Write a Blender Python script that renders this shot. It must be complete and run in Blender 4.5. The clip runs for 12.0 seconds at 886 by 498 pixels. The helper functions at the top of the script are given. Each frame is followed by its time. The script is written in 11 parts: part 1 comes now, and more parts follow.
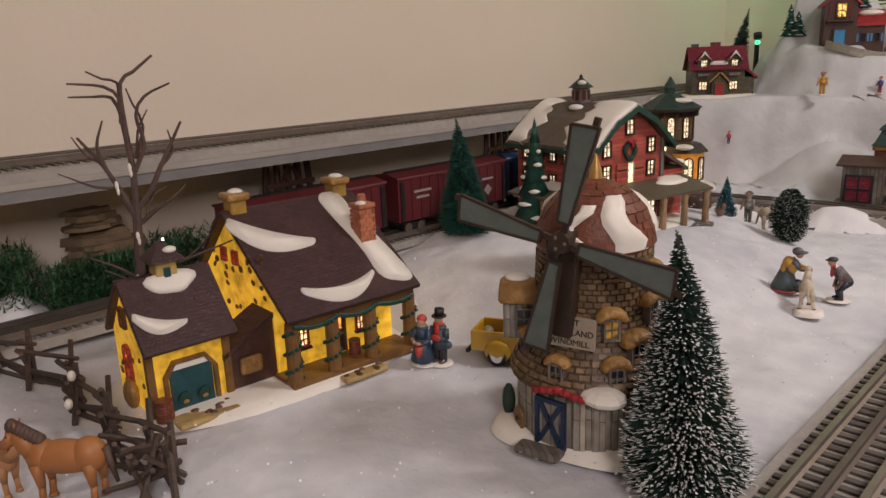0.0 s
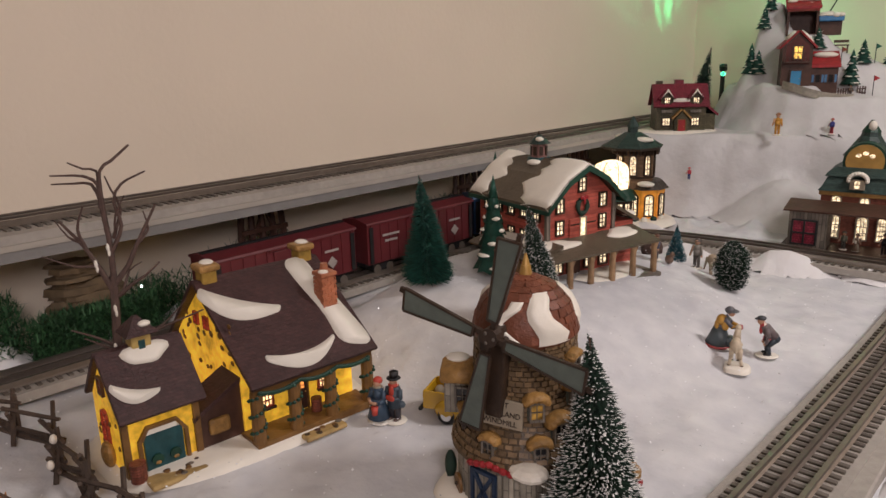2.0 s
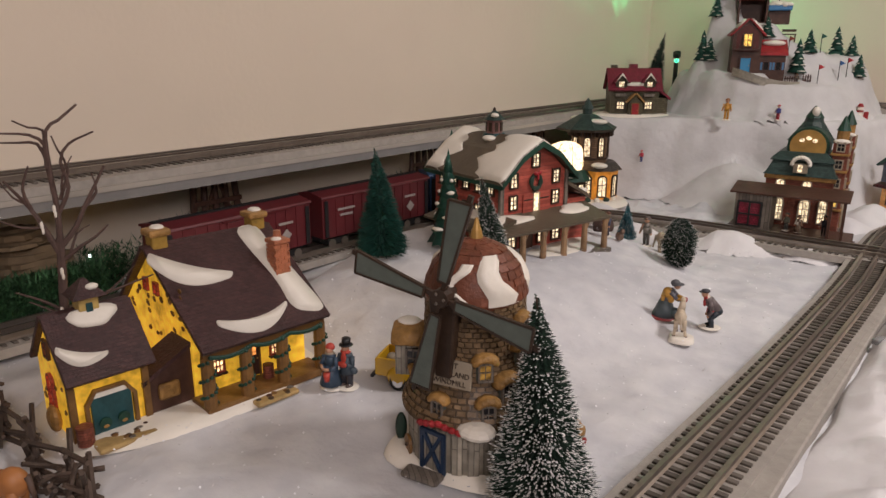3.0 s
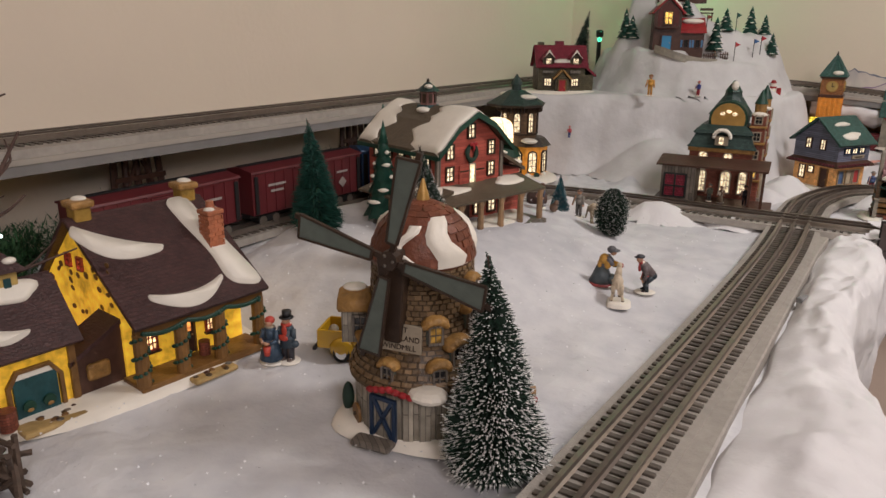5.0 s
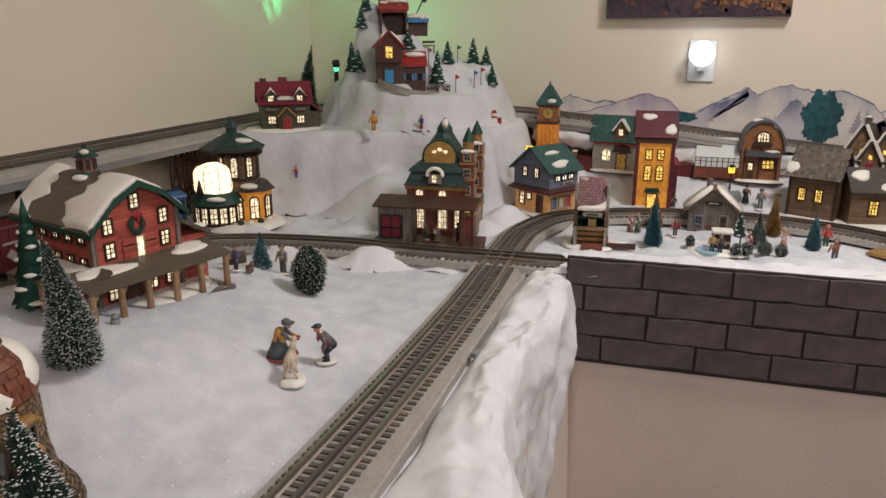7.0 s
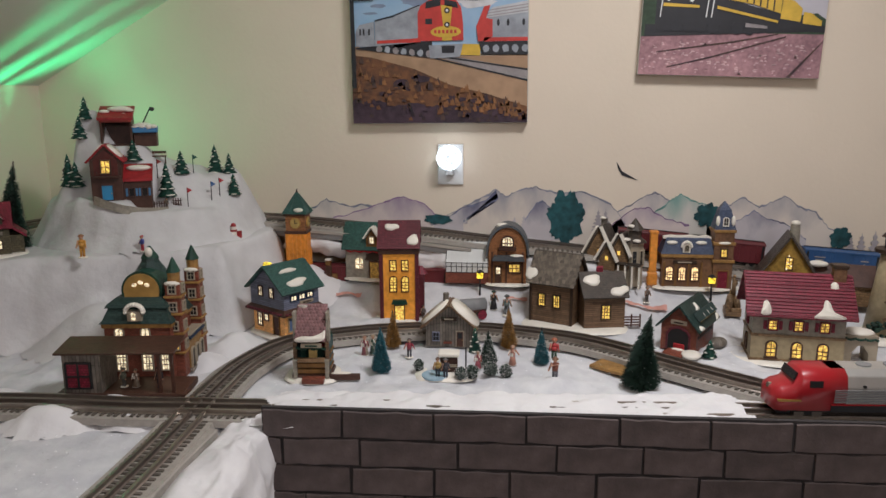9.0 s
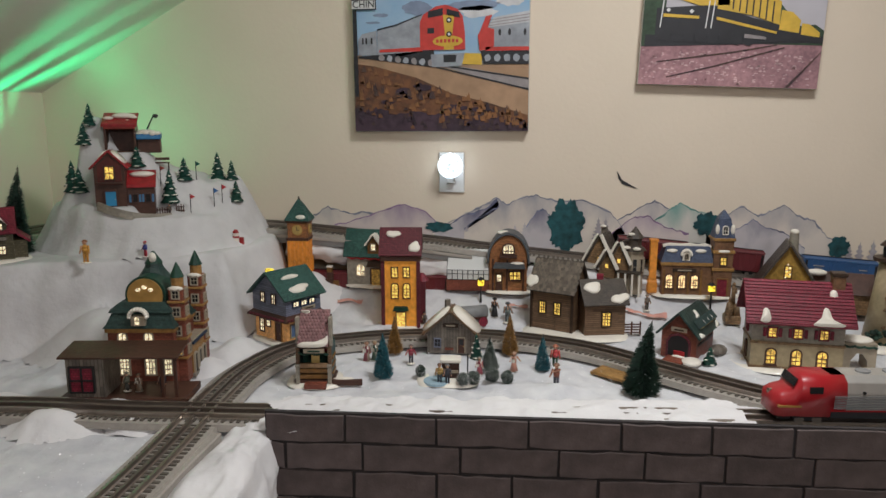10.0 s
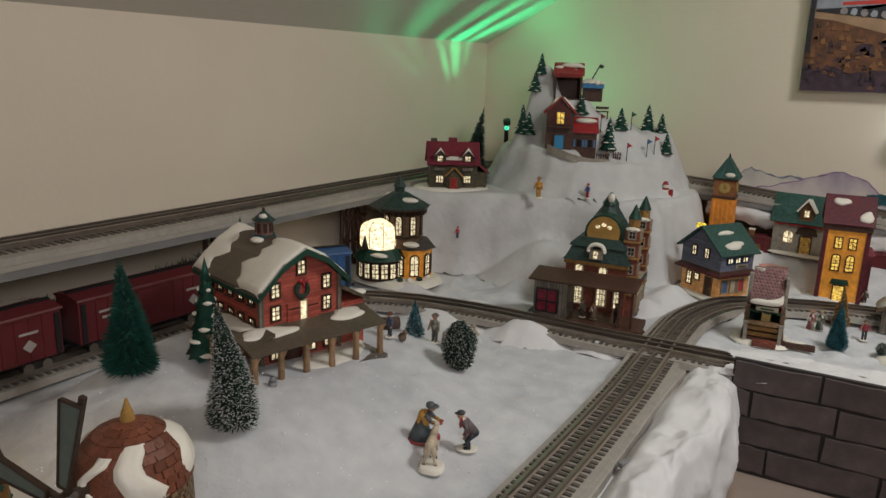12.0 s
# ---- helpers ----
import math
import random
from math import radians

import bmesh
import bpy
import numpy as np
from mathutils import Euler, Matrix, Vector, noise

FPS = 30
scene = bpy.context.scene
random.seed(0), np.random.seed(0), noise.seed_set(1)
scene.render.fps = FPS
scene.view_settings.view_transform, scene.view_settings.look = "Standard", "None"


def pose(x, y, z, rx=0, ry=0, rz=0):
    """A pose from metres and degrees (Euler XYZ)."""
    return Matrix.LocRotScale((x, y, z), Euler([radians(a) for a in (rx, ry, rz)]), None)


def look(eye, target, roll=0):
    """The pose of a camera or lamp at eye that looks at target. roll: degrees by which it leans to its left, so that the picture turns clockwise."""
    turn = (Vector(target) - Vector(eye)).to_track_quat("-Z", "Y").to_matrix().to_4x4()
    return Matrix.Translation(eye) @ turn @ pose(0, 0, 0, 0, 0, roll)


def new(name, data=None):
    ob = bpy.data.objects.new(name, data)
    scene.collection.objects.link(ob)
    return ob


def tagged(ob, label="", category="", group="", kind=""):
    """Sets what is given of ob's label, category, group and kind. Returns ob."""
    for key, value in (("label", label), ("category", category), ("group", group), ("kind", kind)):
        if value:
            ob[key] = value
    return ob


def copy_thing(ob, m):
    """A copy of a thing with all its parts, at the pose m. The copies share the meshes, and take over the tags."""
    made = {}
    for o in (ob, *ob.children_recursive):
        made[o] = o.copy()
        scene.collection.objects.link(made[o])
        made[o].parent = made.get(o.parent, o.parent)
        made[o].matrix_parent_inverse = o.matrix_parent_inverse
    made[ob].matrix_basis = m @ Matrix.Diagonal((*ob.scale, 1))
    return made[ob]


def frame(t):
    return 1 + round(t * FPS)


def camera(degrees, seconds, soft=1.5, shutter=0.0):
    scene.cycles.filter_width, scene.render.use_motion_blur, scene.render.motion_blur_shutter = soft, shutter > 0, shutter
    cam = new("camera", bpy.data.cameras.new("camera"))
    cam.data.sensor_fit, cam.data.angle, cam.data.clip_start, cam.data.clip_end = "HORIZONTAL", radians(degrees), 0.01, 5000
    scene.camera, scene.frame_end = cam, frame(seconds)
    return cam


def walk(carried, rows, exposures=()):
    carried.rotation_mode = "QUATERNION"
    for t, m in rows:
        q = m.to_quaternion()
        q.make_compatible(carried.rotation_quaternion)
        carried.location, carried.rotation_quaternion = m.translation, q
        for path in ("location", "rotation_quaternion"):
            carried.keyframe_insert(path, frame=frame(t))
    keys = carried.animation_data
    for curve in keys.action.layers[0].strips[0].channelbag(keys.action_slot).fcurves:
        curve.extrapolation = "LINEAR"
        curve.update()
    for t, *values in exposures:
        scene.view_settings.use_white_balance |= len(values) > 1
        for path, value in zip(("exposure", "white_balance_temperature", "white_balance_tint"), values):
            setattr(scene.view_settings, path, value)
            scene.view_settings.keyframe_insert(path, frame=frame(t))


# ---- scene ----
cam = camera(62.4, 12.0)
PATH = [
    (0, (0.129, 0.295, 0.236), (-1.252, 1.649, -0.271), -2.2),
    (0.5, (0.13, 0.297, 0.235), (-1.256, 1.648, -0.27), -2.2),
    (1, (0.132, 0.299, 0.235), (-1.258, 1.648, -0.262), -2.1),
    (1.5, (0.154, 0.292, 0.282), (-1.236, 1.645, -0.205), -1.9),
    (2, (0.175, 0.292, 0.309), (-1.18, 1.668, -0.213), -1.5),
    (2.5, (0.182, 0.289, 0.309), (-1.131, 1.701, -0.223), -0.7),
    (3, (0.185, 0.287, 0.295), (-1.079, 1.733, -0.262), 0.1),
    (5, (0.17, 0.281, 0.276), (-0.925, 1.847, -0.314), 0.6),
    (5.5, (0.165, 0.287, 0.28), (-0.881, 1.884, -0.318), 0.2),
    (6, (0.169, 0.297, 0.284), (-0.793, 1.945, -0.315), -0.1),
    (6.5, (0.198, 0.333, 0.303), (-0.619, 2.061, -0.286), -0.1),
    (7, (0.275, 0.402, 0.33), (-0.38, 2.203, -0.241), 0.1),
    (7.5, (0.394, 0.486, 0.369), (-0.107, 2.347, -0.164), 0.3),
    (7.7, (0.418, 0.506, 0.385), (-0.037, 2.384, -0.131), 0.2),
    (9.3, (0.453, 0.554, 0.405), (0.184, 2.498, 0.021), -0.3),
    (9.5, (0.45, 0.552, 0.405), (0.186, 2.498, 0.027), -0.3),
    (10, (0.447, 0.544, 0.401), (0.168, 2.489, 0.028), -0.0),
    (10.5, (0.445, 0.541, 0.397), (0.091, 2.471, 0.011), 0.3),
    (11, (0.426, 0.525, 0.403), (-0.068, 2.418, -0.013), 0.6),
    (11.5, (0.355, 0.478, 0.403), (-0.392, 2.276, -0.052), 1.1),
    (12, (0.264, 0.428, 0.379), (-0.787, 2.06, -0.104), 1.9),
]
# the picture's exposure and white balance drift on the way
TONE = [(0, 0.08, 6500, 17), (3, 0.08, 6500, 16), (5.5, 0.05, 6400, 13), (6.5, 0.04, 6300, 12), (7.5, -0.08, 6200, 12), (9.5, -0.22, 6050, 9), (11, -0.28, 6050, 3), (12, -0.40, 6200, 5)]
walk(cam, [(t, look(eye, target, roll)) for t, eye, target, roll in PATH], TONE)

# ---- light ----
world = bpy.data.worlds.new("room_air")
scene.world = world
world.use_nodes = True
world.node_tree.nodes["Background"].inputs[0].default_value = (1.0, 0.92, 0.82, 1)
world.node_tree.nodes["Background"].inputs[1].default_value = 0.09


def lamp(name, kind, energy, color, m, size=0.1, size_y=None, spot=None):
    d = bpy.data.lights.new(name, kind)
    d.energy, d.color = energy, color
    if kind == "AREA":
        d.shape = "RECTANGLE"
        d.size, d.size_y = size, size_y or size
    else:
        d.shadow_soft_size = size
    if spot:
        d.spot_size, d.spot_blend = radians(spot), 0.6
    ob = new(name, d)
    ob.matrix_world = m
    return ob


# room lamp under the ceiling over the town's front edge; unseen fill added behind the viewer
lamp("ceiling_lamp_light", "AREA", 11.4, (1.0, 0.955, 0.91), look((0.72, 1.28, 1.10), (0.55, 1.38, 0.0)), 0.28, 0.28)
lamp("aisle_lamp_light", "AREA", 8.5, (1.0, 0.91, 0.88), look((0.95, -0.15, 0.80), (-0.60, 0.80, 0.2)), 0.40, 0.40)


# ---- materials ----
def mat(name, color, rough=0.6, vary=0.15, scale=60.0, bump=0.0, bscale=200.0, bdist=0.0015, metal=0.0, emit=0.0, spec=0.5, second=None, coat=0.0, rnd=0.0, island=0.0):
    m = bpy.data.materials.new(name)
    m.use_nodes = True
    nt = m.node_tree
    b = nt.nodes["Principled BSDF"]
    b.inputs["Roughness"].default_value = rough
    b.inputs["Metallic"].default_value = metal
    b.inputs["Specular IOR Level"].default_value = spec
    b.inputs["Coat Weight"].default_value = coat
    tc = nt.nodes.new("ShaderNodeTexCoord")
    n1 = nt.nodes.new("ShaderNodeTexNoise")
    n1.inputs["Scale"].default_value, n1.inputs["Detail"].default_value = scale, 5
    n2 = nt.nodes.new("ShaderNodeTexNoise")
    n2.inputs["Scale"].default_value, n2.inputs["Detail"].default_value = scale * 0.13, 3
    nt.links.new(tc.outputs["Object"], n1.inputs["Vector"])
    nt.links.new(tc.outputs["Object"], n2.inputs["Vector"])
    add = nt.nodes.new("ShaderNodeMath")
    add.operation = "ADD"
    nt.links.new(n1.outputs["Fac"], add.inputs[0])
    nt.links.new(n2.outputs["Fac"], add.inputs[1])
    ramp = nt.nodes.new("ShaderNodeMapRange")
    ramp.inputs["From Min"].default_value, ramp.inputs["From Max"].default_value = 0.7, 1.3
    nt.links.new(add.outputs[0], ramp.inputs["Value"])
    mix = nt.nodes.new("ShaderNodeMix")
    mix.data_type = "RGBA"
    dark = second or tuple(c * (1 - vary) for c in color)
    lite = color if second else tuple(min(1, c * (1 + vary)) for c in color)
    mix.inputs["A"].default_value, mix.inputs["B"].default_value = (*dark, 1), (*lite, 1)
    nt.links.new(ramp.outputs[0], mix.inputs["Factor"])
    out = mix.outputs["Result"]
    if rnd or island:
        if rnd:
            src = nt.nodes.new("ShaderNodeObjectInfo").outputs["Random"]
        else:
            src = nt.nodes.new("ShaderNodeNewGeometry").outputs["Random Per Island"]
        hs = nt.nodes.new("ShaderNodeHueSaturation")
        mr = nt.nodes.new("ShaderNodeMapRange")
        k = rnd or island
        mr.inputs["To Min"].default_value, mr.inputs["To Max"].default_value = 1 - k, 1 + k
        nt.links.new(src, mr.inputs["Value"])
        nt.links.new(mr.outputs[0], hs.inputs["Value"])
        nt.links.new(out, hs.inputs["Color"])
        out = hs.outputs["Color"]
    nt.links.new(out, b.inputs["Base Color"])
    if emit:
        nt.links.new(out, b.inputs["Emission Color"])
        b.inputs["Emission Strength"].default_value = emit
    if bump:
        n3 = nt.nodes.new("ShaderNodeTexNoise")
        n3.inputs["Scale"].default_value, n3.inputs["Detail"].default_value = bscale, 4
        nt.links.new(tc.outputs["Object"], n3.inputs["Vector"])
        bp = nt.nodes.new("ShaderNodeBump")
        bp.inputs["Strength"].default_value, bp.inputs["Distance"].default_value = min(1.0, bump), bdist
        nt.links.new(n3.outputs["Fac"], bp.inputs["Height"])
        nt.links.new(bp.outputs[0], b.inputs["Normal"])
    return m


M_WALL = mat("cream_wall_paint", (0.74, 0.64, 0.52), 0.85, 0.03, 6, 0.25, 120)
M_CEIL = mat("ceiling_paint", (0.72, 0.68, 0.62), 0.9, 0.03, 4, 0.2, 80)
M_FLOOR = mat("room_carpet", (0.25, 0.21, 0.17), 0.95, 0.2, 40, 0.5, 300)
M_SNOW = mat("cotton_snow", (0.71, 0.705, 0.71), 0.95, 0.05, 34, 0.8, 34, bdist=0.005, spec=0.1, second=(0.52, 0.52, 0.55))
M_BATT = mat("snow_batting", (0.75, 0.735, 0.73), 0.95, 0.06, 22, 0.6, 24, bdist=0.007, spec=0.1, second=(0.66, 0.64, 0.65))
M_FELT = mat("faded_red_felt", (0.56, 0.29, 0.24), 0.95, 0.3, 60, 0.4, 300)
# darker copy of the batting; the hill's and mound's shade is in the colour
M_COTTON = mat("shaded_hill_cotton", (0.67, 0.66, 0.66), 0.95, 0.06, 20, 0.7, 22, bdist=0.008, spec=0.1, second=(0.52, 0.505, 0.505))
M_CLOTH = mat("beige_table_cloth", (0.62, 0.52, 0.45), 0.9, 0.05, 12, 0.3, 250)
M_BOARD = mat("grey_track_board", (0.36, 0.33, 0.29), 0.7, 0.08, 20, 0.2, 150)
M_GIRDER = mat("blue_grey_girder", (0.20, 0.195, 0.19), 0.6, 0.15, 30, 0.25, 200)
M_BED = mat("grey_roadbed_plastic", (0.33, 0.30, 0.265), 0.65, 0.14, 120, 0.4, 600)
M_TIE = mat("dark_brown_tie_plastic", (0.105, 0.088, 0.072), 0.6, 0.2, 80, island=0.25)
M_TIE1 = mat("brown_tie_plastic", (0.105, 0.088, 0.072), 0.6, 0.2, 80, rnd=0.25)
M_RAIL = mat("tinned_steel_rail", (0.34, 0.295, 0.255), 0.32, 0.15, 90, metal=0.85)
M_RAILD = mat("blackened_centre_rail", (0.16, 0.13, 0.11), 0.4, 0.15, 90, metal=0.6)
M_STONE = mat("grey_block_paper", (0.094, 0.072, 0.069), 0.85, 0.35, 45, 0.35, 300, rnd=0.12)
M_MORT = mat("dark_mortar_paper", (0.035, 0.03, 0.03), 0.9, 0.2, 60)
M_WHITE = mat("glazed_white_snow", (0.78, 0.73, 0.64), 0.5, 0.05, 60, 0.3, 160, coat=0.08)


def glaze(name, c, vary=0.30, scale=120, bump=0.35, bscale=260, rough=0.45, **k):
    c = tuple(0.66 * q for q in c) if "emit" not in k else c
    k.setdefault("spec", 0.35)
    return mat(name, c, rough, vary, scale, bump, bscale, **k)


# walls emit their own colour, standing in for the bulb inside the farmhouse
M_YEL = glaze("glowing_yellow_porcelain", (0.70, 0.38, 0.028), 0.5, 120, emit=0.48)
M_TRIM = glaze("tan_brown_trim", (0.26, 0.13, 0.04))
M_PLUM = glaze("plum_brown_shingles", (0.095, 0.042, 0.04), 0.25, 200, 0.6, 500)
M_BRICKR = glaze("red_brick_glaze", (0.34, 0.10, 0.06), 0.3, 300, 0.6, 500)
M_CLAY = glaze("orange_clay_brick", (0.62, 0.22, 0.11), 0.25, 200, 0.4, 400)
M_SAND = glaze("sandy_path_glaze", (0.62, 0.42, 0.17), 0.3, 160)
M_PALEW = glaze("pale_weathered_boards", (0.46, 0.41, 0.33), 0.4, 110, 0.5, 260)
# slight emission lifts the blue house's ground floor in place of a bulb inside
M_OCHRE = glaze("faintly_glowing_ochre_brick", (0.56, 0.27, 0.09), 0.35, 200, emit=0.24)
# emission in the amber colour imitates inner light; the tower holds no lamp
M_CLOCK = glaze("glowing_amber_glaze", (0.54, 0.20, 0.03), 0.3, 140, emit=0.20)
M_TEAL = glaze("dark_teal_paint", (0.025, 0.10, 0.11))
M_GREEN = glaze("dark_green_paint", (0.02, 0.075, 0.05))
M_DKBRN = glaze("dark_brown_wood_paint", (0.10, 0.045, 0.03))
M_RED = glaze("barn_red_paint", (0.55, 0.085, 0.055))
M_BARN = glaze("brick_red_boards", (0.62, 0.135, 0.095), 0.2, 160)
M_BARNRF = glaze("grey_brown_barn_shingle", (0.155, 0.120, 0.082), 0.2, 220, 0.5, 420)
M_DKPINK = glaze("dusky_pink_louvre", (0.34, 0.17, 0.15))
M_LOGP = glaze("tan_log_paint", (0.42, 0.26, 0.14), 0.35, 130, 0.5, 260)
M_BRIGHTRED = glaze("bright_red_paint", (0.45, 0.03, 0.035))
M_GREYRF = glaze("grey_brown_roof", (0.12, 0.095, 0.075), 0.25, 200, 0.6, 400)
M_TAN = glaze("tan_stone_glaze", (0.36, 0.22, 0.11), 0.35, 160, 0.7, 300)
M_STN = glaze("brown_field_stone", (0.235, 0.150, 0.078), 0.35, 160, 0.6, 300, island=0.35)
M_STNJ = glaze("stone_joint", (0.115, 0.074, 0.040))
M_THATCH = glaze("golden_thatch", (0.46, 0.25, 0.075), 0.35, 200, 0.7, 400)
M_RUST = glaze("rust_red_shingle", (0.26, 0.085, 0.045), 0.3, 200, 0.5, 400, island=0.25)
M_BLADE = glaze("dark_slate_canvas", (0.15, 0.18, 0.155), 0.2, 100)
M_FRAME = glaze("dark_umber_frame", (0.06, 0.035, 0.022))
M_GREYW = glaze("weathered_grey_wood", (0.27, 0.23, 0.19), 0.3, 120)
M_NAVY = glaze("navy_blue_paint", (0.02, 0.045, 0.10))
# bulb light behind these amber walls is put into the colour as emission
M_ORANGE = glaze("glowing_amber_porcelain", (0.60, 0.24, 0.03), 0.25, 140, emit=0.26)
M_BRICKO = glaze("orange_brown_brick_glaze", (0.50, 0.21, 0.08), 0.3, 260, 0.5, 400)
M_CREAM = glaze("cream_wall_glaze", (0.50, 0.42, 0.31), 0.12, 100)
M_BLUEW = glaze("slate_blue_siding", (0.25, 0.27, 0.37), 0.15, 120)
M_DKGREENRF = glaze("charcoal_green_roof", (0.045, 0.085, 0.075), 0.3, 160)
M_GREENRF = glaze("verdigris_green_roof", (0.06, 0.155, 0.13), 0.2, 160)
M_BLUERF = glaze("slate_blue_roof", (0.10, 0.13, 0.22), 0.2, 160)
M_MAROON = glaze("maroon_shingle", (0.20, 0.035, 0.05), 0.25, 200, 0.5, 400)
M_CRIMSON = glaze("crimson_tile", (0.33, 0.03, 0.06), 0.25, 200, 0.4, 400)
M_BROWNW = glaze("brown_clapboard", (0.25, 0.15, 0.085), 0.25, 150)
M_STONEC = glaze("pale_grey_stone_wall", (0.40, 0.36, 0.29), 0.3, 160, 0.6, 300)
M_BROWNB = glaze("brown_weathered_brick", (0.24, 0.125, 0.065), 0.35, 200, 0.5, 360)
M_YELS = glaze("ochre_cream_render", (0.50, 0.40, 0.24), 0.2, 120)
M_SLATE = glaze("blue_grey_slate", (0.135, 0.145, 0.155), 0.25, 180, 0.5, 360)
M_OLIVE = glaze("olive_stone", (0.13, 0.11, 0.06), 0.3, 160, 0.6, 300)


def courses(m, wide, high, joint=0.12, tone=0.45, upright=False):
    """Lays a small-scale pattern of bricks, shingles or boards into a glazed surface, with its relief."""
    nt = m.node_tree
    b = nt.nodes["Principled BSDF"]
    tc, sp, ad, cb, br = [nt.nodes.new("ShaderNode" + k) for k in ("TexCoord", "SeparateXYZ", "Math", "CombineXYZ", "TexBrick")]
    nt.links.new(tc.outputs["Object"], sp.inputs[0])
    nt.links.new(sp.outputs[0], ad.inputs[0])
    nt.links.new(sp.outputs[1], ad.inputs[1])
    nt.links.new(ad.outputs[0], cb.inputs[1 if upright else 0])
    nt.links.new(sp.outputs[2], cb.inputs[0 if upright else 1])
    nt.links.new(cb.outputs[0], br.inputs["Vector"])
    br.inputs["Scale"].default_value = 1.0
    br.inputs["Brick Width"].default_value, br.inputs["Row Height"].default_value = wide, high
    br.inputs["Mortar Size"].default_value, br.inputs["Mortar Smooth"].default_value = joint * high, 0.3
    br.inputs["Color1"].default_value, br.inputs["Color2"].default_value = (1.15, 1.15, 1.15, 1), (0.72, 0.72, 0.72, 1)
    br.inputs["Mortar"].default_value = (tone, tone, tone, 1)
    mx = nt.nodes.new("ShaderNodeMix")
    mx.data_type, mx.blend_type = "RGBA", "MULTIPLY"
    mx.inputs["Factor"].default_value = 1.0
    nt.links.new(b.inputs["Base Color"].links[0].from_socket, mx.inputs["A"])
    nt.links.new(br.outputs["Color"], mx.inputs["B"])
    nt.links.new(mx.outputs["Result"], b.inputs["Base Color"])
    bp = nt.nodes.new("ShaderNodeBump")
    bp.invert = True
    bp.inputs["Strength"].default_value, bp.inputs["Distance"].default_value = 0.6, 0.0006
    nt.links.new(br.outputs["Fac"], bp.inputs["Height"])
    if b.inputs["Normal"].links:
        nt.links.new(b.inputs["Normal"].links[0].from_socket, bp.inputs["Normal"])
    nt.links.new(bp.outputs[0], b.inputs["Normal"])


courses(M_BRICKR, 0.0050, 0.0022)
courses(M_BRICKO, 0.0050, 0.0022)
courses(M_OCHRE, 0.0050, 0.0022)
courses(M_PALEW, 0.0500, 0.0050, 0.10, 0.45, True)
courses(M_TAN, 0.0080, 0.0045, 0.10)
courses(M_OLIVE, 0.0070, 0.0040, 0.10)
courses(M_PLUM, 0.0036, 0.0022, 0.10, 0.6)
courses(M_GREYRF, 0.0044, 0.0026, 0.12)
courses(M_MAROON, 0.0050, 0.0030, 0.14)
courses(M_CRIMSON, 0.0046, 0.0036, 0.16, 0.5)
courses(M_GREENRF, 0.0044, 0.0028, 0.10, 0.6)
courses(M_DKGREENRF, 0.0050, 0.0030, 0.10, 0.6)
courses(M_BLUERF, 0.0044, 0.0028, 0.10, 0.6)
courses(M_BROWNW, 0.0600, 0.0036, 0.14)
courses(M_BLUEW, 0.0600, 0.0034, 0.14)
courses(M_BARN, 0.0600, 0.0042, 0.10, 0.65)
courses(M_RED, 0.0600, 0.0042, 0.12, 0.55)
courses(M_GREYW, 0.0500, 0.0050, 0.10, 0.45, True)
M_GOLD = mat("gold_paint", (0.45, 0.26, 0.07), 0.4, 0.2, 80, metal=0.3)
M_BLACK = mat("black_paint", (0.012, 0.012, 0.013), 0.5, 0.2, 80)
M_GREY = mat("grey_paint", (0.22, 0.22, 0.22), 0.5, 0.15, 80)
M_SILVER = mat("silver_plated_plastic", (0.55, 0.53, 0.50), 0.32, 0.08, 60, metal=0.6)
M_CHROME = mat("chrome", (0.75, 0.74, 0.72), 0.12, 0.05, 60, metal=1.0)
M_TRUCK = mat("yellow_truck_enamel", (0.62, 0.36, 0.02), 0.25, 0.06, 50, coat=0.5)
M_RUBBER = mat("black_rubber", (0.02, 0.02, 0.02), 0.8, 0.2, 80)
M_BOXCAR = mat("maroon_boxcar_plastic", (0.115, 0.016, 0.02), 0.45, 0.12, 60)
M_ORCAR = mat("blue_boxcar_plastic", (0.03, 0.09, 0.23), 0.45, 0.12, 60)
M_TRAINRED = mat("bright_red_plastic", (0.36, 0.012, 0.018), 0.35, 0.06, 60, coat=0.15)
M_BARK = mat("twisted_wire_bark", (0.085, 0.05, 0.04), 0.8, 0.3, 150, 0.6, 400)
M_FENCE = mat("dark_twig_wood", (0.075, 0.05, 0.036), 0.8, 0.35, 150, 0.6, 400, rnd=0.3)
M_FIR = mat("green_bristle", (0.012, 0.075, 0.055), 0.7, 0.3, 120, island=0.45)
M_FIRD = mat("dark_green_bristle", (0.012, 0.035, 0.022), 0.7, 0.3, 120, island=0.45)
M_FIRB = mat("blue_green_bristle", (0.03, 0.13, 0.16), 0.7, 0.3, 120, island=0.45)
M_FIRG = mat("golden_bristle", (0.30, 0.16, 0.045), 0.6, 0.3, 120, island=0.4)
M_TIP = mat("frosted_bristle_tips", (0.75, 0.75, 0.73), 0.8, 0.08, 100)
M_RESIN = glaze("dark_green_resin", (0.022, 0.105, 0.075), 0.3, 150)
M_FLESH = mat("skin_tone_paint", (0.50, 0.28, 0.18), 0.5, 0.05, 80)
M_HORSE = mat("chestnut_horse_plastic", (0.36, 0.14, 0.04), 0.5, 0.2, 60)
M_MANE = mat("dark_mane_paint", (0.08, 0.045, 0.03), 0.6, 0.2, 100)
M_ROCK = mat("layered_brown_rock", (0.14, 0.095, 0.052), 0.8, 0.4, 60, 0.8, 120)
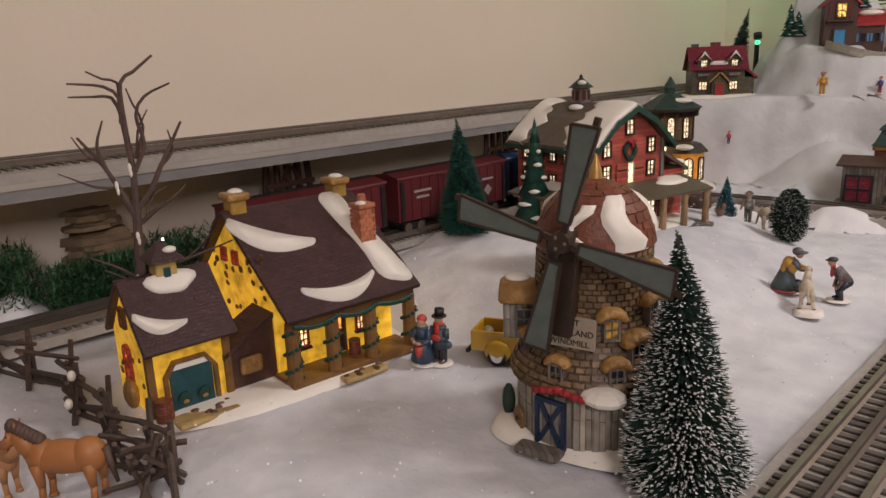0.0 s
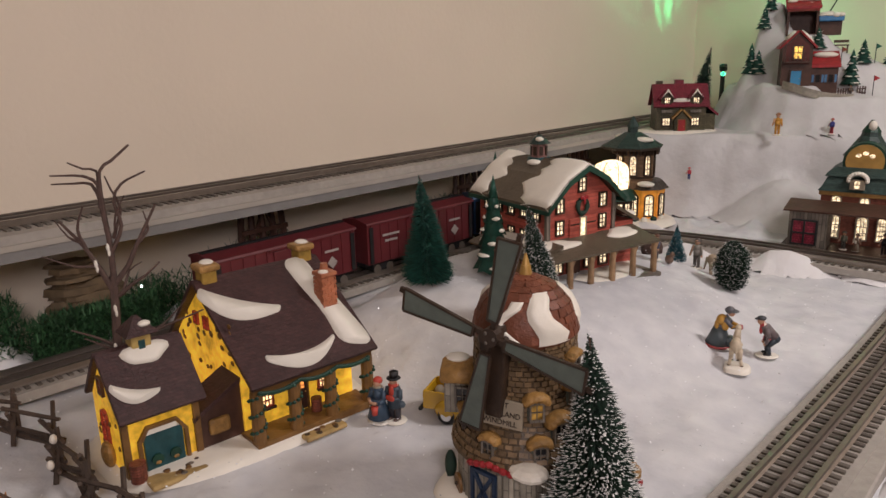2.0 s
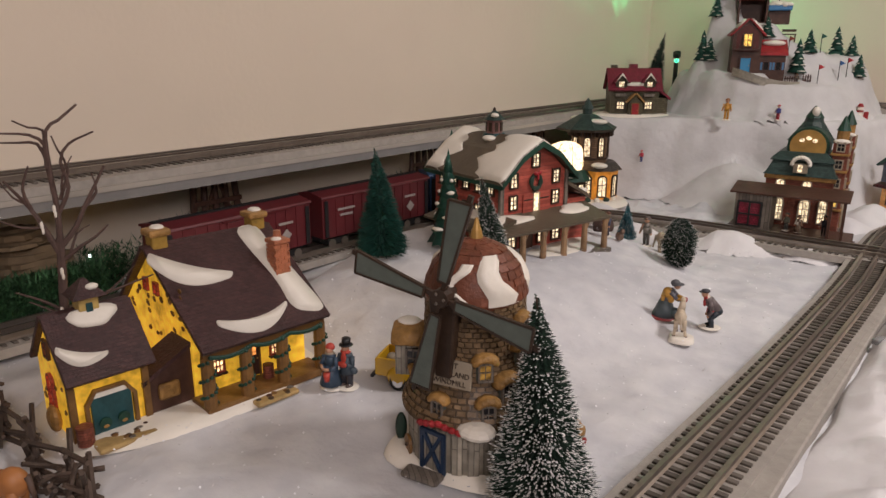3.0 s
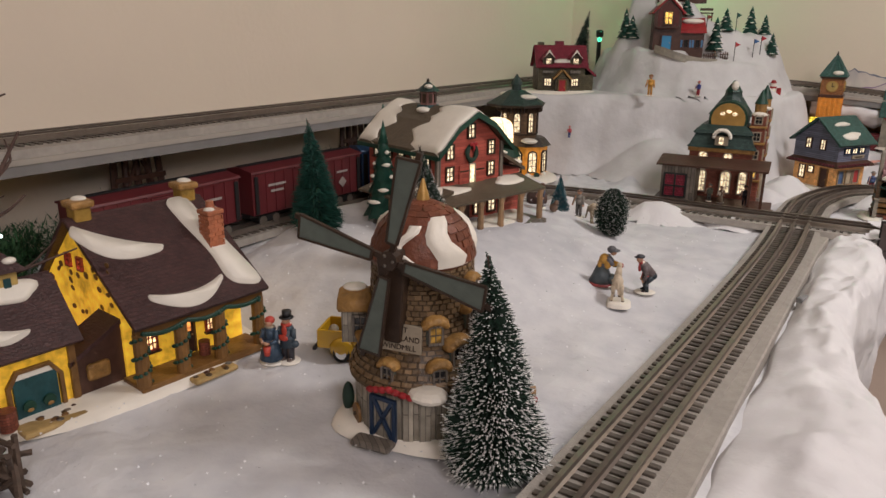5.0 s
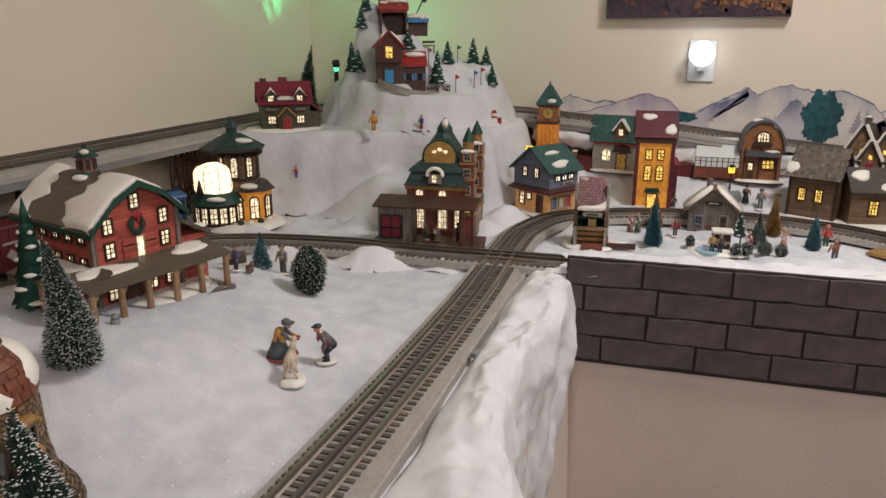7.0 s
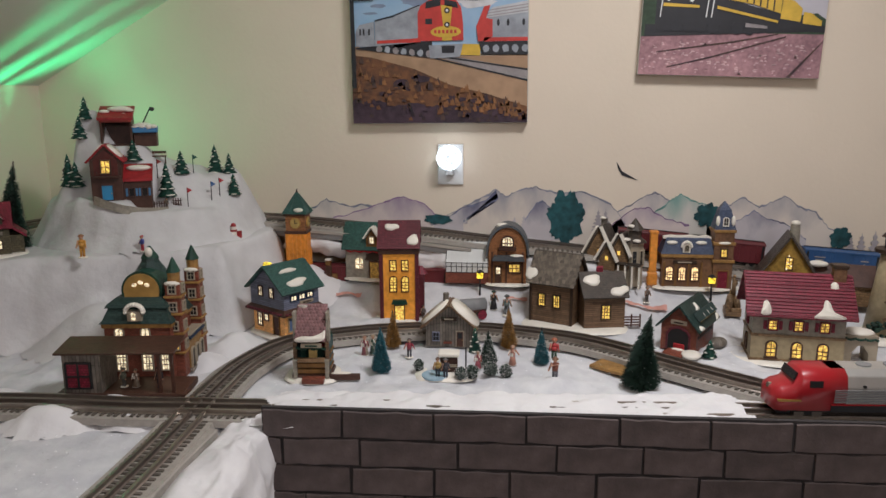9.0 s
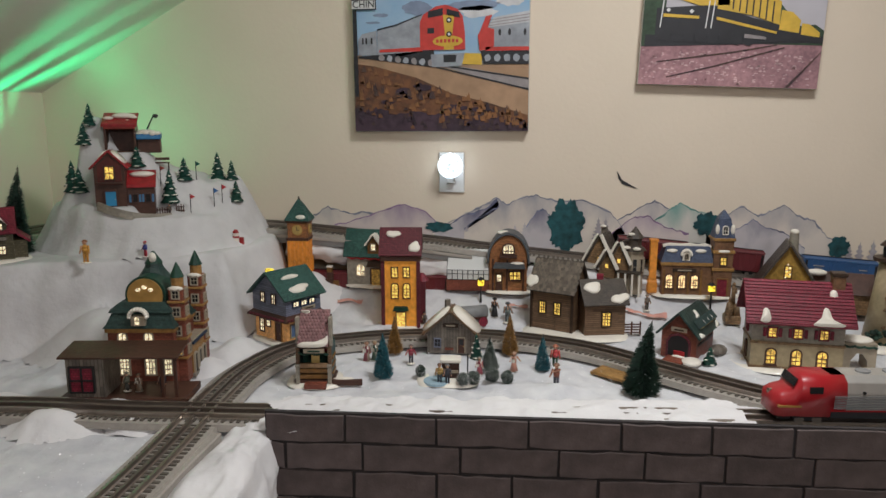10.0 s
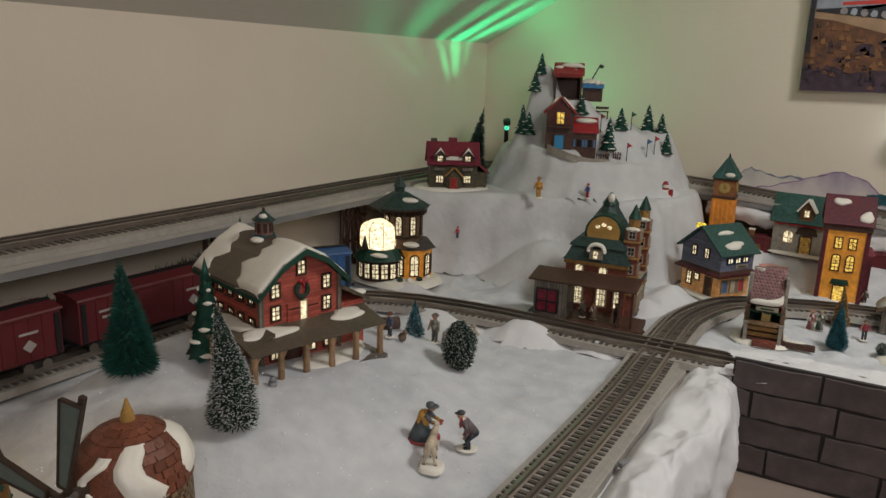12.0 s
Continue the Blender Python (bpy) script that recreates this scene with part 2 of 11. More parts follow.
M_GARL = mat("garland_needles", (0.03, 0.095, 0.035), 0.7, 0.3, 120, island=0.5)
M_FIGS = {}


def paint(r, g, b):
    key = (round(r, 2), round(g, 2), round(b, 2))
    if key not in M_FIGS:
        M_FIGS[key] = mat("figure_paint", key, 0.5, 0.15, 150)
    return M_FIGS[key]


def glow(name, color, strength, low=0.16):
    m = bpy.data.materials.new(name)
    m.use_nodes = True
    nt = m.node_tree
    b = nt.nodes["Principled BSDF"]
    tc, n = nt.nodes.new("ShaderNodeTexCoord"), nt.nodes.new("ShaderNodeTexNoise")
    n.inputs["Scale"].default_value = 260
    nt.links.new(tc.outputs["Object"], n.inputs["Vector"])
    mr = nt.nodes.new("ShaderNodeMapRange")
    mr.inputs["From Min"].default_value, mr.inputs["From Max"].default_value = 0.38, 0.66
    mr.inputs["To Min"].default_value, mr.inputs["To Max"].default_value = low * strength, (1.91 - low) * strength
    nt.links.new(n.outputs["Fac"], mr.inputs["Value"])
    nt.links.new(mr.outputs[0], b.inputs["Emission Strength"])
    b.inputs["Base Color"].default_value = (*[c * 0.5 for c in color], 1)
    b.inputs["Emission Color"].default_value = (*color, 1)
    b.inputs["Roughness"].default_value = 0.3
    return m


M_LIT = glow("lit_window_warm", (1.0, 0.66, 0.30), 1.6)
M_LITW = glow("lit_window_white", (1.0, 0.80, 0.50), 1.0)
M_LITY = glow("lit_window_yellow", (1.0, 0.62, 0.12), 0.9)
M_LITO = glow("lit_window_orange", (1.0, 0.35, 0.08), 0.9)
M_BULB = glow("night_light_globe", (0.86, 0.95, 1.0), 2.4)
M_DOME = glow("lit_dome_glass", (1.0, 0.80, 0.50), 1.9, 0.40)
M_LANT = glow("yellow_lantern_glass", (1.0, 0.70, 0.05), 1.2)
M_DIM = glow("dim_window", (0.20, 0.105, 0.02), 0.8)
M_YELP = glaze("pale_yellow_porcelain", (0.66, 0.46, 0.15), 0.25, 140)
M_YELD = glaze("yellow_chimney_porcelain", (0.50, 0.30, 0.06), 0.4, 140)
M_DARKGLASS = mat("dark_window_glass", (0.02, 0.02, 0.022), 0.15, 0.1, 40)


# ---- building tools ----
def part(name, bm, material, parent=None, label=""):
    me = bpy.data.meshes.new(name)
    bm.to_mesh(me)
    bm.free()
    for m in (material if isinstance(material, (list, tuple)) else [material]):
        me.materials.append(m)
    ob = new(name, me)
    ob.parent = parent
    if label:
        ob["label"] = label
    if name in ("garland", "porch_garland", "swag"):
        ob["kind"] = "stuff"
    return ob


def thing(name, label, category, m, group=""):
    ob = new(name)
    ob.empty_display_size = 0.02
    ob.matrix_basis = m
    return tagged(ob, label, category, group)


def smooth(ob, yes=True):
    for p in ob.data.polygons:
        p.use_smooth = yes
    return ob


def box(x, y, z, sx, sy, sz, bm=None, m=None, bevel=0.0):
    """A box centred at x, y with its foot at z."""
    bm = bm or bmesh.new()
    mm = Matrix.Translation((x, y, z + sz / 2)) @ Matrix.Diagonal((sx, sy, sz, 1))
    g = bmesh.ops.create_cube(bm, size=1, matrix=(m @ mm) if m else mm)
    if bevel:
        es = list({e for v in g["verts"] for e in v.link_edges})
        bmesh.ops.bevel(bm, geom=es, offset=bevel, segments=2, affect="EDGES", profile=0.5)
    return bm


def tube(x, y, z, r1, r2, h, bm=None, n=16, m=None, caps=True):
    """A tapered cylinder standing at x, y, z."""
    bm = bm or bmesh.new()
    mm = Matrix.Translation((x, y, z + h / 2))
    bmesh.ops.create_cone(bm, cap_ends=caps, segments=n, radius1=r1, radius2=max(r2, 1e-5), depth=h, matrix=(m @ mm) if m else mm)
    return bm


def ball(x, y, z, rx, ry, rz, bm=None, n=12, m=None):
    bm = bm or bmesh.new()
    mm = Matrix.Translation((x, y, z)) @ Matrix.Diagonal((rx, ry, rz, 1))
    bmesh.ops.create_uvsphere(bm, u_segments=n, v_segments=max(6, n * 2 // 3), radius=1, matrix=(m @ mm) if m else mm)
    return bm


def rod(p, q, r1, r2=None, bm=None, n=8):
    """A round rod from p to q."""
    bm = bm or bmesh.new()
    p, q = Vector(p), Vector(q)
    d = q - p
    m = Matrix.Translation((p + q) / 2) @ d.to_track_quat("Z", "Y").to_matrix().to_4x4()
    bmesh.ops.create_cone(bm, cap_ends=True, segments=n, radius1=r1, radius2=r2 if r2 is not None else r1, depth=d.length, matrix=m)
    return bm


def prism(outline, depth, bm=None, m=None, bevel=0.0):
    """An outline in x, z drawn out along y, from -depth/2 to depth/2."""
    bm = bm or bmesh.new()
    m = m or Matrix()
    f = [bm.verts.new(m @ Vector((x, -depth / 2, z))) for x, z in outline]
    b = [bm.verts.new(m @ Vector((x, depth / 2, z))) for x, z in outline]
    faces = [bm.faces.new(f), bm.faces.new(b[::-1])]
    n = len(f)
    for i in range(n):
        faces.append(bm.faces.new((f[i], b[i], b[(i + 1) % n], f[(i + 1) % n])))
    bmesh.ops.recalc_face_normals(bm, faces=faces)
    if bevel:
        bmesh.ops.bevel(bm, geom=list({e for g in faces for e in g.edges}), offset=bevel, segments=1, affect="EDGES")
    return bm


def sweep(path, profile, bm=None, closed=True):
    """A profile (across, up) drawn along a path of 3D points."""
    bm = bm or bmesh.new()
    rings = []
    for i, p in enumerate(path):
        a, b = path[max(0, i - 1)], path[min(len(path) - 1, i + 1)]
        t = Vector((b[0] - a[0], b[1] - a[1], 0)).normalized()
        s = Vector((t.y, -t.x, 0))
        rings.append([bm.verts.new(Vector(p) + s * u + Vector((0, 0, v))) for u, v in profile])
    k = len(profile)
    for r, q in zip(rings, rings[1:]):
        for j in range(k if closed else k - 1):
            bm.faces.new((r[j], r[(j + 1) % k], q[(j + 1) % k], q[j]))
    if closed:
        bm.faces.new(rings[0][::-1])
        bm.faces.new(rings[-1])
    bmesh.ops.recalc_face_normals(bm, faces=bm.faces)
    return bm


def curve_path(knots, step=0.012):
    """A smooth path through the knots (Catmull-Rom), at even steps."""
    k = [Vector(p) for p in knots]
    k = [2 * k[0] - k[1]] + k + [2 * k[-1] - k[-2]]
    pts = []
    for i in range(1, len(k) - 2):
        a, b, c, d = k[i - 1:i + 3]
        n = max(2, int((c - b).length / step))
        for j in range(n):
            t = j / n
            pts.append(0.5 * (2 * b + (c - a) * t + (2 * a - 5 * b + 4 * c - d) * t * t + (3 * b - a - 3 * c + d) * t ** 3))
    pts.append(k[-2])
    return pts


def ease(a, b, v):
    """0 at a, 1 at b, smooth between; b may lie below a."""
    t = min(1, max(0, (v - a) / (b - a)))
    return t * t * (3 - 2 * t)


def ground(x, y):
    """The snow's height on the tables."""
    r = math.hypot((x + 0.36) / 0.30, (y - 1.0) / 0.33)
    z = 0.050 * (1 - ease(0.35, 1.0, r)) * ease(-0.535, -0.46, x)
    z += 0.048 * ease(1.86, 2.0, y) * ease(-0.15, -0.02, x)
    return z


# ---- the room ----
X0, X1, Y0, Y1, FLOOR, CEIL = -0.702, 2.1, -1.6, 2.105, -0.85, 1.70


def slab(name, x0, x1, y0, y1, z0, z1, material, label):
    ob = part(name, box((x0 + x1) / 2, (y0 + y1) / 2, z0, x1 - x0, y1 - y0, z1 - z0), material)
    return tagged(ob, label, "wall" if "wall" in name else name, kind="structure")


slab("wall_west", X0 - 0.1, X0, Y0, Y1, FLOOR, CEIL, M_WALL, "plain cream painted wall behind the raised track")
slab("wall_north", X0 - 0.1, X1 + 0.1, Y1, Y1 + 0.1, FLOOR, CEIL, M_WALL, "cream painted wall with canvases and mountain decals")
slab("wall_east", X1, X1 + 0.1, Y0, Y1, FLOOR, CEIL, M_WALL, "plain cream painted wall closing the room")
slab("wall_south", X0 - 0.1, X1 + 0.1, Y0 - 0.1, Y0, FLOOR, CEIL, M_WALL, "plain cream painted wall closing the room")
slab("floor", X0 - 0.1, X1 + 0.1, Y0 - 0.1, Y1 + 0.1, FLOOR - 0.1, FLOOR, M_FLOOR, "brown carpeted room floor")
# the ceiling slopes up from the west wall
bm = prism([(X0 - 0.1, 0.386), (X0 - 0.1, 0.486), (1.5, 1.73), (X1 + 0.1, 1.73), (X1 + 0.1, 1.63), (1.5, 1.63)], Y1 - Y0 + 0.2, m=Matrix.Translation((0, (Y0 + Y1) / 2, 0)))
tagged(part("ceiling", bm, M_CEIL), "plain off-white painted ceiling sloping over the wall", "ceiling", kind="structure")

# ---- tables under the snow ----
EDGE = 0.105


def table_body(name, x0, x1, y0, y1, top, label):
    t = thing(name, label, "table", pose((x0 + x1) / 2, (y0 + y1) / 2, FLOOR))
    w, d = x1 - x0, y1 - y0
    part("tabletop", box(0, 0, top - FLOOR - 0.03, w, d, 0.03), M_BOARD, t)
    for sx in (-1, 1):
        for sy in (-1, 1):
            part("leg", box(sx * (w / 2 - 0.05), sy * (d / 2 - 0.05), 0, 0.05, 0.05, top - FLOOR - 0.03), M_GREYW, t)
    return t


table_body("display_table", X0 + 0.005, EDGE, -0.6, 1.345, -0.02, "long trestle table carrying the snowy farm scene")
table_body("display_table", X0 + 0.005, X1 - 0.3, 1.53, Y1 - 0.005, -0.02, "deep table carrying the snowy town scene")

step = 0.009
bm = bmesh.new()
grid = {}
nx, ny = int((X1 - 0.3 - X0) / step), int((Y1 + 0.6) / step)


def snow_point(i, j):
    if (i, j) not in grid:
        x, y = X0 + 0.002 + i * step, -0.6 + j * step
        p = Vector((x, y, 0))
        z = ground(x, y) + 0.0050 * noise.noise(p * 7) + 0.0034 * noise.noise(p * 17) + 0.0014 * noise.noise(p * 46)
        grid[i, j] = bm.verts.new((x, y, z - 0.0042))
    return grid[i, j]


for i in range(nx):
    for j in range(ny):
        x, y = X0 + i * step, -0.6 + j * step
        if x > EDGE - step and y < 1.362 + 0.07 * (x - 0.11):
            continue
        bm.faces.new((snow_point(i, j), snow_point(i + 1, j), snow_point(i + 1, j + 1), snow_point(i, j + 1)))
snow_cover = smooth(part("ground", bm, M_SNOW))
tagged(snow_cover, "white cotton snow blanket spread over the tables", "snow", kind="structure")


# ---- tracks ----
RAILS = []
def track(name, knots, label, half=0.0360, gauge=0.0350, tie=0.0275):
    path = curve_path([(x, y, zz) for x, y, zz in knots], 0.02)
    tr = tagged(new(name), label, "train track")
    part("roadbed", sweep(path, [(-half, 0.0), (-half + 0.002, 0.0086), (half - 0.002, 0.0086), (half, 0.0)]), M_BED, tr)
    for k, mm in ((-1, M_RAIL), (0, M_RAILD), (1, M_RAIL)):
        c = k * gauge / 2
        part("rail", sweep(path, [(c - 0.0028, 0.0104), (c - 0.001, 0.0118), (c - 0.001, 0.0150), (c - 0.0018, 0.0152), (c - 0.0018, 0.0170), (c + 0.0018, 0.0170), (c + 0.0018, 0.0152), (c + 0.001, 0.0150), (c + 0.001, 0.0118), (c + 0.0028, 0.0104)]), mm, tr)
    verts, faces, run, due, single, shared_tie = [], [], 0.0, 0.0, 0, None
    fine = curve_path([tuple(p) for p in path[::2]] if len(path) > 6 else [tuple(p) for p in path], 0.002)
    RAILS.extend((p.x, p.y) for p in fine[::3])
    for a, b in zip(fine, fine[1:]):
        run += (b - a).length
        if run < due:
            continue
        due += 0.0096
        t = Vector((b.x - a.x, b.y - a.y, 0)).normalized()
        s = Vector((t.y, -t.x, 0))
        # the stretch beside the aisle and before the town is laid tie by tie
        if single < 295 and a.x < 0.62 and 0.36 < a.y < 1.80:
            if shared_tie is None:
                shared_tie = bpy.data.meshes.new("tie")
                tb = box(0, 0, 0.0080, 2 * tie, 0.0044, 0.0024, bevel=0.0004)
                tb.to_mesh(shared_tie)
                tb.free()
                shared_tie.materials.append(M_TIE1)
            o = new("tie", shared_tie)
            o.parent = tr
            o.matrix_basis = pose(a.x, a.y, a.z, 0, 0, math.degrees(math.atan2(t.y, t.x)) - 90)
            single += 1
            continue
        n = len(verts)
        for dz in (0.0080, 0.0104):
            for u, v in ((-1, -1), (1, -1), (1, 1), (-1, 1)):
                verts.append(a + s * (u * tie) + t * (v * 0.0022) + Vector((0, 0, dz)))
        faces += [(n + 4, n + 5, n + 6, n + 7), (n, n + 1, n + 5, n + 4), (n + 1, n + 2, n + 6, n + 5), (n + 2, n + 3, n + 7, n + 6), (n + 3, n, n + 4, n + 7)]
    me = bpy.data.meshes.new("far_tie_bed")
    me.from_pydata([tuple(v) for v in verts], [], faces)
    me.materials.append(M_TIE)
    rest = new("far_tie_bed", me)
    rest.parent = tr
    rest["kind"] = "stuff"
    return tr


track("train_track", [(0.040, -0.55, 0), (0.033, 0.3, 0), (0.0265, 0.72, 0), (0.0242, 0.92, 0), (0.0205, 1.10, 0), (0.0160, 1.23, 0), (0.0108, 1.31, 0), (0.0055, 1.375, 0), (-0.0005, 1.46, 0.001), (0.000, 1.558, 0.001), (0.033, 1.665, 0.001), (0.114, 1.722, 0.001), (0.205, 1.758, 0.001), (0.331, 1.778, 0.001), (0.46, 1.755, 0.001), (0.542, 1.718, 0.001), (0.631, 1.648, 0.001), (0.695, 1.600, 0.001), (0.786, 1.545, 0.001), (0.95, 1.50, 0.001)], "grey three-rail train track crossing the snow and curving through town")
track("train_track", [(-0.58, -0.5, 0.002), (-0.58, 0.2, 0.002), (-0.58, 0.6, 0.002), (-0.585, 0.9, 0.002), (-0.58, 1.06, 0.002), (-0.55, 1.19, 0.002), (-0.48, 1.29, 0.002), (-0.395, 1.342, 0.002), (-0.303, 1.366, 0.002), (-0.21, 1.378, 0.002), (-0.09, 1.382, 0.002), (0.009, 1.392, 0.002), (0.1, 1.400, 0.002), (0.45, 1.440, 0.002), (0.8, 1.478, 0.002), (1.7, 1.56, 0.002)], "grey three-rail train track along the wall and table edge")
track("raised_train_track", [(-0.640, -0.5, 0.143), (-0.640, 0.3, 0.143), (-0.640, 1.2, 0.143), (-0.640, 1.6, 0.143), (-0.62, 1.82, 0.146), (-0.55, 1.96, 0.150), (-0.40, 2.03, 0.151), (-0.162, 2.04, 0.149), (0.051, 2.04, 0.134), (0.221, 2.04, 0.122), (0.327, 2.04, 0.111), (0.615, 2.04, 0.086), (0.825, 2.04, 0.067), (1.05, 2.04, 0.048), (1.7, 2.04, 0.046)], "grey three-rail train track raised on trestles by the wall", half=0.056, gauge=0.036, tie=0.0365)
deck = curve_path([(-0.640, -0.5, 0.130), (-0.640, 0.3, 0.130), (-0.640, 1.2, 0.130), (-0.640, 1.6, 0.130), (-0.62, 1.82, 0.133), (-0.55, 1.96, 0.136), (-0.40, 2.03, 0.138), (-0.162, 2.04, 0.135), (0.051, 2.04, 0.125), (0.3, 2.04, 0.099)], 0.02)
viaduct = tagged(new("viaduct_deck"), "long grey board deck carrying the raised track", "viaduct deck")
for k in range(0, len(deck) - 1, 22):
    part("deck_board", sweep(deck[k:k + 23], [(-0.06, 0.0075), (-0.06, 0.0132), (0.061, 0.0132), (0.061, 0.0075)]), M_BOARD, viaduct)
    part("girder", sweep(deck[k:k + 23], [(0.052, -0.0035), (0.052, 0.0074), (0.0595, 0.0074), (0.0595, -0.0035)]), M_GIRDER, viaduct, "darker blue-grey edge girder")
# the board under the rails widens towards the aisle
def board_edge(y):
    return max(0.0770 - 0.0400 * (y - 0.69), 0.0545)


bm = bmesh.new()
rows = []
for k in range(25):
    y = -0.55 + 1.895 * k / 24
    e = board_edge(y)
    rows.append([bm.verts.new((x, y, z)) for x, z in ((0.040, -0.012), (e, -0.012), (e, 0.0062), (e - 0.0015, 0.0076), (0.040, 0.0076))])
for a, b in zip(rows, rows[1:]):
    for k in range(5):
        bm.faces.new((a[k], b[k], b[(k + 1) % 5], a[(k + 1) % 5]))
bm.faces.new(rows[0])
bm.faces.new(rows[-1][::-1])
bmesh.ops.recalc_face_normals(bm, faces=bm.faces)
tagged(part("track_board", bm, M_BED), "plain grey board edging the train track", "board")


def trestle(m):
    t = thing("trestle", "dark brown timber trestle bent holding up the track", "trestle", m, "trestles under the raised track")
    for k in range(5):
        u = (k - 2) / 2
        part("leg", rod((0.006, u * 0.038, 0), (0.002, u * 0.028, 0.134), 0.0046, 0.0042, None, 8), M_DKBRN, t)
    for h in (0.045, 0.092):
        part("crossbar", box(0.0095, 0, h, 0.003, 0.082 - 0.15 * h, 0.006), M_DKBRN, t)
    for a, b in ((-0.032, -0.004), (0.032, 0.004)):
        part("brace", rod((0.0095, a, 0.05), (0.0085, b, 0.115), 0.0022, None, None, 6), M_DKBRN, t)
    part("cap", box(-0.006, 0, 0.126, 0.05, 0.07, 0.008), M_DKBRN, t)
    return t


first_trestle = trestle(pose(-0.640, 0.785, -0.001))
for yy in (0.05, 0.41, 1.18, 1.50):
    copy_thing(first_trestle, pose(-0.640, yy, -0.001))

# ---- brick-patterned front of the town table and its cloth ----
FRONT = pose(0.110, 1.350, 0.038, 0, 0, 4.0)
front = tagged(part("skirting_board", box(0.85, 0.003, -0.152, 1.70, 0.006, 0.152), M_MORT), "board faced with grey stone-block paper along the table", "skirting", kind="structure")
front.matrix_basis = FRONT
row_h = 0.0365
rnd = random.Random(4)
for r in range(4):
    x = -(0.07 if r % 2 else 0.0)
    while x < 1.68:
        w = rnd.uniform(0.092, 0.124)
        a, b = max(x, 0.0), min(x + w, 1.69)
        x += w
        if b - a < 0.02:
            continue
        # each block is cut with slightly wavy edges
        lo = [(-(b - a) / 2 + 0.0017 + (b - a - 0.0034) * k / 5, -row_h / 2 + 0.0016 + rnd.uniform(-0.0013, 0.0015)) for k in range(6)]
        hi = [(u + rnd.uniform(-0.001, 0.001), row_h / 2 - 0.0016 + rnd.uniform(-0.0015, 0.0013)) for u, v in lo[::-1]]
        bm = prism(lo + hi, 0.004, bevel=0.0005)
        blk = part("stone_block", bm, M_STONE, front)
        blk.matrix_basis = pose((a + b) / 2, -0.0015 + rnd.uniform(-0.0004, 0.0004), -0.0195 - r * row_h, 0, rnd.uniform(-0.6, 0.6), 0)


def drape(name, top, drop, material, label, along="x", seed=0, fold=0.012):
    """A cloth hanging from a line of points (x, y, z), folding outwards."""
    bm = bmesh.new()
    rows = []
    n = 24
    for i, (x, y, z, ox, oy) in enumerate(top):
        row = []
        for k in range(n):
            t = k / (n - 1)
            w = noise.noise(Vector((i * 0.16, t * 1.2, seed))) * fold * (0.2 + t)
            row.append(bm.verts.new((x + ox * (0.004 + w + 0.03 * t), y + oy * (0.004 + w + 0.03 * t), z - drop * t)))
        rows.append(row)
    for a, b in zip(rows, rows[1:]):
        for k in range(n - 1):
            bm.faces.new((a[k], b[k], b[k + 1], a[k + 1]))
    ob = smooth(part(name, bm, material))
    md = ob.modifiers.new("thickness", "SOLIDIFY")
    md.thickness = 0.003
    return tagged(ob, label, "cloth")


drape("table_cloth", [(0.115 + 0.02 * i, 1.362 + 0.0014 * i, -0.10, 0, -1) for i in range(84)], 0.72, M_CLOTH, "beige cloth hanging below the stone-block board", seed=3)
drape("table_cloth", [(EDGE + 0.004, -0.6 + 0.02 * i, -0.035, 1, 0) for i in range(99)], 0.77, M_CLOTH, "beige cloth hanging from the farm table edge", seed=9)

# cotton batting laid from the rails over the table's edge, hanging down the aisle side in soft folds
bm = bmesh.new()
rows = []
na, nb = 240, 78
for i in range(na):
    y = 0.40 + 0.970 * i / (na - 1)
    inner = board_edge(y) + 0.002 - 0.006 * ease(1.0, 1.3, y) + 0.006 * noise.noise(Vector((y * 14, 0, 3)))
    outer = 0.126 + 0.050 * (1 - ease(0.82, 1.02, y)) + 0.016 * noise.noise(Vector((y * 7, 0, 2))) + 0.006 * noise.noise(Vector((y * 21, 0, 2)))
    drop = 0.36 * (0.9 + 0.12 * noise.noise(Vector((y * 9, 0, 6))))
    row = []
    for k in range(nb):
        t = k / (nb - 1)
        flat = min(1.0, t / 0.42)
        over = max(0.0, (t - 0.36) / 0.64)
        bend = ease(0.0, 0.24, over)
        x = inner + (outer - inner) * math.sin(flat * math.pi / 2) + 0.010 * bend - 0.035 * over ** 1.5
        z = -0.004 + 0.011 * ease(0.0, 0.16, flat) * ease(0.95, 1.1, y) + (0.018 - 0.010 * ease(1.0, 1.2, y)) * math.sin(flat * math.pi) ** 0.7 - 0.012 * ease(0.5, 1.0, flat) - drop * over ** 1.35
        soft = min(1.0, t * 7)
        fold = noise.noise(Vector((y * 11, over * 2.2, 8))) + 0.5 * noise.noise(Vector((y * 27, over * 2.8, 1)))
        fold += 0.45 * noise.noise(Vector((y * 44, over * 5.5, 3)))
        x += 0.016 * fold * bend
        lump = 0.0130 * noise.noise(Vector((y * 13, flat * 1.7, 5))) + 0.0070 * noise.noise(Vector((y * 31, flat * 3.6, 9))) + 0.0030 * noise.noise(Vector((y * 58, flat * 7.0, 6)))
        z += soft * lump * (1 - 0.6 * bend)
        fuzz = noise.noise(Vector((y * 70, t * 19, 4))) + 0.6 * noise.noise(Vector((y * 150, t * 40, 7)))
        x += 0.0022 * soft * fuzz * bend
        z += 0.0018 * soft * fuzz
        row.append(bm.verts.new((x, y, z)))
    rows.append(row)
for a, b in zip(rows, rows[1:]):
    for k in range(nb - 1):
        bm.faces.new((a[k], b[k], b[k + 1], a[k + 1]))
batt = smooth(part("snow_batting", bm, M_BATT))
batt.modifiers.new("thickness", "SOLIDIFY").thickness = -0.006
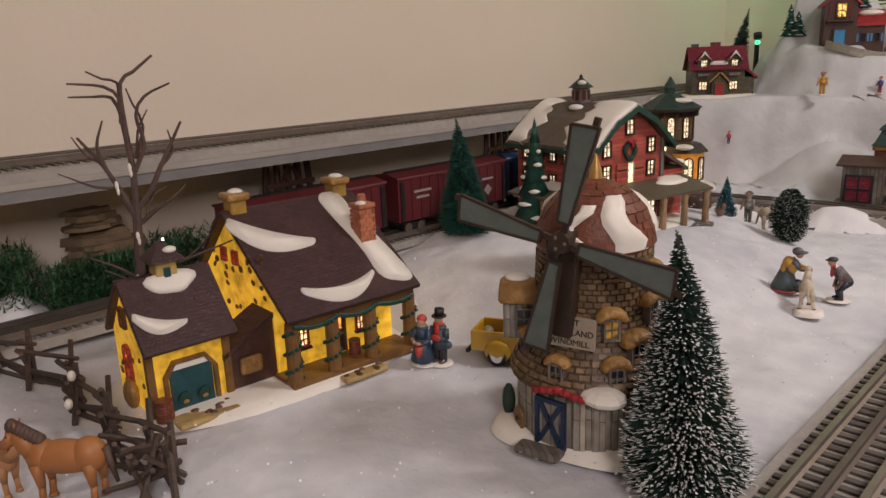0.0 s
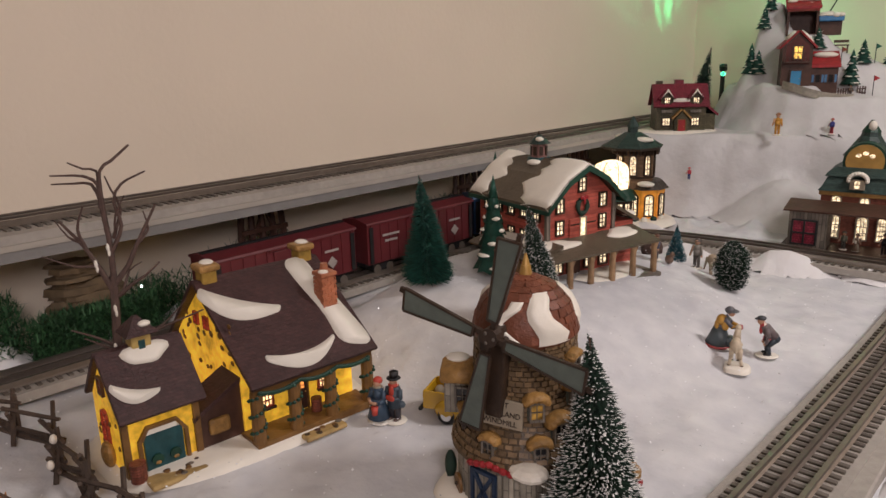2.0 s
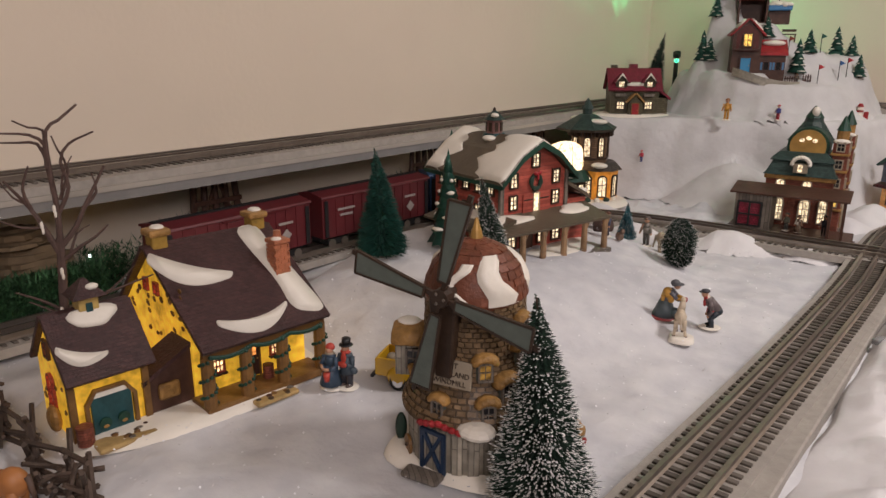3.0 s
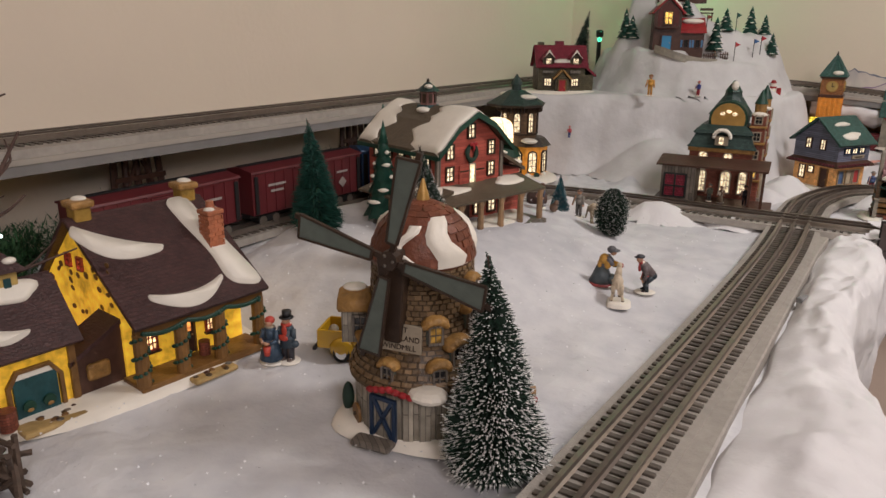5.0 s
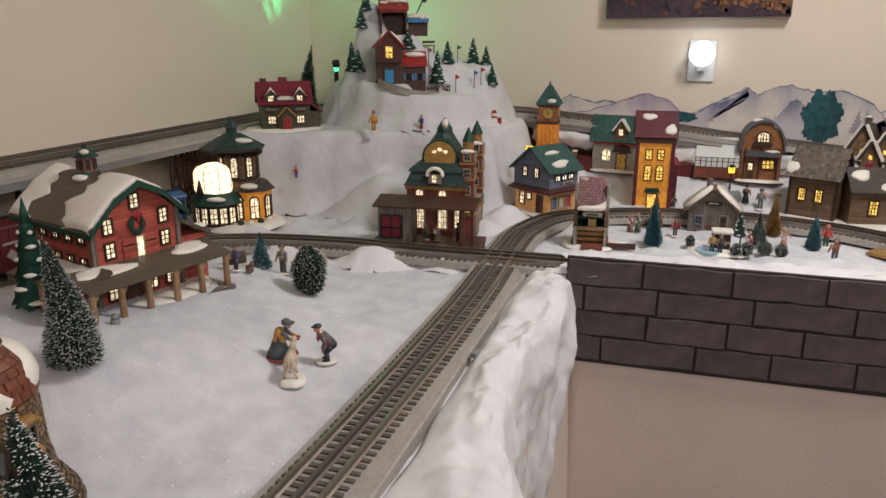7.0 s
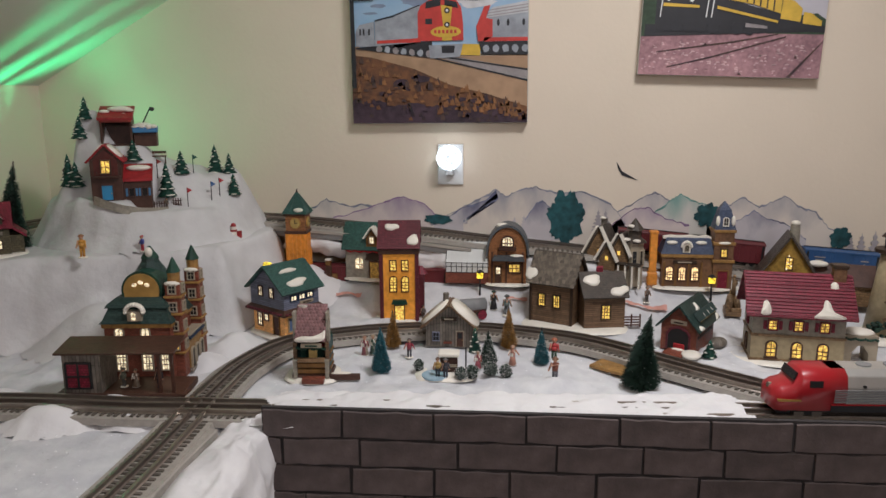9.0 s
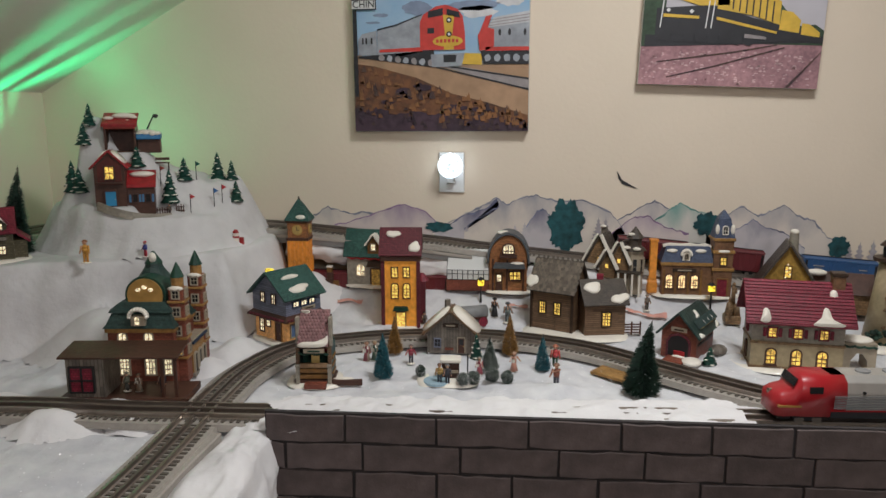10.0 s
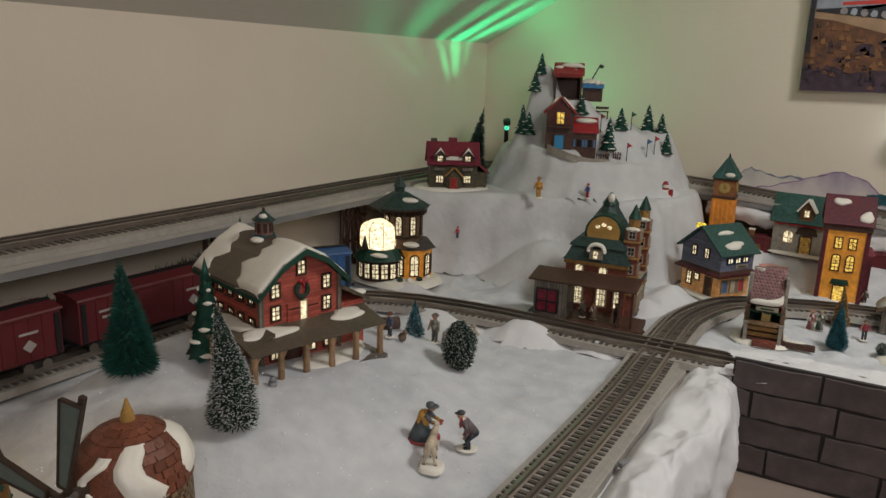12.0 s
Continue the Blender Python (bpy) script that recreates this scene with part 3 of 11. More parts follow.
tagged(batt, "thick white cotton batting draped over the table edge", "snow batting")
clip = tagged(new("track_clip"), "dark grey plastic track clip on the cotton", "track clip")
clip.matrix_basis = pose(0.070, 1.070, 0.006, 0, 0, 70)
part("block", box(0, 0, 0, 0.016, 0.007, 0.006, bevel=0.0015), M_GREY, clip)
part("tab", box(0.009, 0.001, 0, 0.006, 0.004, 0.004, bevel=0.001), M_GREY, clip)

# glitter flakes strewn over the snow
rnd = random.Random(77)
verts, faces = [], []
for k in range(2600):
    x, y = rnd.uniform(-0.55, 0.02), rnd.uniform(0.35, 1.36)
    if k % 3 == 0:
        x, y = rnd.uniform(0.05, 1.0), rnd.uniform(1.42, 1.95)
    c = Vector((x, y, ground(x, y) + 0.0035))
    u = Vector((rnd.uniform(-1, 1), rnd.uniform(-1, 1), rnd.uniform(-0.5, 0.5))).normalized() * 0.0007
    v = u.cross(Vector((rnd.uniform(-0.6, 0.6), rnd.uniform(-0.6, 0.6), 1))).normalized() * 0.0007
    n = len(verts)
    verts += [c - u - v, c + u - v, c + u + v, c - u + v]
    faces.append((n, n + 1, n + 2, n + 3))
me = bpy.data.meshes.new("glitter")
me.from_pydata([tuple(v) for v in verts], [], faces)
me.materials.append(mat("pale_glitter", (0.92, 0.92, 0.94), 0.2, 0.02, 60, coat=1.0))
tagged(new("glitter", me), "fine pale glitter strewn over the cotton snow", "glitter", kind="stuff")


# ---- parts of houses ----
def face(w, d, side):
    """From (along, out, up) on a house's side to the house: side is front, back, left or right."""
    return {"front": Matrix.Translation((0, -d / 2, 0)), "back": pose(0, d / 2, 0, 0, 0, 180), "right": pose(w / 2, 0, 0, 0, 0, 90), "left": pose(-w / 2, 0, 0, 0, 0, -90)}[side]


def window(t, f, a, z, w, h, pane=None, trim=None, arch=False, sash=(2, 2), sill=None, shutter=None):
    """A window at a along a side and z up: a frame, a pane behind it and its glazing bars."""
    fr = 0.12 * w + 0.0006
    h = h - 0.1 * w if arch else h

    def outline(e):
        x = w / 2 + e
        top = [(a + x * math.cos(math.pi * k / 6), z + h + (0.4 * w + e) * math.sin(math.pi * k / 6)) for k in range(7)]
        return [(a - x, z - e), (a + x, z - e)] + (top if arch else [(a + x, z + h + e), (a - x, z + h + e)])
    bm = bmesh.new()
    loops = [[bm.verts.new(f @ Vector((x, y, q))) for x, q in outline(e)] for e, y in ((0, 0.0006), (0, -0.0024), (fr, -0.0024), (fr, 0.0006))]
    n = len(loops[0])
    for p, q in zip(loops, loops[1:]):
        for k in range(n):
            bm.faces.new((p[k], p[(k + 1) % n], q[(k + 1) % n], q[k]))
    bmesh.ops.recalc_face_normals(bm, faces=bm.faces)
    deep = t.parent is not None
    win = part("window_frame" if deep else "window", bm, trim or M_FRAME, t)
    own = t if deep else win
    part("pane", prism(outline(0), 0.0012, m=f), pane or M_LIT, own, "lit pane" if pane not in (M_DARKGLASS,) else "")
    bar = max(0.0006, 0.08 * w)
    tall = h + (0.3 * w if arch else 0)
    for k in range(1, sash[0]):
        part("glazing_bar", box(a - w / 2 + w * k / sash[0], -0.0008, z, bar, 0.0018, tall, None, f), trim or M_FRAME, own)
    for k in range(1, sash[1]):
        part("glazing_bar", box(a, -0.0009, z + h * k / sash[1] - bar / 2, w, 0.0018, bar, None, f), trim or M_FRAME, own)
    if sill:
        part("sill", box(a, -0.0018, z - fr - 0.0012, w + 3 * fr, 0.005, 0.0018, None, f), sill, own)
    if shutter:
        for s in (-1, 1):
            part("shutter", box(a + s * (w * 0.85 + fr), -0.0006, z, w * 0.45, 0.002, h, None, f), shutter, own)
    return win


def door(t, f, a, z, w, h, material, trim=None, glass=None, arch=False):
    bm = bmesh.new()
    fr = 0.12 * w
    for s in (-1, 1):
        box(a + s * (w / 2 + fr / 2), -0.0008, z, fr, 0.0035, h + fr, bm, f)
    box(a, -0.0008, z + h, w, 0.0035, fr, bm, f)
    d = part("door", box(a, -0.0002, z, w, 0.0022, h, None, f, 0.0003), material, t)
    part("door_frame", bm, trim or M_FRAME, d)
    if glass:
        part("pane", box(a, -0.0010, z + h * 0.55, w * 0.6, 0.0015, h * 0.35, None, f), glass, d)
    part("knob", ball(a + w * 0.35, -0.0022, z + h * 0.45, 0.0008, 0.0008, 0.0008, None, 6, f), M_GOLD, d)
    return d


def gable(t, w, d, h, ridge, axis, wall, roof, over=0.006, thick=0.0035, at=(0, 0, 0), name="wall"):
    """Walls with a gabled roof; axis is the ridge's way. Gives the two slopes: matrices from (along, up the slope, out)."""
    at = Matrix.Translation(at)
    run, length = (d, w) if axis == "x" else (w, d)
    turn = pose(0, 0, 0, 0, 0, 90) if axis == "x" else Matrix()
    part(name, prism([(-run / 2, 0), (run / 2, 0), (run / 2, h), (0, ridge), (-run / 2, h)], length, m=at @ turn), wall, t)
    rise = ridge - h
    slope = math.atan2(rise, run / 2)
    long = math.hypot(rise, run / 2) + over
    out = []
    for s in (-1, 1):
        # local: x along the ridge, y up the slope, z outwards; the origin at the eave's middle
        m = at @ pose(0, 0, 0, 0, 0, 0 if axis == "x" else -90) @ (pose(0, 0, 0, 0, 0, 180) if s > 0 else Matrix())
        m = m @ Matrix.Translation((0, -run / 2, h)) @ pose(0, 0, 0, math.degrees(slope)) @ Matrix.Translation((0, -over, 0.0003))
        bm = box(0, long / 2, 0, length + 2 * over, long + 0.001, thick, None, m, 0.0007)
        part("roof", bm, roof, t)
        out.append(m @ Matrix.Translation((0, 0, thick)))
    return out


def snow_patch(t, m, u, v, ru, rv, seed=0, thick=0.0028, turn=0):
    """A smooth patch of glazed snow on a roof, at u along and v up the slope."""
    bm = bmesh.new()
    n = 22
    rg = random.Random(seed)
    ph = [rg.uniform(0, 6.28) for _ in range(3)]
    m = m @ Matrix.Translation((u, v, 0)) @ pose(0, 0, 0, 0, 0, turn)
    rings = []
    for rr, zz in ((1.0, -0.0006), (0.97, thick * 0.75), (0.6, thick * 1.1)):
        ring = []
        for k in range(n):
            a = 2 * math.pi * k / n
            q = 1 + 0.16 * math.sin(2 * a + ph[0]) + 0.10 * math.sin(3 * a + ph[1]) + 0.05 * math.sin(5 * a + ph[2])
            ring.append(bm.verts.new(m @ Vector((ru * rr * q * math.cos(a), rv * rr * q * math.sin(a), zz))))
        rings.append(ring)
    for a, b in zip(rings, rings[1:]):
        for k in range(n):
            bm.faces.new((a[k], a[(k + 1) % n], b[(k + 1) % n], b[k]))
    bm.faces.new(rings[-1])
    return smooth(part("snow_cap", bm, M_WHITE, t, "white glazed snow"))


def band(t, m, pts, thick=0.0028, name="snow_cap"):
    """A flat shape of glazed snow given by its outline (along, up the slope)."""
    bm = bmesh.new()
    for turn in range(2 if len(pts) < 12 else 1):
        pts = [(a[0] + (b[0] - a[0]) * q, a[1] + (b[1] - a[1]) * q) for a, b in zip(pts, list(pts[1:]) + [pts[0]]) for q in (0.22, 0.78)]
    lo = [bm.verts.new(m @ Vector((x, y, -0.0006))) for x, y in pts]
    hi = [bm.verts.new(m @ Vector((x, y, thick))) for x, y in pts]
    n = len(pts)
    bm.faces.new(hi)
    for k in range(n):
        bm.faces.new((lo[k], lo[(k + 1) % n], hi[(k + 1) % n], hi[k]))
    bmesh.ops.recalc_face_normals(bm, faces=bm.faces)
    bmesh.ops.bevel(bm, geom=[e for e in bm.edges if all(v in hi for v in e.verts)], offset=0.0011, segments=2, affect="EDGES")
    return smooth(part(name, bm, M_WHITE, t, "white glazed snow"))


def crescent(length, width, bend, n=10):
    """The outline of a curved drift, thick in the middle, along x."""
    top = [(length * (k / n - 0.5), bend * (1 - (2 * k / n - 1) ** 2)) for k in range(n + 1)]
    bot = [(length * (k / n - 0.5), bend * (1 - (2 * k / n - 1) ** 2) - width * (0.25 + 0.75 * math.sin(math.pi * min(1, k / n * 0.9 + 0.08)))) for k in range(n + 1)]
    return bot + top[::-1]


def base_plate(t, rx, ry, seed=0, h=0.004, name="snowy_base"):
    bm = bmesh.new()
    rg = random.Random(seed)
    ph = [rg.uniform(0, 6.28) for _ in range(2)]
    n = 28
    rings = []
    for rr, zz in ((1.06, -0.002), (1.0, h * 0.7), (0.85, h)):
        rings.append([bm.verts.new((rx * rr * math.copysign(abs(math.cos(a)) ** 0.7, math.cos(a)) * (1 + 0.05 * math.sin(3 * a + ph[0])), ry * rr * math.copysign(abs(math.sin(a)) ** 0.7, math.sin(a)) * (1 + 0.05 * math.sin(2 * a + ph[1])), zz)) for a in (2 * math.pi * k / n for k in range(n))])
    for a, b in zip(rings, rings[1:]):
        for k in range(n):
            bm.faces.new((a[k], a[(k + 1) % n], b[(k + 1) % n], b[k]))
    bm.faces.new(rings[-1])
    return smooth(part(name, bm, M_WHITE, t, "white glazed snow"))


def sign(t, f, a, z, w, h, back, bars, ink, text=None, size=0.004):
    """A sign board with letters, or plain bars where the writing cannot be read."""
    s = part("sign", box(a, -0.0014, z, w, 0.002, h, None, f, 0.0003), back, t)
    if text:
        for k, line in enumerate(text):
            cu = bpy.data.curves.new("letters", "FONT")
            cu.body, cu.size, cu.extrude, cu.align_x, cu.align_y = line, size, 0.0002, "CENTER", "CENTER"
            cu.materials.append(ink)
            tx = new("letters", cu)
            tx.parent = s
            tx.matrix_basis = f @ Matrix.Translation((a, -0.0027, z + h - (k + 0.6) * h / len(text) * 0.95)) @ pose(0, 0, 0, 90)
    else:
        for k in range(bars):
            part("bar", box(a, -0.0026, z + h * (k + 0.3) / bars, w * (0.75 if k % 2 else 0.6), 0.0006, h * 0.35 / bars, None, f), ink, s)
    return s


def stones(n, f, w, h, z0, material, t, seed=0, size=0.004):
    """Proud wall stones scattered over a side."""
    rg = random.Random(seed)
    bm = bmesh.new()
    for _ in range(n):
        a, z = rg.uniform(-w / 2 * 0.92, w / 2 * 0.92), z0 + rg.uniform(0.05, 0.95) * h
        ball(a, -0.0002, z, size * rg.uniform(0.4, 0.7), 0.0010, size * rg.uniform(0.3, 0.5), bm, 7, f @ Matrix.Translation((a, 0, z)) @ pose(0, 0, 0, 0, rg.uniform(-40, 40), 0) @ Matrix.Translation((-a, 0, -z)))
    ob = part("wall_stone", bm, material, t)
    ob["kind"] = "stuff"
    return ob


# ---- the snowy hill in the corner ----
def hill_z(x, y):
    """Height of the ledge: 0 before its foot, about 0.15 on top."""
    lip = 1.572 + 0.46 * (x + 0.53)
    z = 0.150 * ease(lip - 0.042, lip + 0.008, y + 0.016 * noise.noise(Vector((x * 9, 0, 3))) + 0.007 * noise.noise(Vector((x * 24, 0, 5)))) * (1 - ease(-0.120, -0.066, x + 0.03 * noise.noise(Vector((y * 7, 2, 0)))))
    q = math.hypot((x + 0.285) / 0.165, (y - 1.655) / 0.135) + 0.10 * noise.noise(Vector((x * 13, y * 13, 6)))
    z = max(z, 0.080 * (1 - ease(0.0, 1.0, q)))
    if z > 0.02:
        z += 0.013 * noise.noise(Vector((x * 11, y * 11, 1))) * min(1, z / 0.1) * (1.3 if z < 0.13 else 0.35)
    return z


def sheet(name, x0, x1, y0, y1, fn, material, label, step=0.009, low=None, category="snow hill"):
    bm = bmesh.new()
    nx, ny = int((x1 - x0) / step), int((y1 - y0) / step)
    vs = {}
    for i in range(nx + 1):
        for j in range(ny + 1):
            x, y = x0 + (x1 - x0) * i / nx, y0 + (y1 - y0) * j / ny
            z = fn(x, y)
            if z is not None:
                vs[i, j] = bm.verts.new((x, y, z))
    for i in range(nx):
        for j in range(ny):
            q = [vs.get(k) for k in ((i, j), (i + 1, j), (i + 1, j + 1), (i, j + 1))]
            if all(q) and (low is None or max(v.co.z for v in q) > low):
                bm.faces.new(q)
    for v in [v for v in bm.verts if not v.link_faces]:
        bm.verts.remove(v)
    return tagged(smooth(part(name, bm, material)), label, category)


sheet("snow_hill", -0.575, 0.02, 1.44, 2.0, lambda x, y: hill_z(x, y) - 0.004, M_COTTON, "white cotton-draped ledge rising in the corner", 0.0065, low=0.0)


def mound_z(x, y):
    """The high drift on the ledge under the ski lodge: a broad shelf with a ridge behind."""
    r = math.hypot((x + 0.340) / 0.205, (y - 1.918) / 0.212) + 0.05 * noise.noise(Vector((x * 9, y * 9, 4))) + 0.025 * noise.noise(Vector((x * 24, y * 24, 4)))
    if r > 1.14 or hill_z(x, y) < 0.138:
        return None
    low = 0.074 - 0.016 * ease(-0.36, -0.22, x)
    z = 0.122 + 0.028 * ease(1.14, 1.03, r) + low * (1 - ease(0.78, 1.06, r)) + 0.008 * (1 - ease(0.0, 0.10, abs(r - 0.84))) * ease(-0.30, -0.36, x)
    # the ridge falls from the lift hut towards the wall
    u, v = x + 0.430, y - 1.880
    s = 0.907 * u + 0.423 * v
    k = min(1.0, max(0.0, s / 0.248))
    d = math.hypot(s - 0.248 * k, 0.423 * u - 0.907 * v)
    w = 0.062 + 0.048 * math.sin(math.pi * k)
    top = 0.160 - 0.085 * ease(0.0, 0.6, k) - 0.022 * k
    z += top * (1 - ease(w - 0.050, w + 0.040, d)) * (1 - ease(0.0, 0.036, -0.432 - x))
    z += (0.010 * noise.noise(Vector((x * 12, y * 12, 7))) + 0.006 * noise.noise(Vector((x * 27, y * 27, 7))) + 0.003 * noise.noise(Vector((x * 55, y * 55, 2)))) * ease(1.14, 1.0, r)
    # levelled terraces under the lodge, its wing and the lift hut
    for tx, ty, rr, tz in ((-0.330, 1.785, 0.055, 0.229), (-0.275, 1.800, 0.034, 0.209), (-0.430, 1.805, 0.030, 0.250), (-0.355, 1.866, 0.045, 0.322)):
        z += (tz - z) * (1 - ease(0.55, 1.1, math.hypot(x - tx, y - ty) / rr))
    return z


sheet("snow_mound", -0.60, -0.08, 1.66, 2.095, mound_z, M_COTTON, "tall white cotton mound under the ski lodge", 0.007)
# low drifts lying along the back track and beside the rails
for x, y, rx, ry, h, s in ((-0.06, 1.93, 0.10, 0.10, 0.052, 1), (-0.640, 0.47, 0.034, 0.055, 0.034, 21), (-0.640, 0.67, 0.034, 0.050, 0.028, 22), (-0.640, 0.86, 0.034, 0.060, 0.030, 23), (-0.640, 1.03, 0.034, 0.07, 0.026, 24), (-0.615, 0.57, 0.020, 0.06, 0.026, 25), (0.12, 2.010, 0.16, 0.034, 0.030, 2), (0.30, 2.012, 0.12, 0.030, 0.026, 12), (0.48, 2.012, 0.16, 0.030, 0.022, 3), (0.72, 2.012, 0.18, 0.030, 0.018, 13), (-0.180, 1.350, 0.080, 0.044, 0.024, 5), (-0.130, 1.424, 0.105, 0.013, 0.010, 17), (-0.060, 1.655, 0.065, 0.065, 0.030, 18), (-0.080, 1.590, 0.045, 0.050, 0.016, 19), (0.075, 1.650, 0.030, 0.045, 0.014, 20), (-0.330, 1.330, 0.10, 0.030, 0.014, 26), (-0.075, 1.366, 0.060, 0.026, 0.012, 15), (-0.30, 1.405, 0.09, 0.040, 0.016, 16), (0.30, 1.455, 0.30, 0.035, 0.012, 6), (0.66, 1.50, 0.16, 0.045, 0.022, 7), (-0.44, 1.42, 0.10, 0.03, 0.015, 8), (0.88, 1.60, 0.10, 0.05, 0.018, 9)):
    def drift(px, py, x=x, y=y, rx=rx, ry=ry, h=h, s=s):
        r = math.hypot((px - x) / rx, (py - y) / ry) + 0.22 * noise.noise(Vector((px * 20, py * 20, s))) + 0.12 * noise.noise(Vector((px * 52, py * 52, s)))
        return ground(px, py) - 0.006 + (h + 0.006) * (0.6 * max(0.0, 1 - r) + 0.4 * (1 - ease(0.1, 1.0, r))) if r < 1.05 else None
    sheet("snow_drift", x - rx * 1.1, x + rx * 1.1, y - ry * 1.2, y + ry * 1.2, drift, M_BATT, "soft white cotton drift on the snow", 0.007, category="snow drift")


# the cotton is lumpy away from the rails, most of all round the town
near = set()
for a, b in RAILS:
    for i in range(-4, 5):
        for j in range(-4, 5):
            if i * i + j * j <= 18:
                near.add((int(a / 0.018) + i, int(b / 0.018) + j))
for v in snow_cover.data.vertices:
    x, y = v.co.x, v.co.y
    if (int(x / 0.018), int(y / 0.018)) in near:
        continue
    town = ease(1.40, 1.50, y)
    q = max(0.0, noise.noise(Vector((x * 15, y * 15, 2)))) + 0.5 * max(0.0, noise.noise(Vector((x * 31, y * 31, 8))))
    v.co.z += (0.004 + 0.014 * town) * q + 0.002 * town * noise.noise(Vector((x * 60, y * 60, 1)))

# strips of red felt left bare between the cotton
def lump(x, y):
    q = max(0.0, noise.noise(Vector((x * 15, y * 15, 2)))) + 0.5 * max(0.0, noise.noise(Vector((x * 31, y * 31, 8))))
    return ground(x, y) + 0.018 * q + 0.002 * noise.noise(Vector((x * 60, y * 60, 1)))


for x, y, half in ((0.620, 1.916, 0.055), (0.056, 1.924, 0.034), (0.398, 1.926, 0.020)):
    def strip(px, py, x=x, y=y, half=half):
        r = abs(px - x) / half + 0.3 * noise.noise(Vector((px * 40, 0, 3)))
        mid = y + 0.005 * noise.noise(Vector((px * 25, 0, 7)))
        return lump(px, py) + 0.003 if r < 1 and abs(py - mid) < 0.006 + 0.003 * noise.noise(Vector((px * 50, 1, 3))) else None
    sheet("felt_strip", x - half * 1.2, x + half * 1.2, y - 0.014, y + 0.014, strip, M_FELT, "strip of faded red felt between the cotton", 0.0022, category="felt")


# snow sifted over the sleepers of the front track
def sifted(px, py):
    mid = 1.400 + 0.111 * (px - 0.1)
    r = abs(py - mid) / 0.055 + 0.12 * noise.noise(Vector((px * 30, py * 30, 2)))
    if r > 1 or not 0.098 + 0.02 * noise.noise(Vector((py * 30, 0, 0))) < px < 0.705 + 0.015 * noise.noise(Vector((py * 40, 3, 0))):
        return None
    return 0.0125 + 0.0080 * ease(1.0, 0.72, r) + 0.0045 * noise.noise(Vector((px * 22, py * 30, 5))) + 0.0025 * noise.noise(Vector((px * 44, py * 44, 5))) + 0.0025 * noise.noise(Vector((px * 90, py * 90, 5)))


sheet("sifted_snow", 0.07, 0.73, 1.34, 1.54, sifted, M_BATT, "white cotton wisps over the front track", 0.004, category="snow drift")


# a fluffy roll of cotton stuffed along the foot of the back track
bm = bmesh.new()
rows = []
for i in range(150):
    x = -0.09 + 1.15 * i / 149
    zc = 0.116 - 0.038 * ease(-0.1, 0.35, x) - 0.032 * ease(0.35, 1.0, x)
    rr = 0.022 - 0.008 * ease(0.2, 0.9, x)
    row = []
    for k in range(13):
        a = math.pi * (k / 12 - 0.5)
        q = rr * (1 + 0.45 * noise.noise(Vector((x * 22, k * 0.35, 3))) + 0.25 * noise.noise(Vector((x * 55, k * 0.7, 9))))
        row.append(bm.verts.new((x, 2.004 - 1.1 * q * math.cos(a), zc + q * math.sin(a))))
    rows.append(row)
for a, b in zip(rows, rows[1:]):
    for k in range(12):
        bm.faces.new((a[k], b[k], b[k + 1], a[k + 1]))
tagged(smooth(part("cotton_roll", bm, M_BATT)), "fluffy roll of white cotton below the back track", "snow drift")


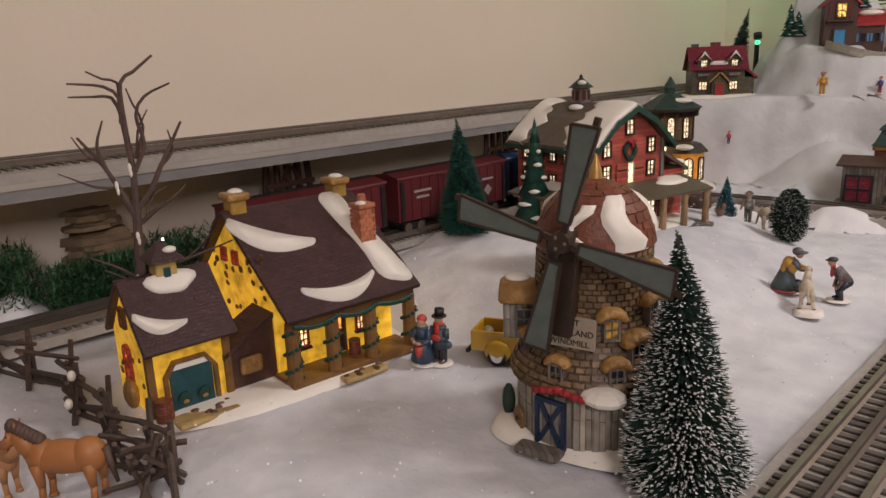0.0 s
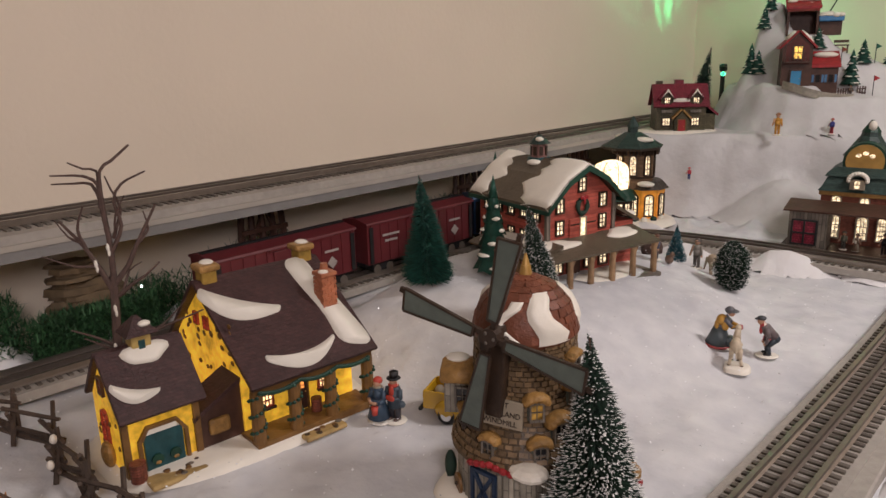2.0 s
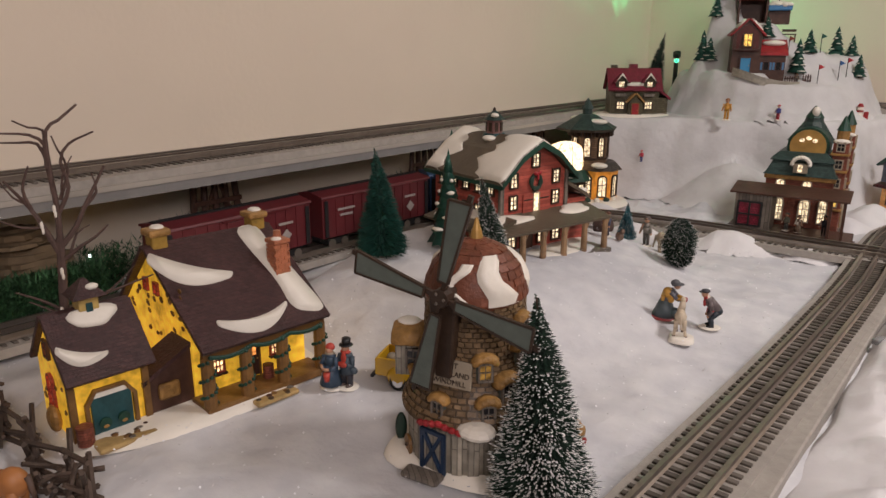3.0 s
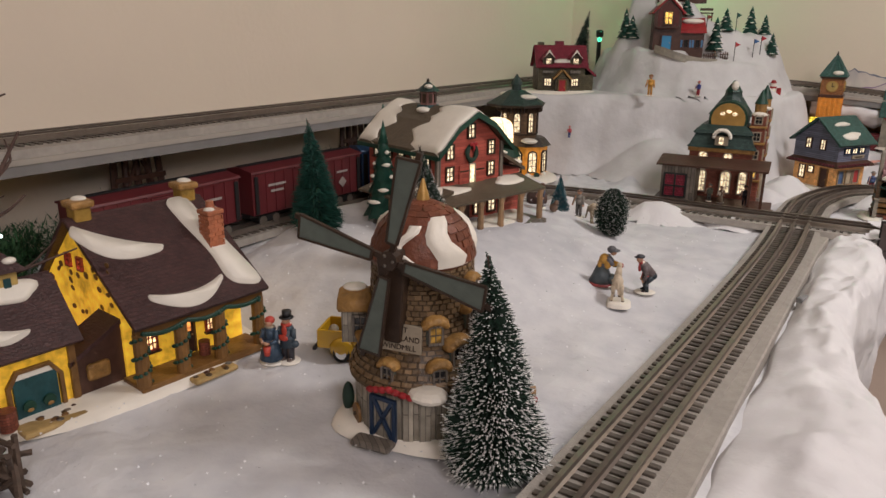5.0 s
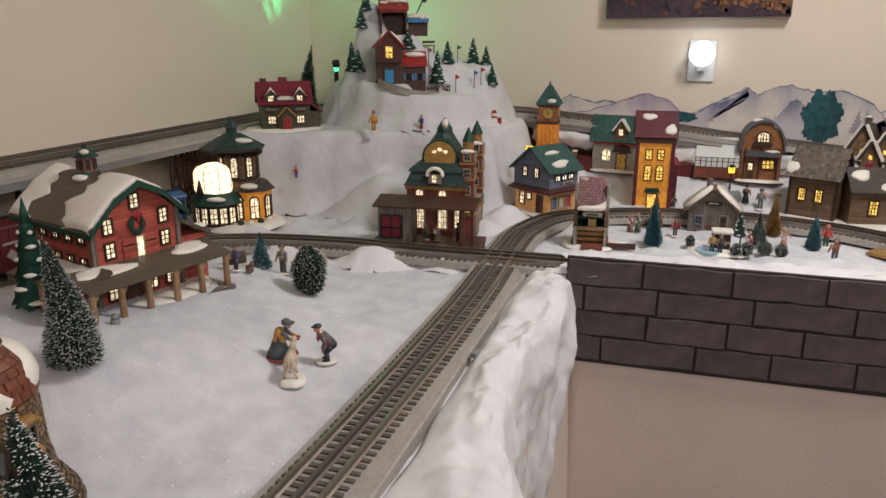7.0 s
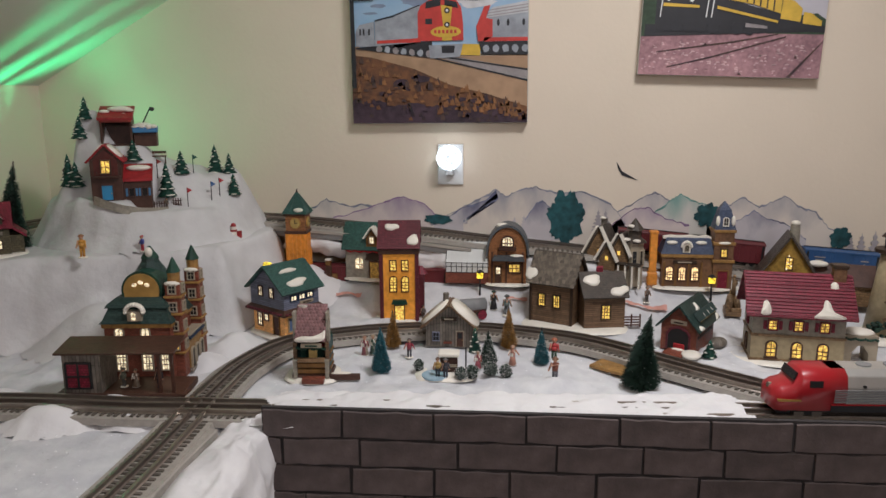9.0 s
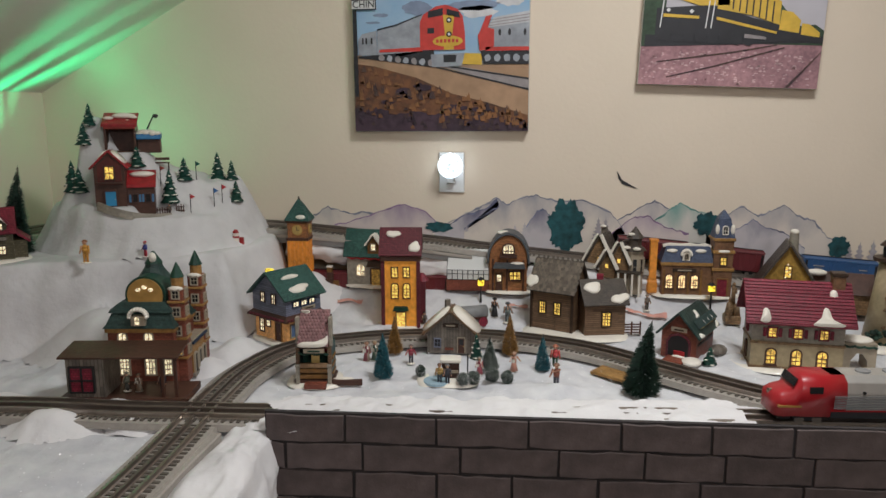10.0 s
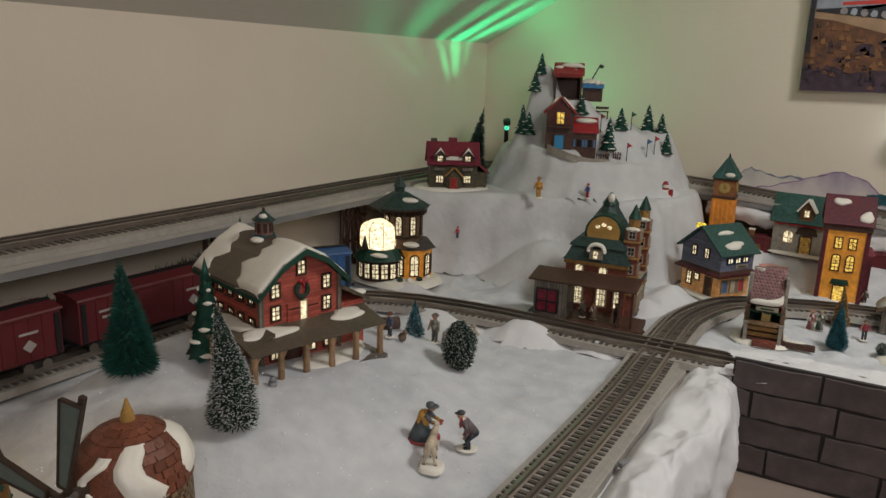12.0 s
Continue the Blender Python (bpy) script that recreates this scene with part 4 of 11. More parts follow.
# ---- trees ----
def bristle_tree(m, name, label, h, r, needles, frost=0.0, seed=0, group="bottle-brush trees", oval=False, bend=0.0, density=1.0, base=None):
    t = thing(name, label, "tree", m, group)
    rg = random.Random(seed)
    def curved(bm):
        for v in bm.verts:
            v.co.x += bend * (v.co.z / h) ** 2 * h
        return bm
    bm = bmesh.new()
    for k in range(6):
        rod((0, 0, h * 0.97 * k / 6), (0, 0, h * 0.97 * (k + 1) / 6), 0.0016 - 0.00015 * k, 0.0016 - 0.00015 * (k + 1), bm, 6)
    part("trunk", curved(bm), M_BARK, t)
    if base:
        part("base", tube(0, 0, 0, 0.4 * r, 0.35 * r, 0.004), base, t)
    verts, faces, tv, tf = [], [], [], []

    def radius(k):
        if oval:
            return r * max(0.12, math.sin(math.pi * (0.10 + 0.86 * k)) ** 0.65)
        return r * max(0.05, (1 - k) ** 0.88) * (1.0 if k > 0.06 else 0.88)
    n = int(2300 * density)
    for i in range(n):
        k = (i + rg.random()) / n
        k = 1 - math.sqrt(1 - k) if not oval else k
        a = rg.uniform(0, 2 * math.pi)
        big = radius(k) * rg.uniform(0.86, 1.06) * (1 + 0.07 * math.sin(3 * a + 9 * k))
        z0 = h * (0.02 + 0.97 * k)
        z1 = z0 + big * rg.uniform(-0.22, 0.28)
        d = Vector((math.cos(a), math.sin(a), 0))
        s = Vector((-d.y, d.x, 0))
        p, q = Vector((0, 0, z0)) + d * big * 0.15, Vector((0, 0, max(z1, 0.001))) + d * big
        wd = 0.00075 + 0.010 * r
        b = len(verts)
        mid = p.lerp(q, 0.55)
        verts += [p, mid + s * wd, q, mid - s * wd, mid + Vector((0, 0, wd))]
        faces += [(b, b + 1, b + 2, b + 4), (b, b + 4, b + 2, b + 3)]
        if rg.random() < frost:
            e = rg.uniform(0.35, 1.0) * (0.0006 + 0.010 * r)
            c = p.lerp(q, rg.uniform(0.86, 1.0))
            b = len(tv)
            tv += [c + Vector((e, 0, 0)), c - Vector((e, 0, 0)), c + Vector((0, e, 0)), c - Vector((0, e, 0)), q + (q - p).normalized() * e * 0.6, c - (q - p).normalized() * e * 1.5]
            for x in (0, 1):
                for y in (2, 3):
                    for zz in (4, 5):
                        tf.append((b + x, b + y, b + zz))
    if bend:
        for v in verts + tv:
            v.x += bend * (v.z / h) ** 2 * h
    me = bpy.data.meshes.new("crown")
    me.from_pydata([tuple(v) for v in verts], [], faces)
    me.materials.append(needles)
    new("crown", me).parent = t
    if oval:
        core = ball(0, 0, h * 0.5, r * 0.62, r * 0.62, h * 0.45)
    else:
        core = bmesh.new()
        for k in range(6):
            tube(0, 0, h * (0.02 + 0.15 * k), r * (0.52 - 0.083 * k), r * (0.52 - 0.083 * (k + 1)), h * 0.15, core, 14)
    part("inner_needles", curved(core), needles, t)
    if tv:
        me = bpy.data.meshes.new("frost")
        me.from_pydata([tuple(v) for v in tv], [], tf)
        me.materials.append(M_TIP)
        new("frost", me).parent = t
        t.children[-1]["label"] = "white frosted tips"
    return t


def resin_tree(m, h, r, label="moulded dark green resin fir with snow", seed=0, tiers=6, group="resin firs"):
    t = thing("fir_tree", label, "tree", m, group)
    rg = random.Random(seed)
    part("trunk", tube(0, 0, 0, r * 0.15, r * 0.1, h * 0.3), M_BARK, t)
    for k in range(tiers):
        z = h * (0.06 + 0.84 * k / tiers)
        rr = r * (1 - 0.86 * k / tiers)
        bm = bmesh.new()
        n = 18
        tip = bm.verts.new((0, 0, z + h * 0.36 * (1 - 0.45 * k / tiers)))
        low = bm.verts.new((0, 0, z + 0.01 * h))
        ring = [bm.verts.new((rr * (1.04 if j % 2 else 0.88) * rg.uniform(0.92, 1.08) * math.cos(2 * math.pi * j / n), rr * (1.04 if j % 2 else 0.88) * rg.uniform(0.92, 1.08) * math.sin(2 * math.pi * j / n), z - (0.02 * h if j % 2 else 0))) for j in range(n)]
        for j in range(n):
            bm.faces.new((ring[j], ring[(j + 1) % n], tip))
            bm.faces.new((ring[(j + 1) % n], ring[j], low))
        smooth(part("branch_tier", bm, M_RESIN, t))
        # glazed snow lies in curved ledges along the rim of each tier
        for q in range(3 if k < tiers - 1 else 2):
            a0 = rg.uniform(0, 0.9) + 2.1 * q + 1.1 * k
            span = rg.uniform(0.7, 1.25)
            bm, rows = bmesh.new(), []
            for j in range(8):
                b, end = a0 + span * j / 7, math.sin(math.pi * (j + 0.35) / 7.7)
                c = Vector((math.cos(b), math.sin(b), 0))
                rows.append([bm.verts.new(c * (rr * 0.84 + rr * 0.24 * end * math.cos(e)) + Vector((0, 0, z + 0.030 * h + h * 0.021 * end * math.sin(e)))) for e in (2 * math.pi * g / 7 for g in range(7))])
            for u, v in zip(rows, rows[1:]):
                for g in range(7):
                    bm.faces.new((u[g], u[(g + 1) % 7], v[(g + 1) % 7], v[g]))
            bm.faces.new(rows[0][::-1])
            bm.faces.new(rows[-1])
            bmesh.ops.recalc_face_normals(bm, faces=bm.faces)
            smooth(part("snow_ledge", bm, M_WHITE, t))
    return t


# ---- figurines: one plain painted shape each ----
def figurine(m, label, coat, legs, hat=None, h=0.045, lean=0, arms=(20, 20), skirt=False, base=True, scarf=None, group="painted figurines"):
    bm = bmesh.new()
    slots, done = [], [0]

    def close(material):
        if material not in slots:
            slots.append(material)
        bm.faces.ensure_lookup_table()
        for i in range(done[0], len(bm.faces)):
            bm.faces[i].material_index = slots.index(material)
            bm.faces[i].smooth = True
        done[0] = len(bm.faces)
    s = h / 0.045
    if base:
        ball(0, 0, 0.0005 * s, 0.009 * s, 0.008 * s, 0.0018 * s, bm, 12)
        close(M_WHITE)
    up = Matrix.Translation((0, 0, 0.019 * s)) @ pose(0, 0, 0, lean)
    if skirt:
        tube(0, 0, 0.001 * s, 0.0082 * s, 0.0040 * s, 0.021 * s, bm, 14)
        close(legs)
    else:
        for k in (-1, 1):
            tube(k * 0.0026 * s, 0, 0.001 * s, 0.0019 * s, 0.0026 * s, 0.020 * s, bm, 10)
            ball(k * 0.0026 * s, -0.0012 * s, 0.0018 * s, 0.0021 * s, 0.0034 * s, 0.0015 * s, bm, 8)
        close(legs)
    tube(0, 0, 0, 0.0048 * s, 0.0058 * s, 0.008 * s, bm, 12, up)
    tube(0, 0, 0.008 * s, 0.0058 * s, 0.0030 * s, 0.006 * s, bm, 12, up)
    for k, a in zip((-1, 1), arms):
        mm = up @ Matrix.Translation((k * 0.0055 * s, 0, 0.0125 * s)) @ pose(0, 0, 0, -a * 0.8, k * -a * 0.6, 0)
        tube(0, 0, -0.0125 * s, 0.0015 * s, 0.0021 * s, 0.0125 * s, bm, 8, mm)
    close(coat)
    for k, a in zip((-1, 1), arms):
        mm = up @ Matrix.Translation((k * 0.0055 * s, 0, 0.0125 * s)) @ pose(0, 0, 0, -a * 0.8, k * -a * 0.6, 0)
        ball(0, 0, -0.0135 * s, 0.0016 * s, 0.0016 * s, 0.0018 * s, bm, 8, mm)
    ball(0, -0.0008 * s, 0.0185 * s, 0.0036 * s, 0.0038 * s, 0.0044 * s, bm, 12, up)
    close(M_FLESH)
    if scarf:
        tube(0, 0, 0.0125 * s, 0.0040 * s, 0.0036 * s, 0.0022 * s, bm, 12, up)
        close(scarf)
    if hat:
        ball(0, 0.0004 * s, 0.0206 * s, 0.0040 * s, 0.0042 * s, 0.0030 * s, bm, 12, up)
        tube(0, 0, 0.0198 * s, 0.0056 * s, 0.0054 * s, 0.0007 * s, bm, 12, up)
        close(hat)
    ob = part("figurine", bm, slots)
    ob.matrix_basis = m
    return tagged(ob, label, "figurine", group)


def at(x, y, yaw=0, z=None):
    return pose(x, y, (ground(x, y) if z is None else z) - 0.001, 0, 0, yaw)


def slope(t, a, b, x0, x1, material, thick=0.004, back=False, name="roof"):
    """A roof slab from the eave a to the ridge b, both (y, z), between x0 and x1. Gives the matrix from (along, up, out) on it."""
    s = -1 if back else 1
    u = Vector((s, 0, 0))
    v = Vector((0, b[0] - a[0], b[1] - a[1]))
    long = v.length
    v.normalize()
    n = u.cross(v)
    m = Matrix(((u.x, v.x, n.x, (x0 + x1) / 2), (u.y, v.y, n.y, a[0]), (u.z, v.z, n.z, a[1]), (0, 0, 0, 1)))
    part(name, box(0, long / 2, 0, x1 - x0, long, thick, None, m, 0.0008), material, t)
    return m @ Matrix.Translation((0, 0, thick)), long


# ================= the farm =================
def farmhouse():
    t = thing("farmhouse", "lit yellow stone farmhouse with plum roof and snow", "house", at(-0.335, 0.58, 86))
    base_plate(t, 0.114, 0.070, 3, 0.005).matrix_basis = Matrix.Translation((-0.005, 0.035, 0))
    # main house
    turn = pose(0, 0, 0, 0, 0, 90)
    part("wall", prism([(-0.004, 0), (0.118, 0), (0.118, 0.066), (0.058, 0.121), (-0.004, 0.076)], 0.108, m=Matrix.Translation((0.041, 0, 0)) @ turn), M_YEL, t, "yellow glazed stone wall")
    m, long = slope(t, (-0.036, 0.056), (0.058, 0.124), -0.020, 0.102, M_PLUM)
    slope(t, (0.125, 0.058), (0.058, 0.124), -0.020, 0.102, M_PLUM, back=True)
    band(t, m @ Matrix.Translation((-0.030, 0.088, 0)) @ pose(0, 0, 0, 0, 0, -33), crescent(0.070, 0.021, -0.004))
    band(t, m @ Matrix.Translation((-0.005, 0.026, 0)) @ pose(0, 0, 0, 0, 0, 0), crescent(0.066, 0.014, -0.008))
    band(t, m, [(0.024, 0.116), (0.046, 0.116), (0.048, 0.085), (0.055, 0.045), (0.060, 0.010), (0.052, 0.006), (0.030, 0.016), (0.033, 0.05), (0.026, 0.09)])
    for x in (-0.006, 0.088):
        c = part("end_chimney", box(x, 0.058, 0.112, 0.014, 0.015, 0.024, bevel=0.002), M_YELD, t, "yellow stone end chimney")
        part("chimney_cap", box(x, 0.058, 0.134, 0.019, 0.020, 0.006, bevel=0.002), M_THATCH, c)
        smooth(part("snow_cap", ball(x + 0.002, 0.060, 0.140, 0.0060, 0.0070, 0.0026), M_WHITE, c))
    c = part("chimney", box(0.082, 0.010, 0.062, 0.013, 0.013, 0.060, bevel=0.001), M_CLAY, t, "red brick chimney")
    part("chimney_cap", box(0.082, 0.010, 0.120, 0.0165, 0.0165, 0.004, bevel=0.001), M_CLAY, c)
    part("chimney_pot", tube(0.082, 0.010, 0.124, 0.004, 0.0032, 0.007), M_CLAY, c)
    smooth(part("snow_cap", ball(0.079, 0.007, 0.124, 0.005, 0.005, 0.0022, None, 8), M_WHITE, c))
    bm = bmesh.new()
    for k in range(15):
        for s in range(4):
            a = s * 90
            mm = Matrix.Translation((0.082, 0.010, 0.0655 + k * 0.0036)) @ pose(0, 0, 0, 0, 0, a)
            for j in (-1, 1):
                box(j * 0.0032 + (0.0016 if k % 2 else -0.0016), -0.0066, 0, 0.0056, 0.001, 0.0029, bm, mm)
    o = part("brick_course", bm, M_CLAY, c)
    o["kind"] = "stuff"
    f = Matrix.Translation((0, -0.004, 0))
    for a in (0.008, 0.064):
        window(t, f, a, 0.024, 0.009, 0.020, M_LIT, M_RED, sash=(3, 4), sill=M_DKBRN)
    door(t, f, 0.040, 0.009, 0.013, 0.036, M_DKBRN, M_TRIM, M_LITO)
    part("barrel", tube(0.050, -0.014, 0.008, 0.0048, 0.0048, 0.012), M_BRICKR, t)
    side = face(0.108, 0.122, "left")
    sm = Matrix.Translation((0.041, 0.057, 0)) @ side
    stones(34, sm, 0.11, 0.085, 0.02, M_TRIM, t, 5, 0.006)
    for a in (-0.014, 0.006):
        window(t, sm, a, 0.085, 0.006, 0.009, M_LITO, M_RED, sash=(2, 2))
    # dark triangular lean-to between house and garage
    part("lean_to", prism([(-0.052, 0), (-0.012, 0), (-0.012, 0.052), (-0.052, 0.030)], 0.030, m=Matrix.Translation((0, 0.014, 0))), M_DKBRN, t, "plum brown boarded lean-to")
    part("lean_to_roof", prism([(-0.055, 0.030), (-0.012, 0.053), (-0.012, 0.057), (-0.055, 0.034)], 0.034, m=Matrix.Translation((0, 0.014, 0))), M_PLUM, t)
    part("hatch", box(-0.034, -0.002, 0.014, 0.018, 0.004, 0.014, bevel=0.0025), M_THATCH, t)
    # porch
    part("porch_floor", box(0.041, -0.018, 0.001, 0.116, 0.030, 0.007, bevel=0.001), M_TRIM, t)
    part("porch_beam", box(0.041, -0.029, 0.049, 0.116, 0.005, 0.006), M_TRIM, t)
    for i, a in enumerate((-0.013, 0.021, 0.056, 0.095)):
        p = part("post", tube(a, -0.029, 0.008, 0.0056, 0.0052, 0.043, None, 12), M_TRIM, t)
        pts = curve_path([(a + 0.0060 * math.cos(k * 1.3), -0.029 + 0.0060 * math.sin(k * 1.3), 0.010 + k * 0.0030) for k in range(14)], 0.004)
        bm = bmesh.new()
        for q in pts:
            ball(q.x, q.y, q.z, 0.0019, 0.0019, 0.0016, bm, 5)
        part("garland", bm, M_GREEN, p, "green twisted garland")
    bm = bmesh.new()
    for k in range(46):
        a = -0.012 + k * 0.00235
        ball(a, -0.0335, 0.052 - 0.0035 * abs(math.sin(k * 0.2)), 0.0021, 0.0018, 0.0021, bm, 5)
    part("porch_garland", bm, M_GREEN, t)
    # garage
    gf = Matrix.Translation((-0.0795, 0, 0))
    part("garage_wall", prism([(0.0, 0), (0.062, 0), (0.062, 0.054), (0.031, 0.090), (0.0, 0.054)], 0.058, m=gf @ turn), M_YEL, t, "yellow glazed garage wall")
    m, long = slope(t, (-0.008, 0.050), (0.031, 0.094), -0.112, -0.045, M_PLUM)
    slope(t, (0.070, 0.050), (0.031, 0.094), -0.112, -0.045, M_PLUM, back=True)
    band(t, m @ Matrix.Translation((-0.014, 0.026, 0)) @ pose(0, 0, 0, 0, 0, -22), crescent(0.036, 0.011, -0.003))
    snow_patch(t, m, 0.002, 0.050, 0.016, 0.010, 8)
    cup = part("cupola", box(-0.078, 0.030, 0.088, 0.015, 0.015, 0.020, bevel=0.001), M_YELP, t)
    part("cupola_roof", tube(-0.078, 0.030, 0.106, 0.0180, 0.002, 0.013, None, 4, Matrix.Translation((-0.078, 0.030, 0)) @ pose(0, 0, 0, 0, 0, 45) @ Matrix.Translation((0.078, -0.030, 0))), M_PLUM, cup)
    smooth(part("snow_cap", ball(-0.074, 0.024, 0.113, 0.0050, 0.0040, 0.0026), M_WHITE, cup))
    part("vent", box(-0.078, 0.0223, 0.093, 0.005, 0.0015, 0.008, bevel=0.0005), M_TEAL, cup)
    gd = part("garage_door", box(-0.0795, -0.0010, 0.004, 0.030, 0.004, 0.030), M_TEAL, t, "dark teal garage door under snow")
    part("door_frame", prism([(-0.0165, 0.004), (-0.0195, 0.004), (-0.0195, 0.030), (-0.012, 0.041), (0.012, 0.041), (0.0195, 0.030), (0.0195, 0.004), (0.0165, 0.004), (0.0165, 0.029), (0.0105, 0.0385), (-0.0105, 0.0385), (-0.0165, 0.029)], 0.005, m=gf @ Matrix.Translation((0, -0.001, 0))), M_TRIM, gd)
    part("transom", prism([(-0.015, 0.031), (0.015, 0.031), (0.0105, 0.038), (-0.0105, 0.038)], 0.004, m=gf @ Matrix.Translation((0, -0.0005, 0))), M_WHITE, gd, "snow-white fanlight")
    for a in (-0.0865, -0.0725):
        w = part("wreath", tube(a, -0.0036, 0, 0.0045, 0.0045, 0.002, None, 12, Matrix.Translation((a, -0.0036, 0.013)) @ pose(0, 0, 0, 90) @ Matrix.Translation((-a, 0.0036, 0))), M_GREEN, gd)
        part("bow", ball(a, -0.0055, 0.0105, 0.0025, 0.001, 0.0015, None, 6), M_THATCH, w)
    for a in (-0.107, -0.052):
        part("corner_post", box(a, -0.0005, 0.002, 0.005, 0.005, 0.052), M_TRIM, t)
    gl = Matrix.Translation((-0.0795, 0.031, 0)) @ face(0.058, 0.062, "left")
    window(t, gl, -0.004, 0.022, 0.010, 0.022, M_LITO, M_RED, True, sash=(2, 2))
    window(t, gl, -0.002, 0.063, 0.008, 0.012, M_LITO, M_DKBRN, sash=(2, 2))
    stones(12, gl, 0.055, 0.045, 0.005, M_TRIM, t, 9, 0.005)
    part("straw_sheaf", ball(-0.112, 0.030, 0.013, 0.005, 0.010, 0.011), M_THATCH, t)
    part("barrel", tube(-0.103, -0.008, 0.003, 0.0062, 0.0062, 0.015), M_BRICKR, t)
    # stepping stones
    rg = random.Random(2)
    for cx, cy, n, w, d in ((-0.078, -0.018, 10, 0.045, 0.020), (0.040, -0.041, 8, 0.040, 0.012)):
        p = part("path", box(cx, cy, 0.0, w, d, 0.0045, bevel=0.002), M_SAND, t, "sandy path with cobbles")
        for k in range(n):
            part("cobble", ball(cx + rg.uniform(-0.45, 0.45) * w, cy + rg.uniform(-0.4, 0.4) * d, 0.0045, rg.uniform(0.002, 0.0035), rg.uniform(0.002, 0.003), 0.0012, None, 8), rg.choice([M_STNJ, M_DKBRN, M_GREYW, M_TRIM]), p)
    return t


farmhouse()


def windmill():
    t = thing("windmill", "stone windmill with thatched dormers and slate-coloured sails", "windmill", at(-0.119, 0.670, 11))
    base_plate(t, 0.058, 0.052, 7, 0.006)
    # boarded ground floor
    smooth(part("ground_floor", tube(0, 0, 0.003, 0.048, 0.046, 0.040, None, 28), M_PALEW, t, "weathered grey boards"))
    bm = bmesh.new()
    rg = random.Random(4)
    for k in range(26):
        a = 2 * math.pi * k / 26
        box(0, -0.0476, 0.003, rg.uniform(0.0070, 0.0098), 0.0020, 0.040, bm, pose(0, 0, 0, 0, 0, math.degrees(a)), 0.0003)
    o = part("board_ring", bm, M_PALEW, t)
    o["kind"] = "stuff"
    # flared stone skirt and tower
    rings = [(0.0530, 0.040), (0.0500, 0.048), (0.0440, 0.058), (0.0390, 0.068), (0.0362, 0.085), (0.0345, 0.124)]
    bm = bmesh.new()
    loops = [[bm.verts.new((r * math.cos(2 * math.pi * k / 32), r * math.sin(2 * math.pi * k / 32), z)) for k in range(32)] for r, z in rings]
    for a, b in zip(loops, loops[1:]):
        for k in range(32):
            bm.faces.new((a[k], a[(k + 1) % 32], b[(k + 1) % 32], b[k]))
    bm.faces.new(loops[0][::-1])
    bm.faces.new(loops[-1])
    part("tower", bm, M_STNJ, t)
    rg = random.Random(11)
    bm = bmesh.new()

    def rad(z):
        for (r0, z0), (r1, z1) in zip(rings, rings[1:]):
            if z <= z1:
                return r0 + (r1 - r0) * (z - z0) / (z1 - z0)
        return rings[-1][0]
    z = 0.0425
    row = 0
    while z < 0.120:
        hh = rg.uniform(0.0029, 0.0042)
        n = 42
        for k in range(n):
            a = 360 * (k + 0.5 * (row % 2) + rg.uniform(-0.12, 0.12)) / n
            r = rad(z + hh / 2)
            tilt = math.degrees(math.atan2(rad(z + 0.006) - rad(z), 0.006))
            box(0, 0, -hh / 2 + 0.0004, 2 * math.pi * r / n * rg.uniform(0.72, 0.92), 0.0024, hh - 0.0008, bm, pose(0, 0, 0, 0, 0, a) @ Matrix.Translation((0, -r - rg.uniform(-0.0004, 0.0003), z + hh / 2)) @ pose(0, 0, 0, tilt, rg.uniform(-5, 5)))
        z += hh
        row += 1
    o = part("stonework", bm, M_STN, t, "rounded brown field stones")
    o["kind"] = "stuff"
    # shingled cap
    rings2 = [(0.0352, 0.1215), (0.0362, 0.125), (0.0345, 0.134), (0.0298, 0.145), (0.0205, 0.155), (0.0100, 0.160), (0.004, 0.1620)]
    bm = bmesh.new()
    loops = [[bm.verts.new((r * math.cos(2 * math.pi * k / 32), r * 1.05 * math.sin(2 * math.pi * k / 32), z)) for k in range(32)] for r, z in rings2]
    for a, b in zip(loops, loops[1:]):
        for k in range(32):
            bm.faces.new((a[k], a[(k + 1) % 32], b[(k + 1) % 32], b[k]))
    bm.faces.new(loops[0][::-1])
    bm.faces.new(loops[-1])
    cap = smooth(part("cap_roof", bm, M_RUST, t, "rust-red shingled cap"))
    bm = bmesh.new()
    for (r0, z0), (r1, z1) in zip(rings2[1:-1], rings2[2:]):
        n = max(8, int(r0 * 760))
        for j in range(2):
            f0 = j / 2
            r, zz = r0 + (r1 - r0) * f0, z0 + (z1 - z0) * f0
            til = math.degrees(math.atan2(r1 - r0, z1 - z0))
            for k in range(n):
                a = 360 * (k + 0.5 * j + rg.uniform(-0.1, 0.1)) / n
                box(0, 0, 0, 2 * math.pi * r / n * 0.9, 0.0016, 0.0056, bm, pose(0, 0, 0, 0, 0, a) @ Matrix.Translation((0, -r - 0.0002, zz)) @ pose(0, 0, 0, til))
    o = part("shingles", bm, M_RUST, cap)
    o["kind"] = "stuff"

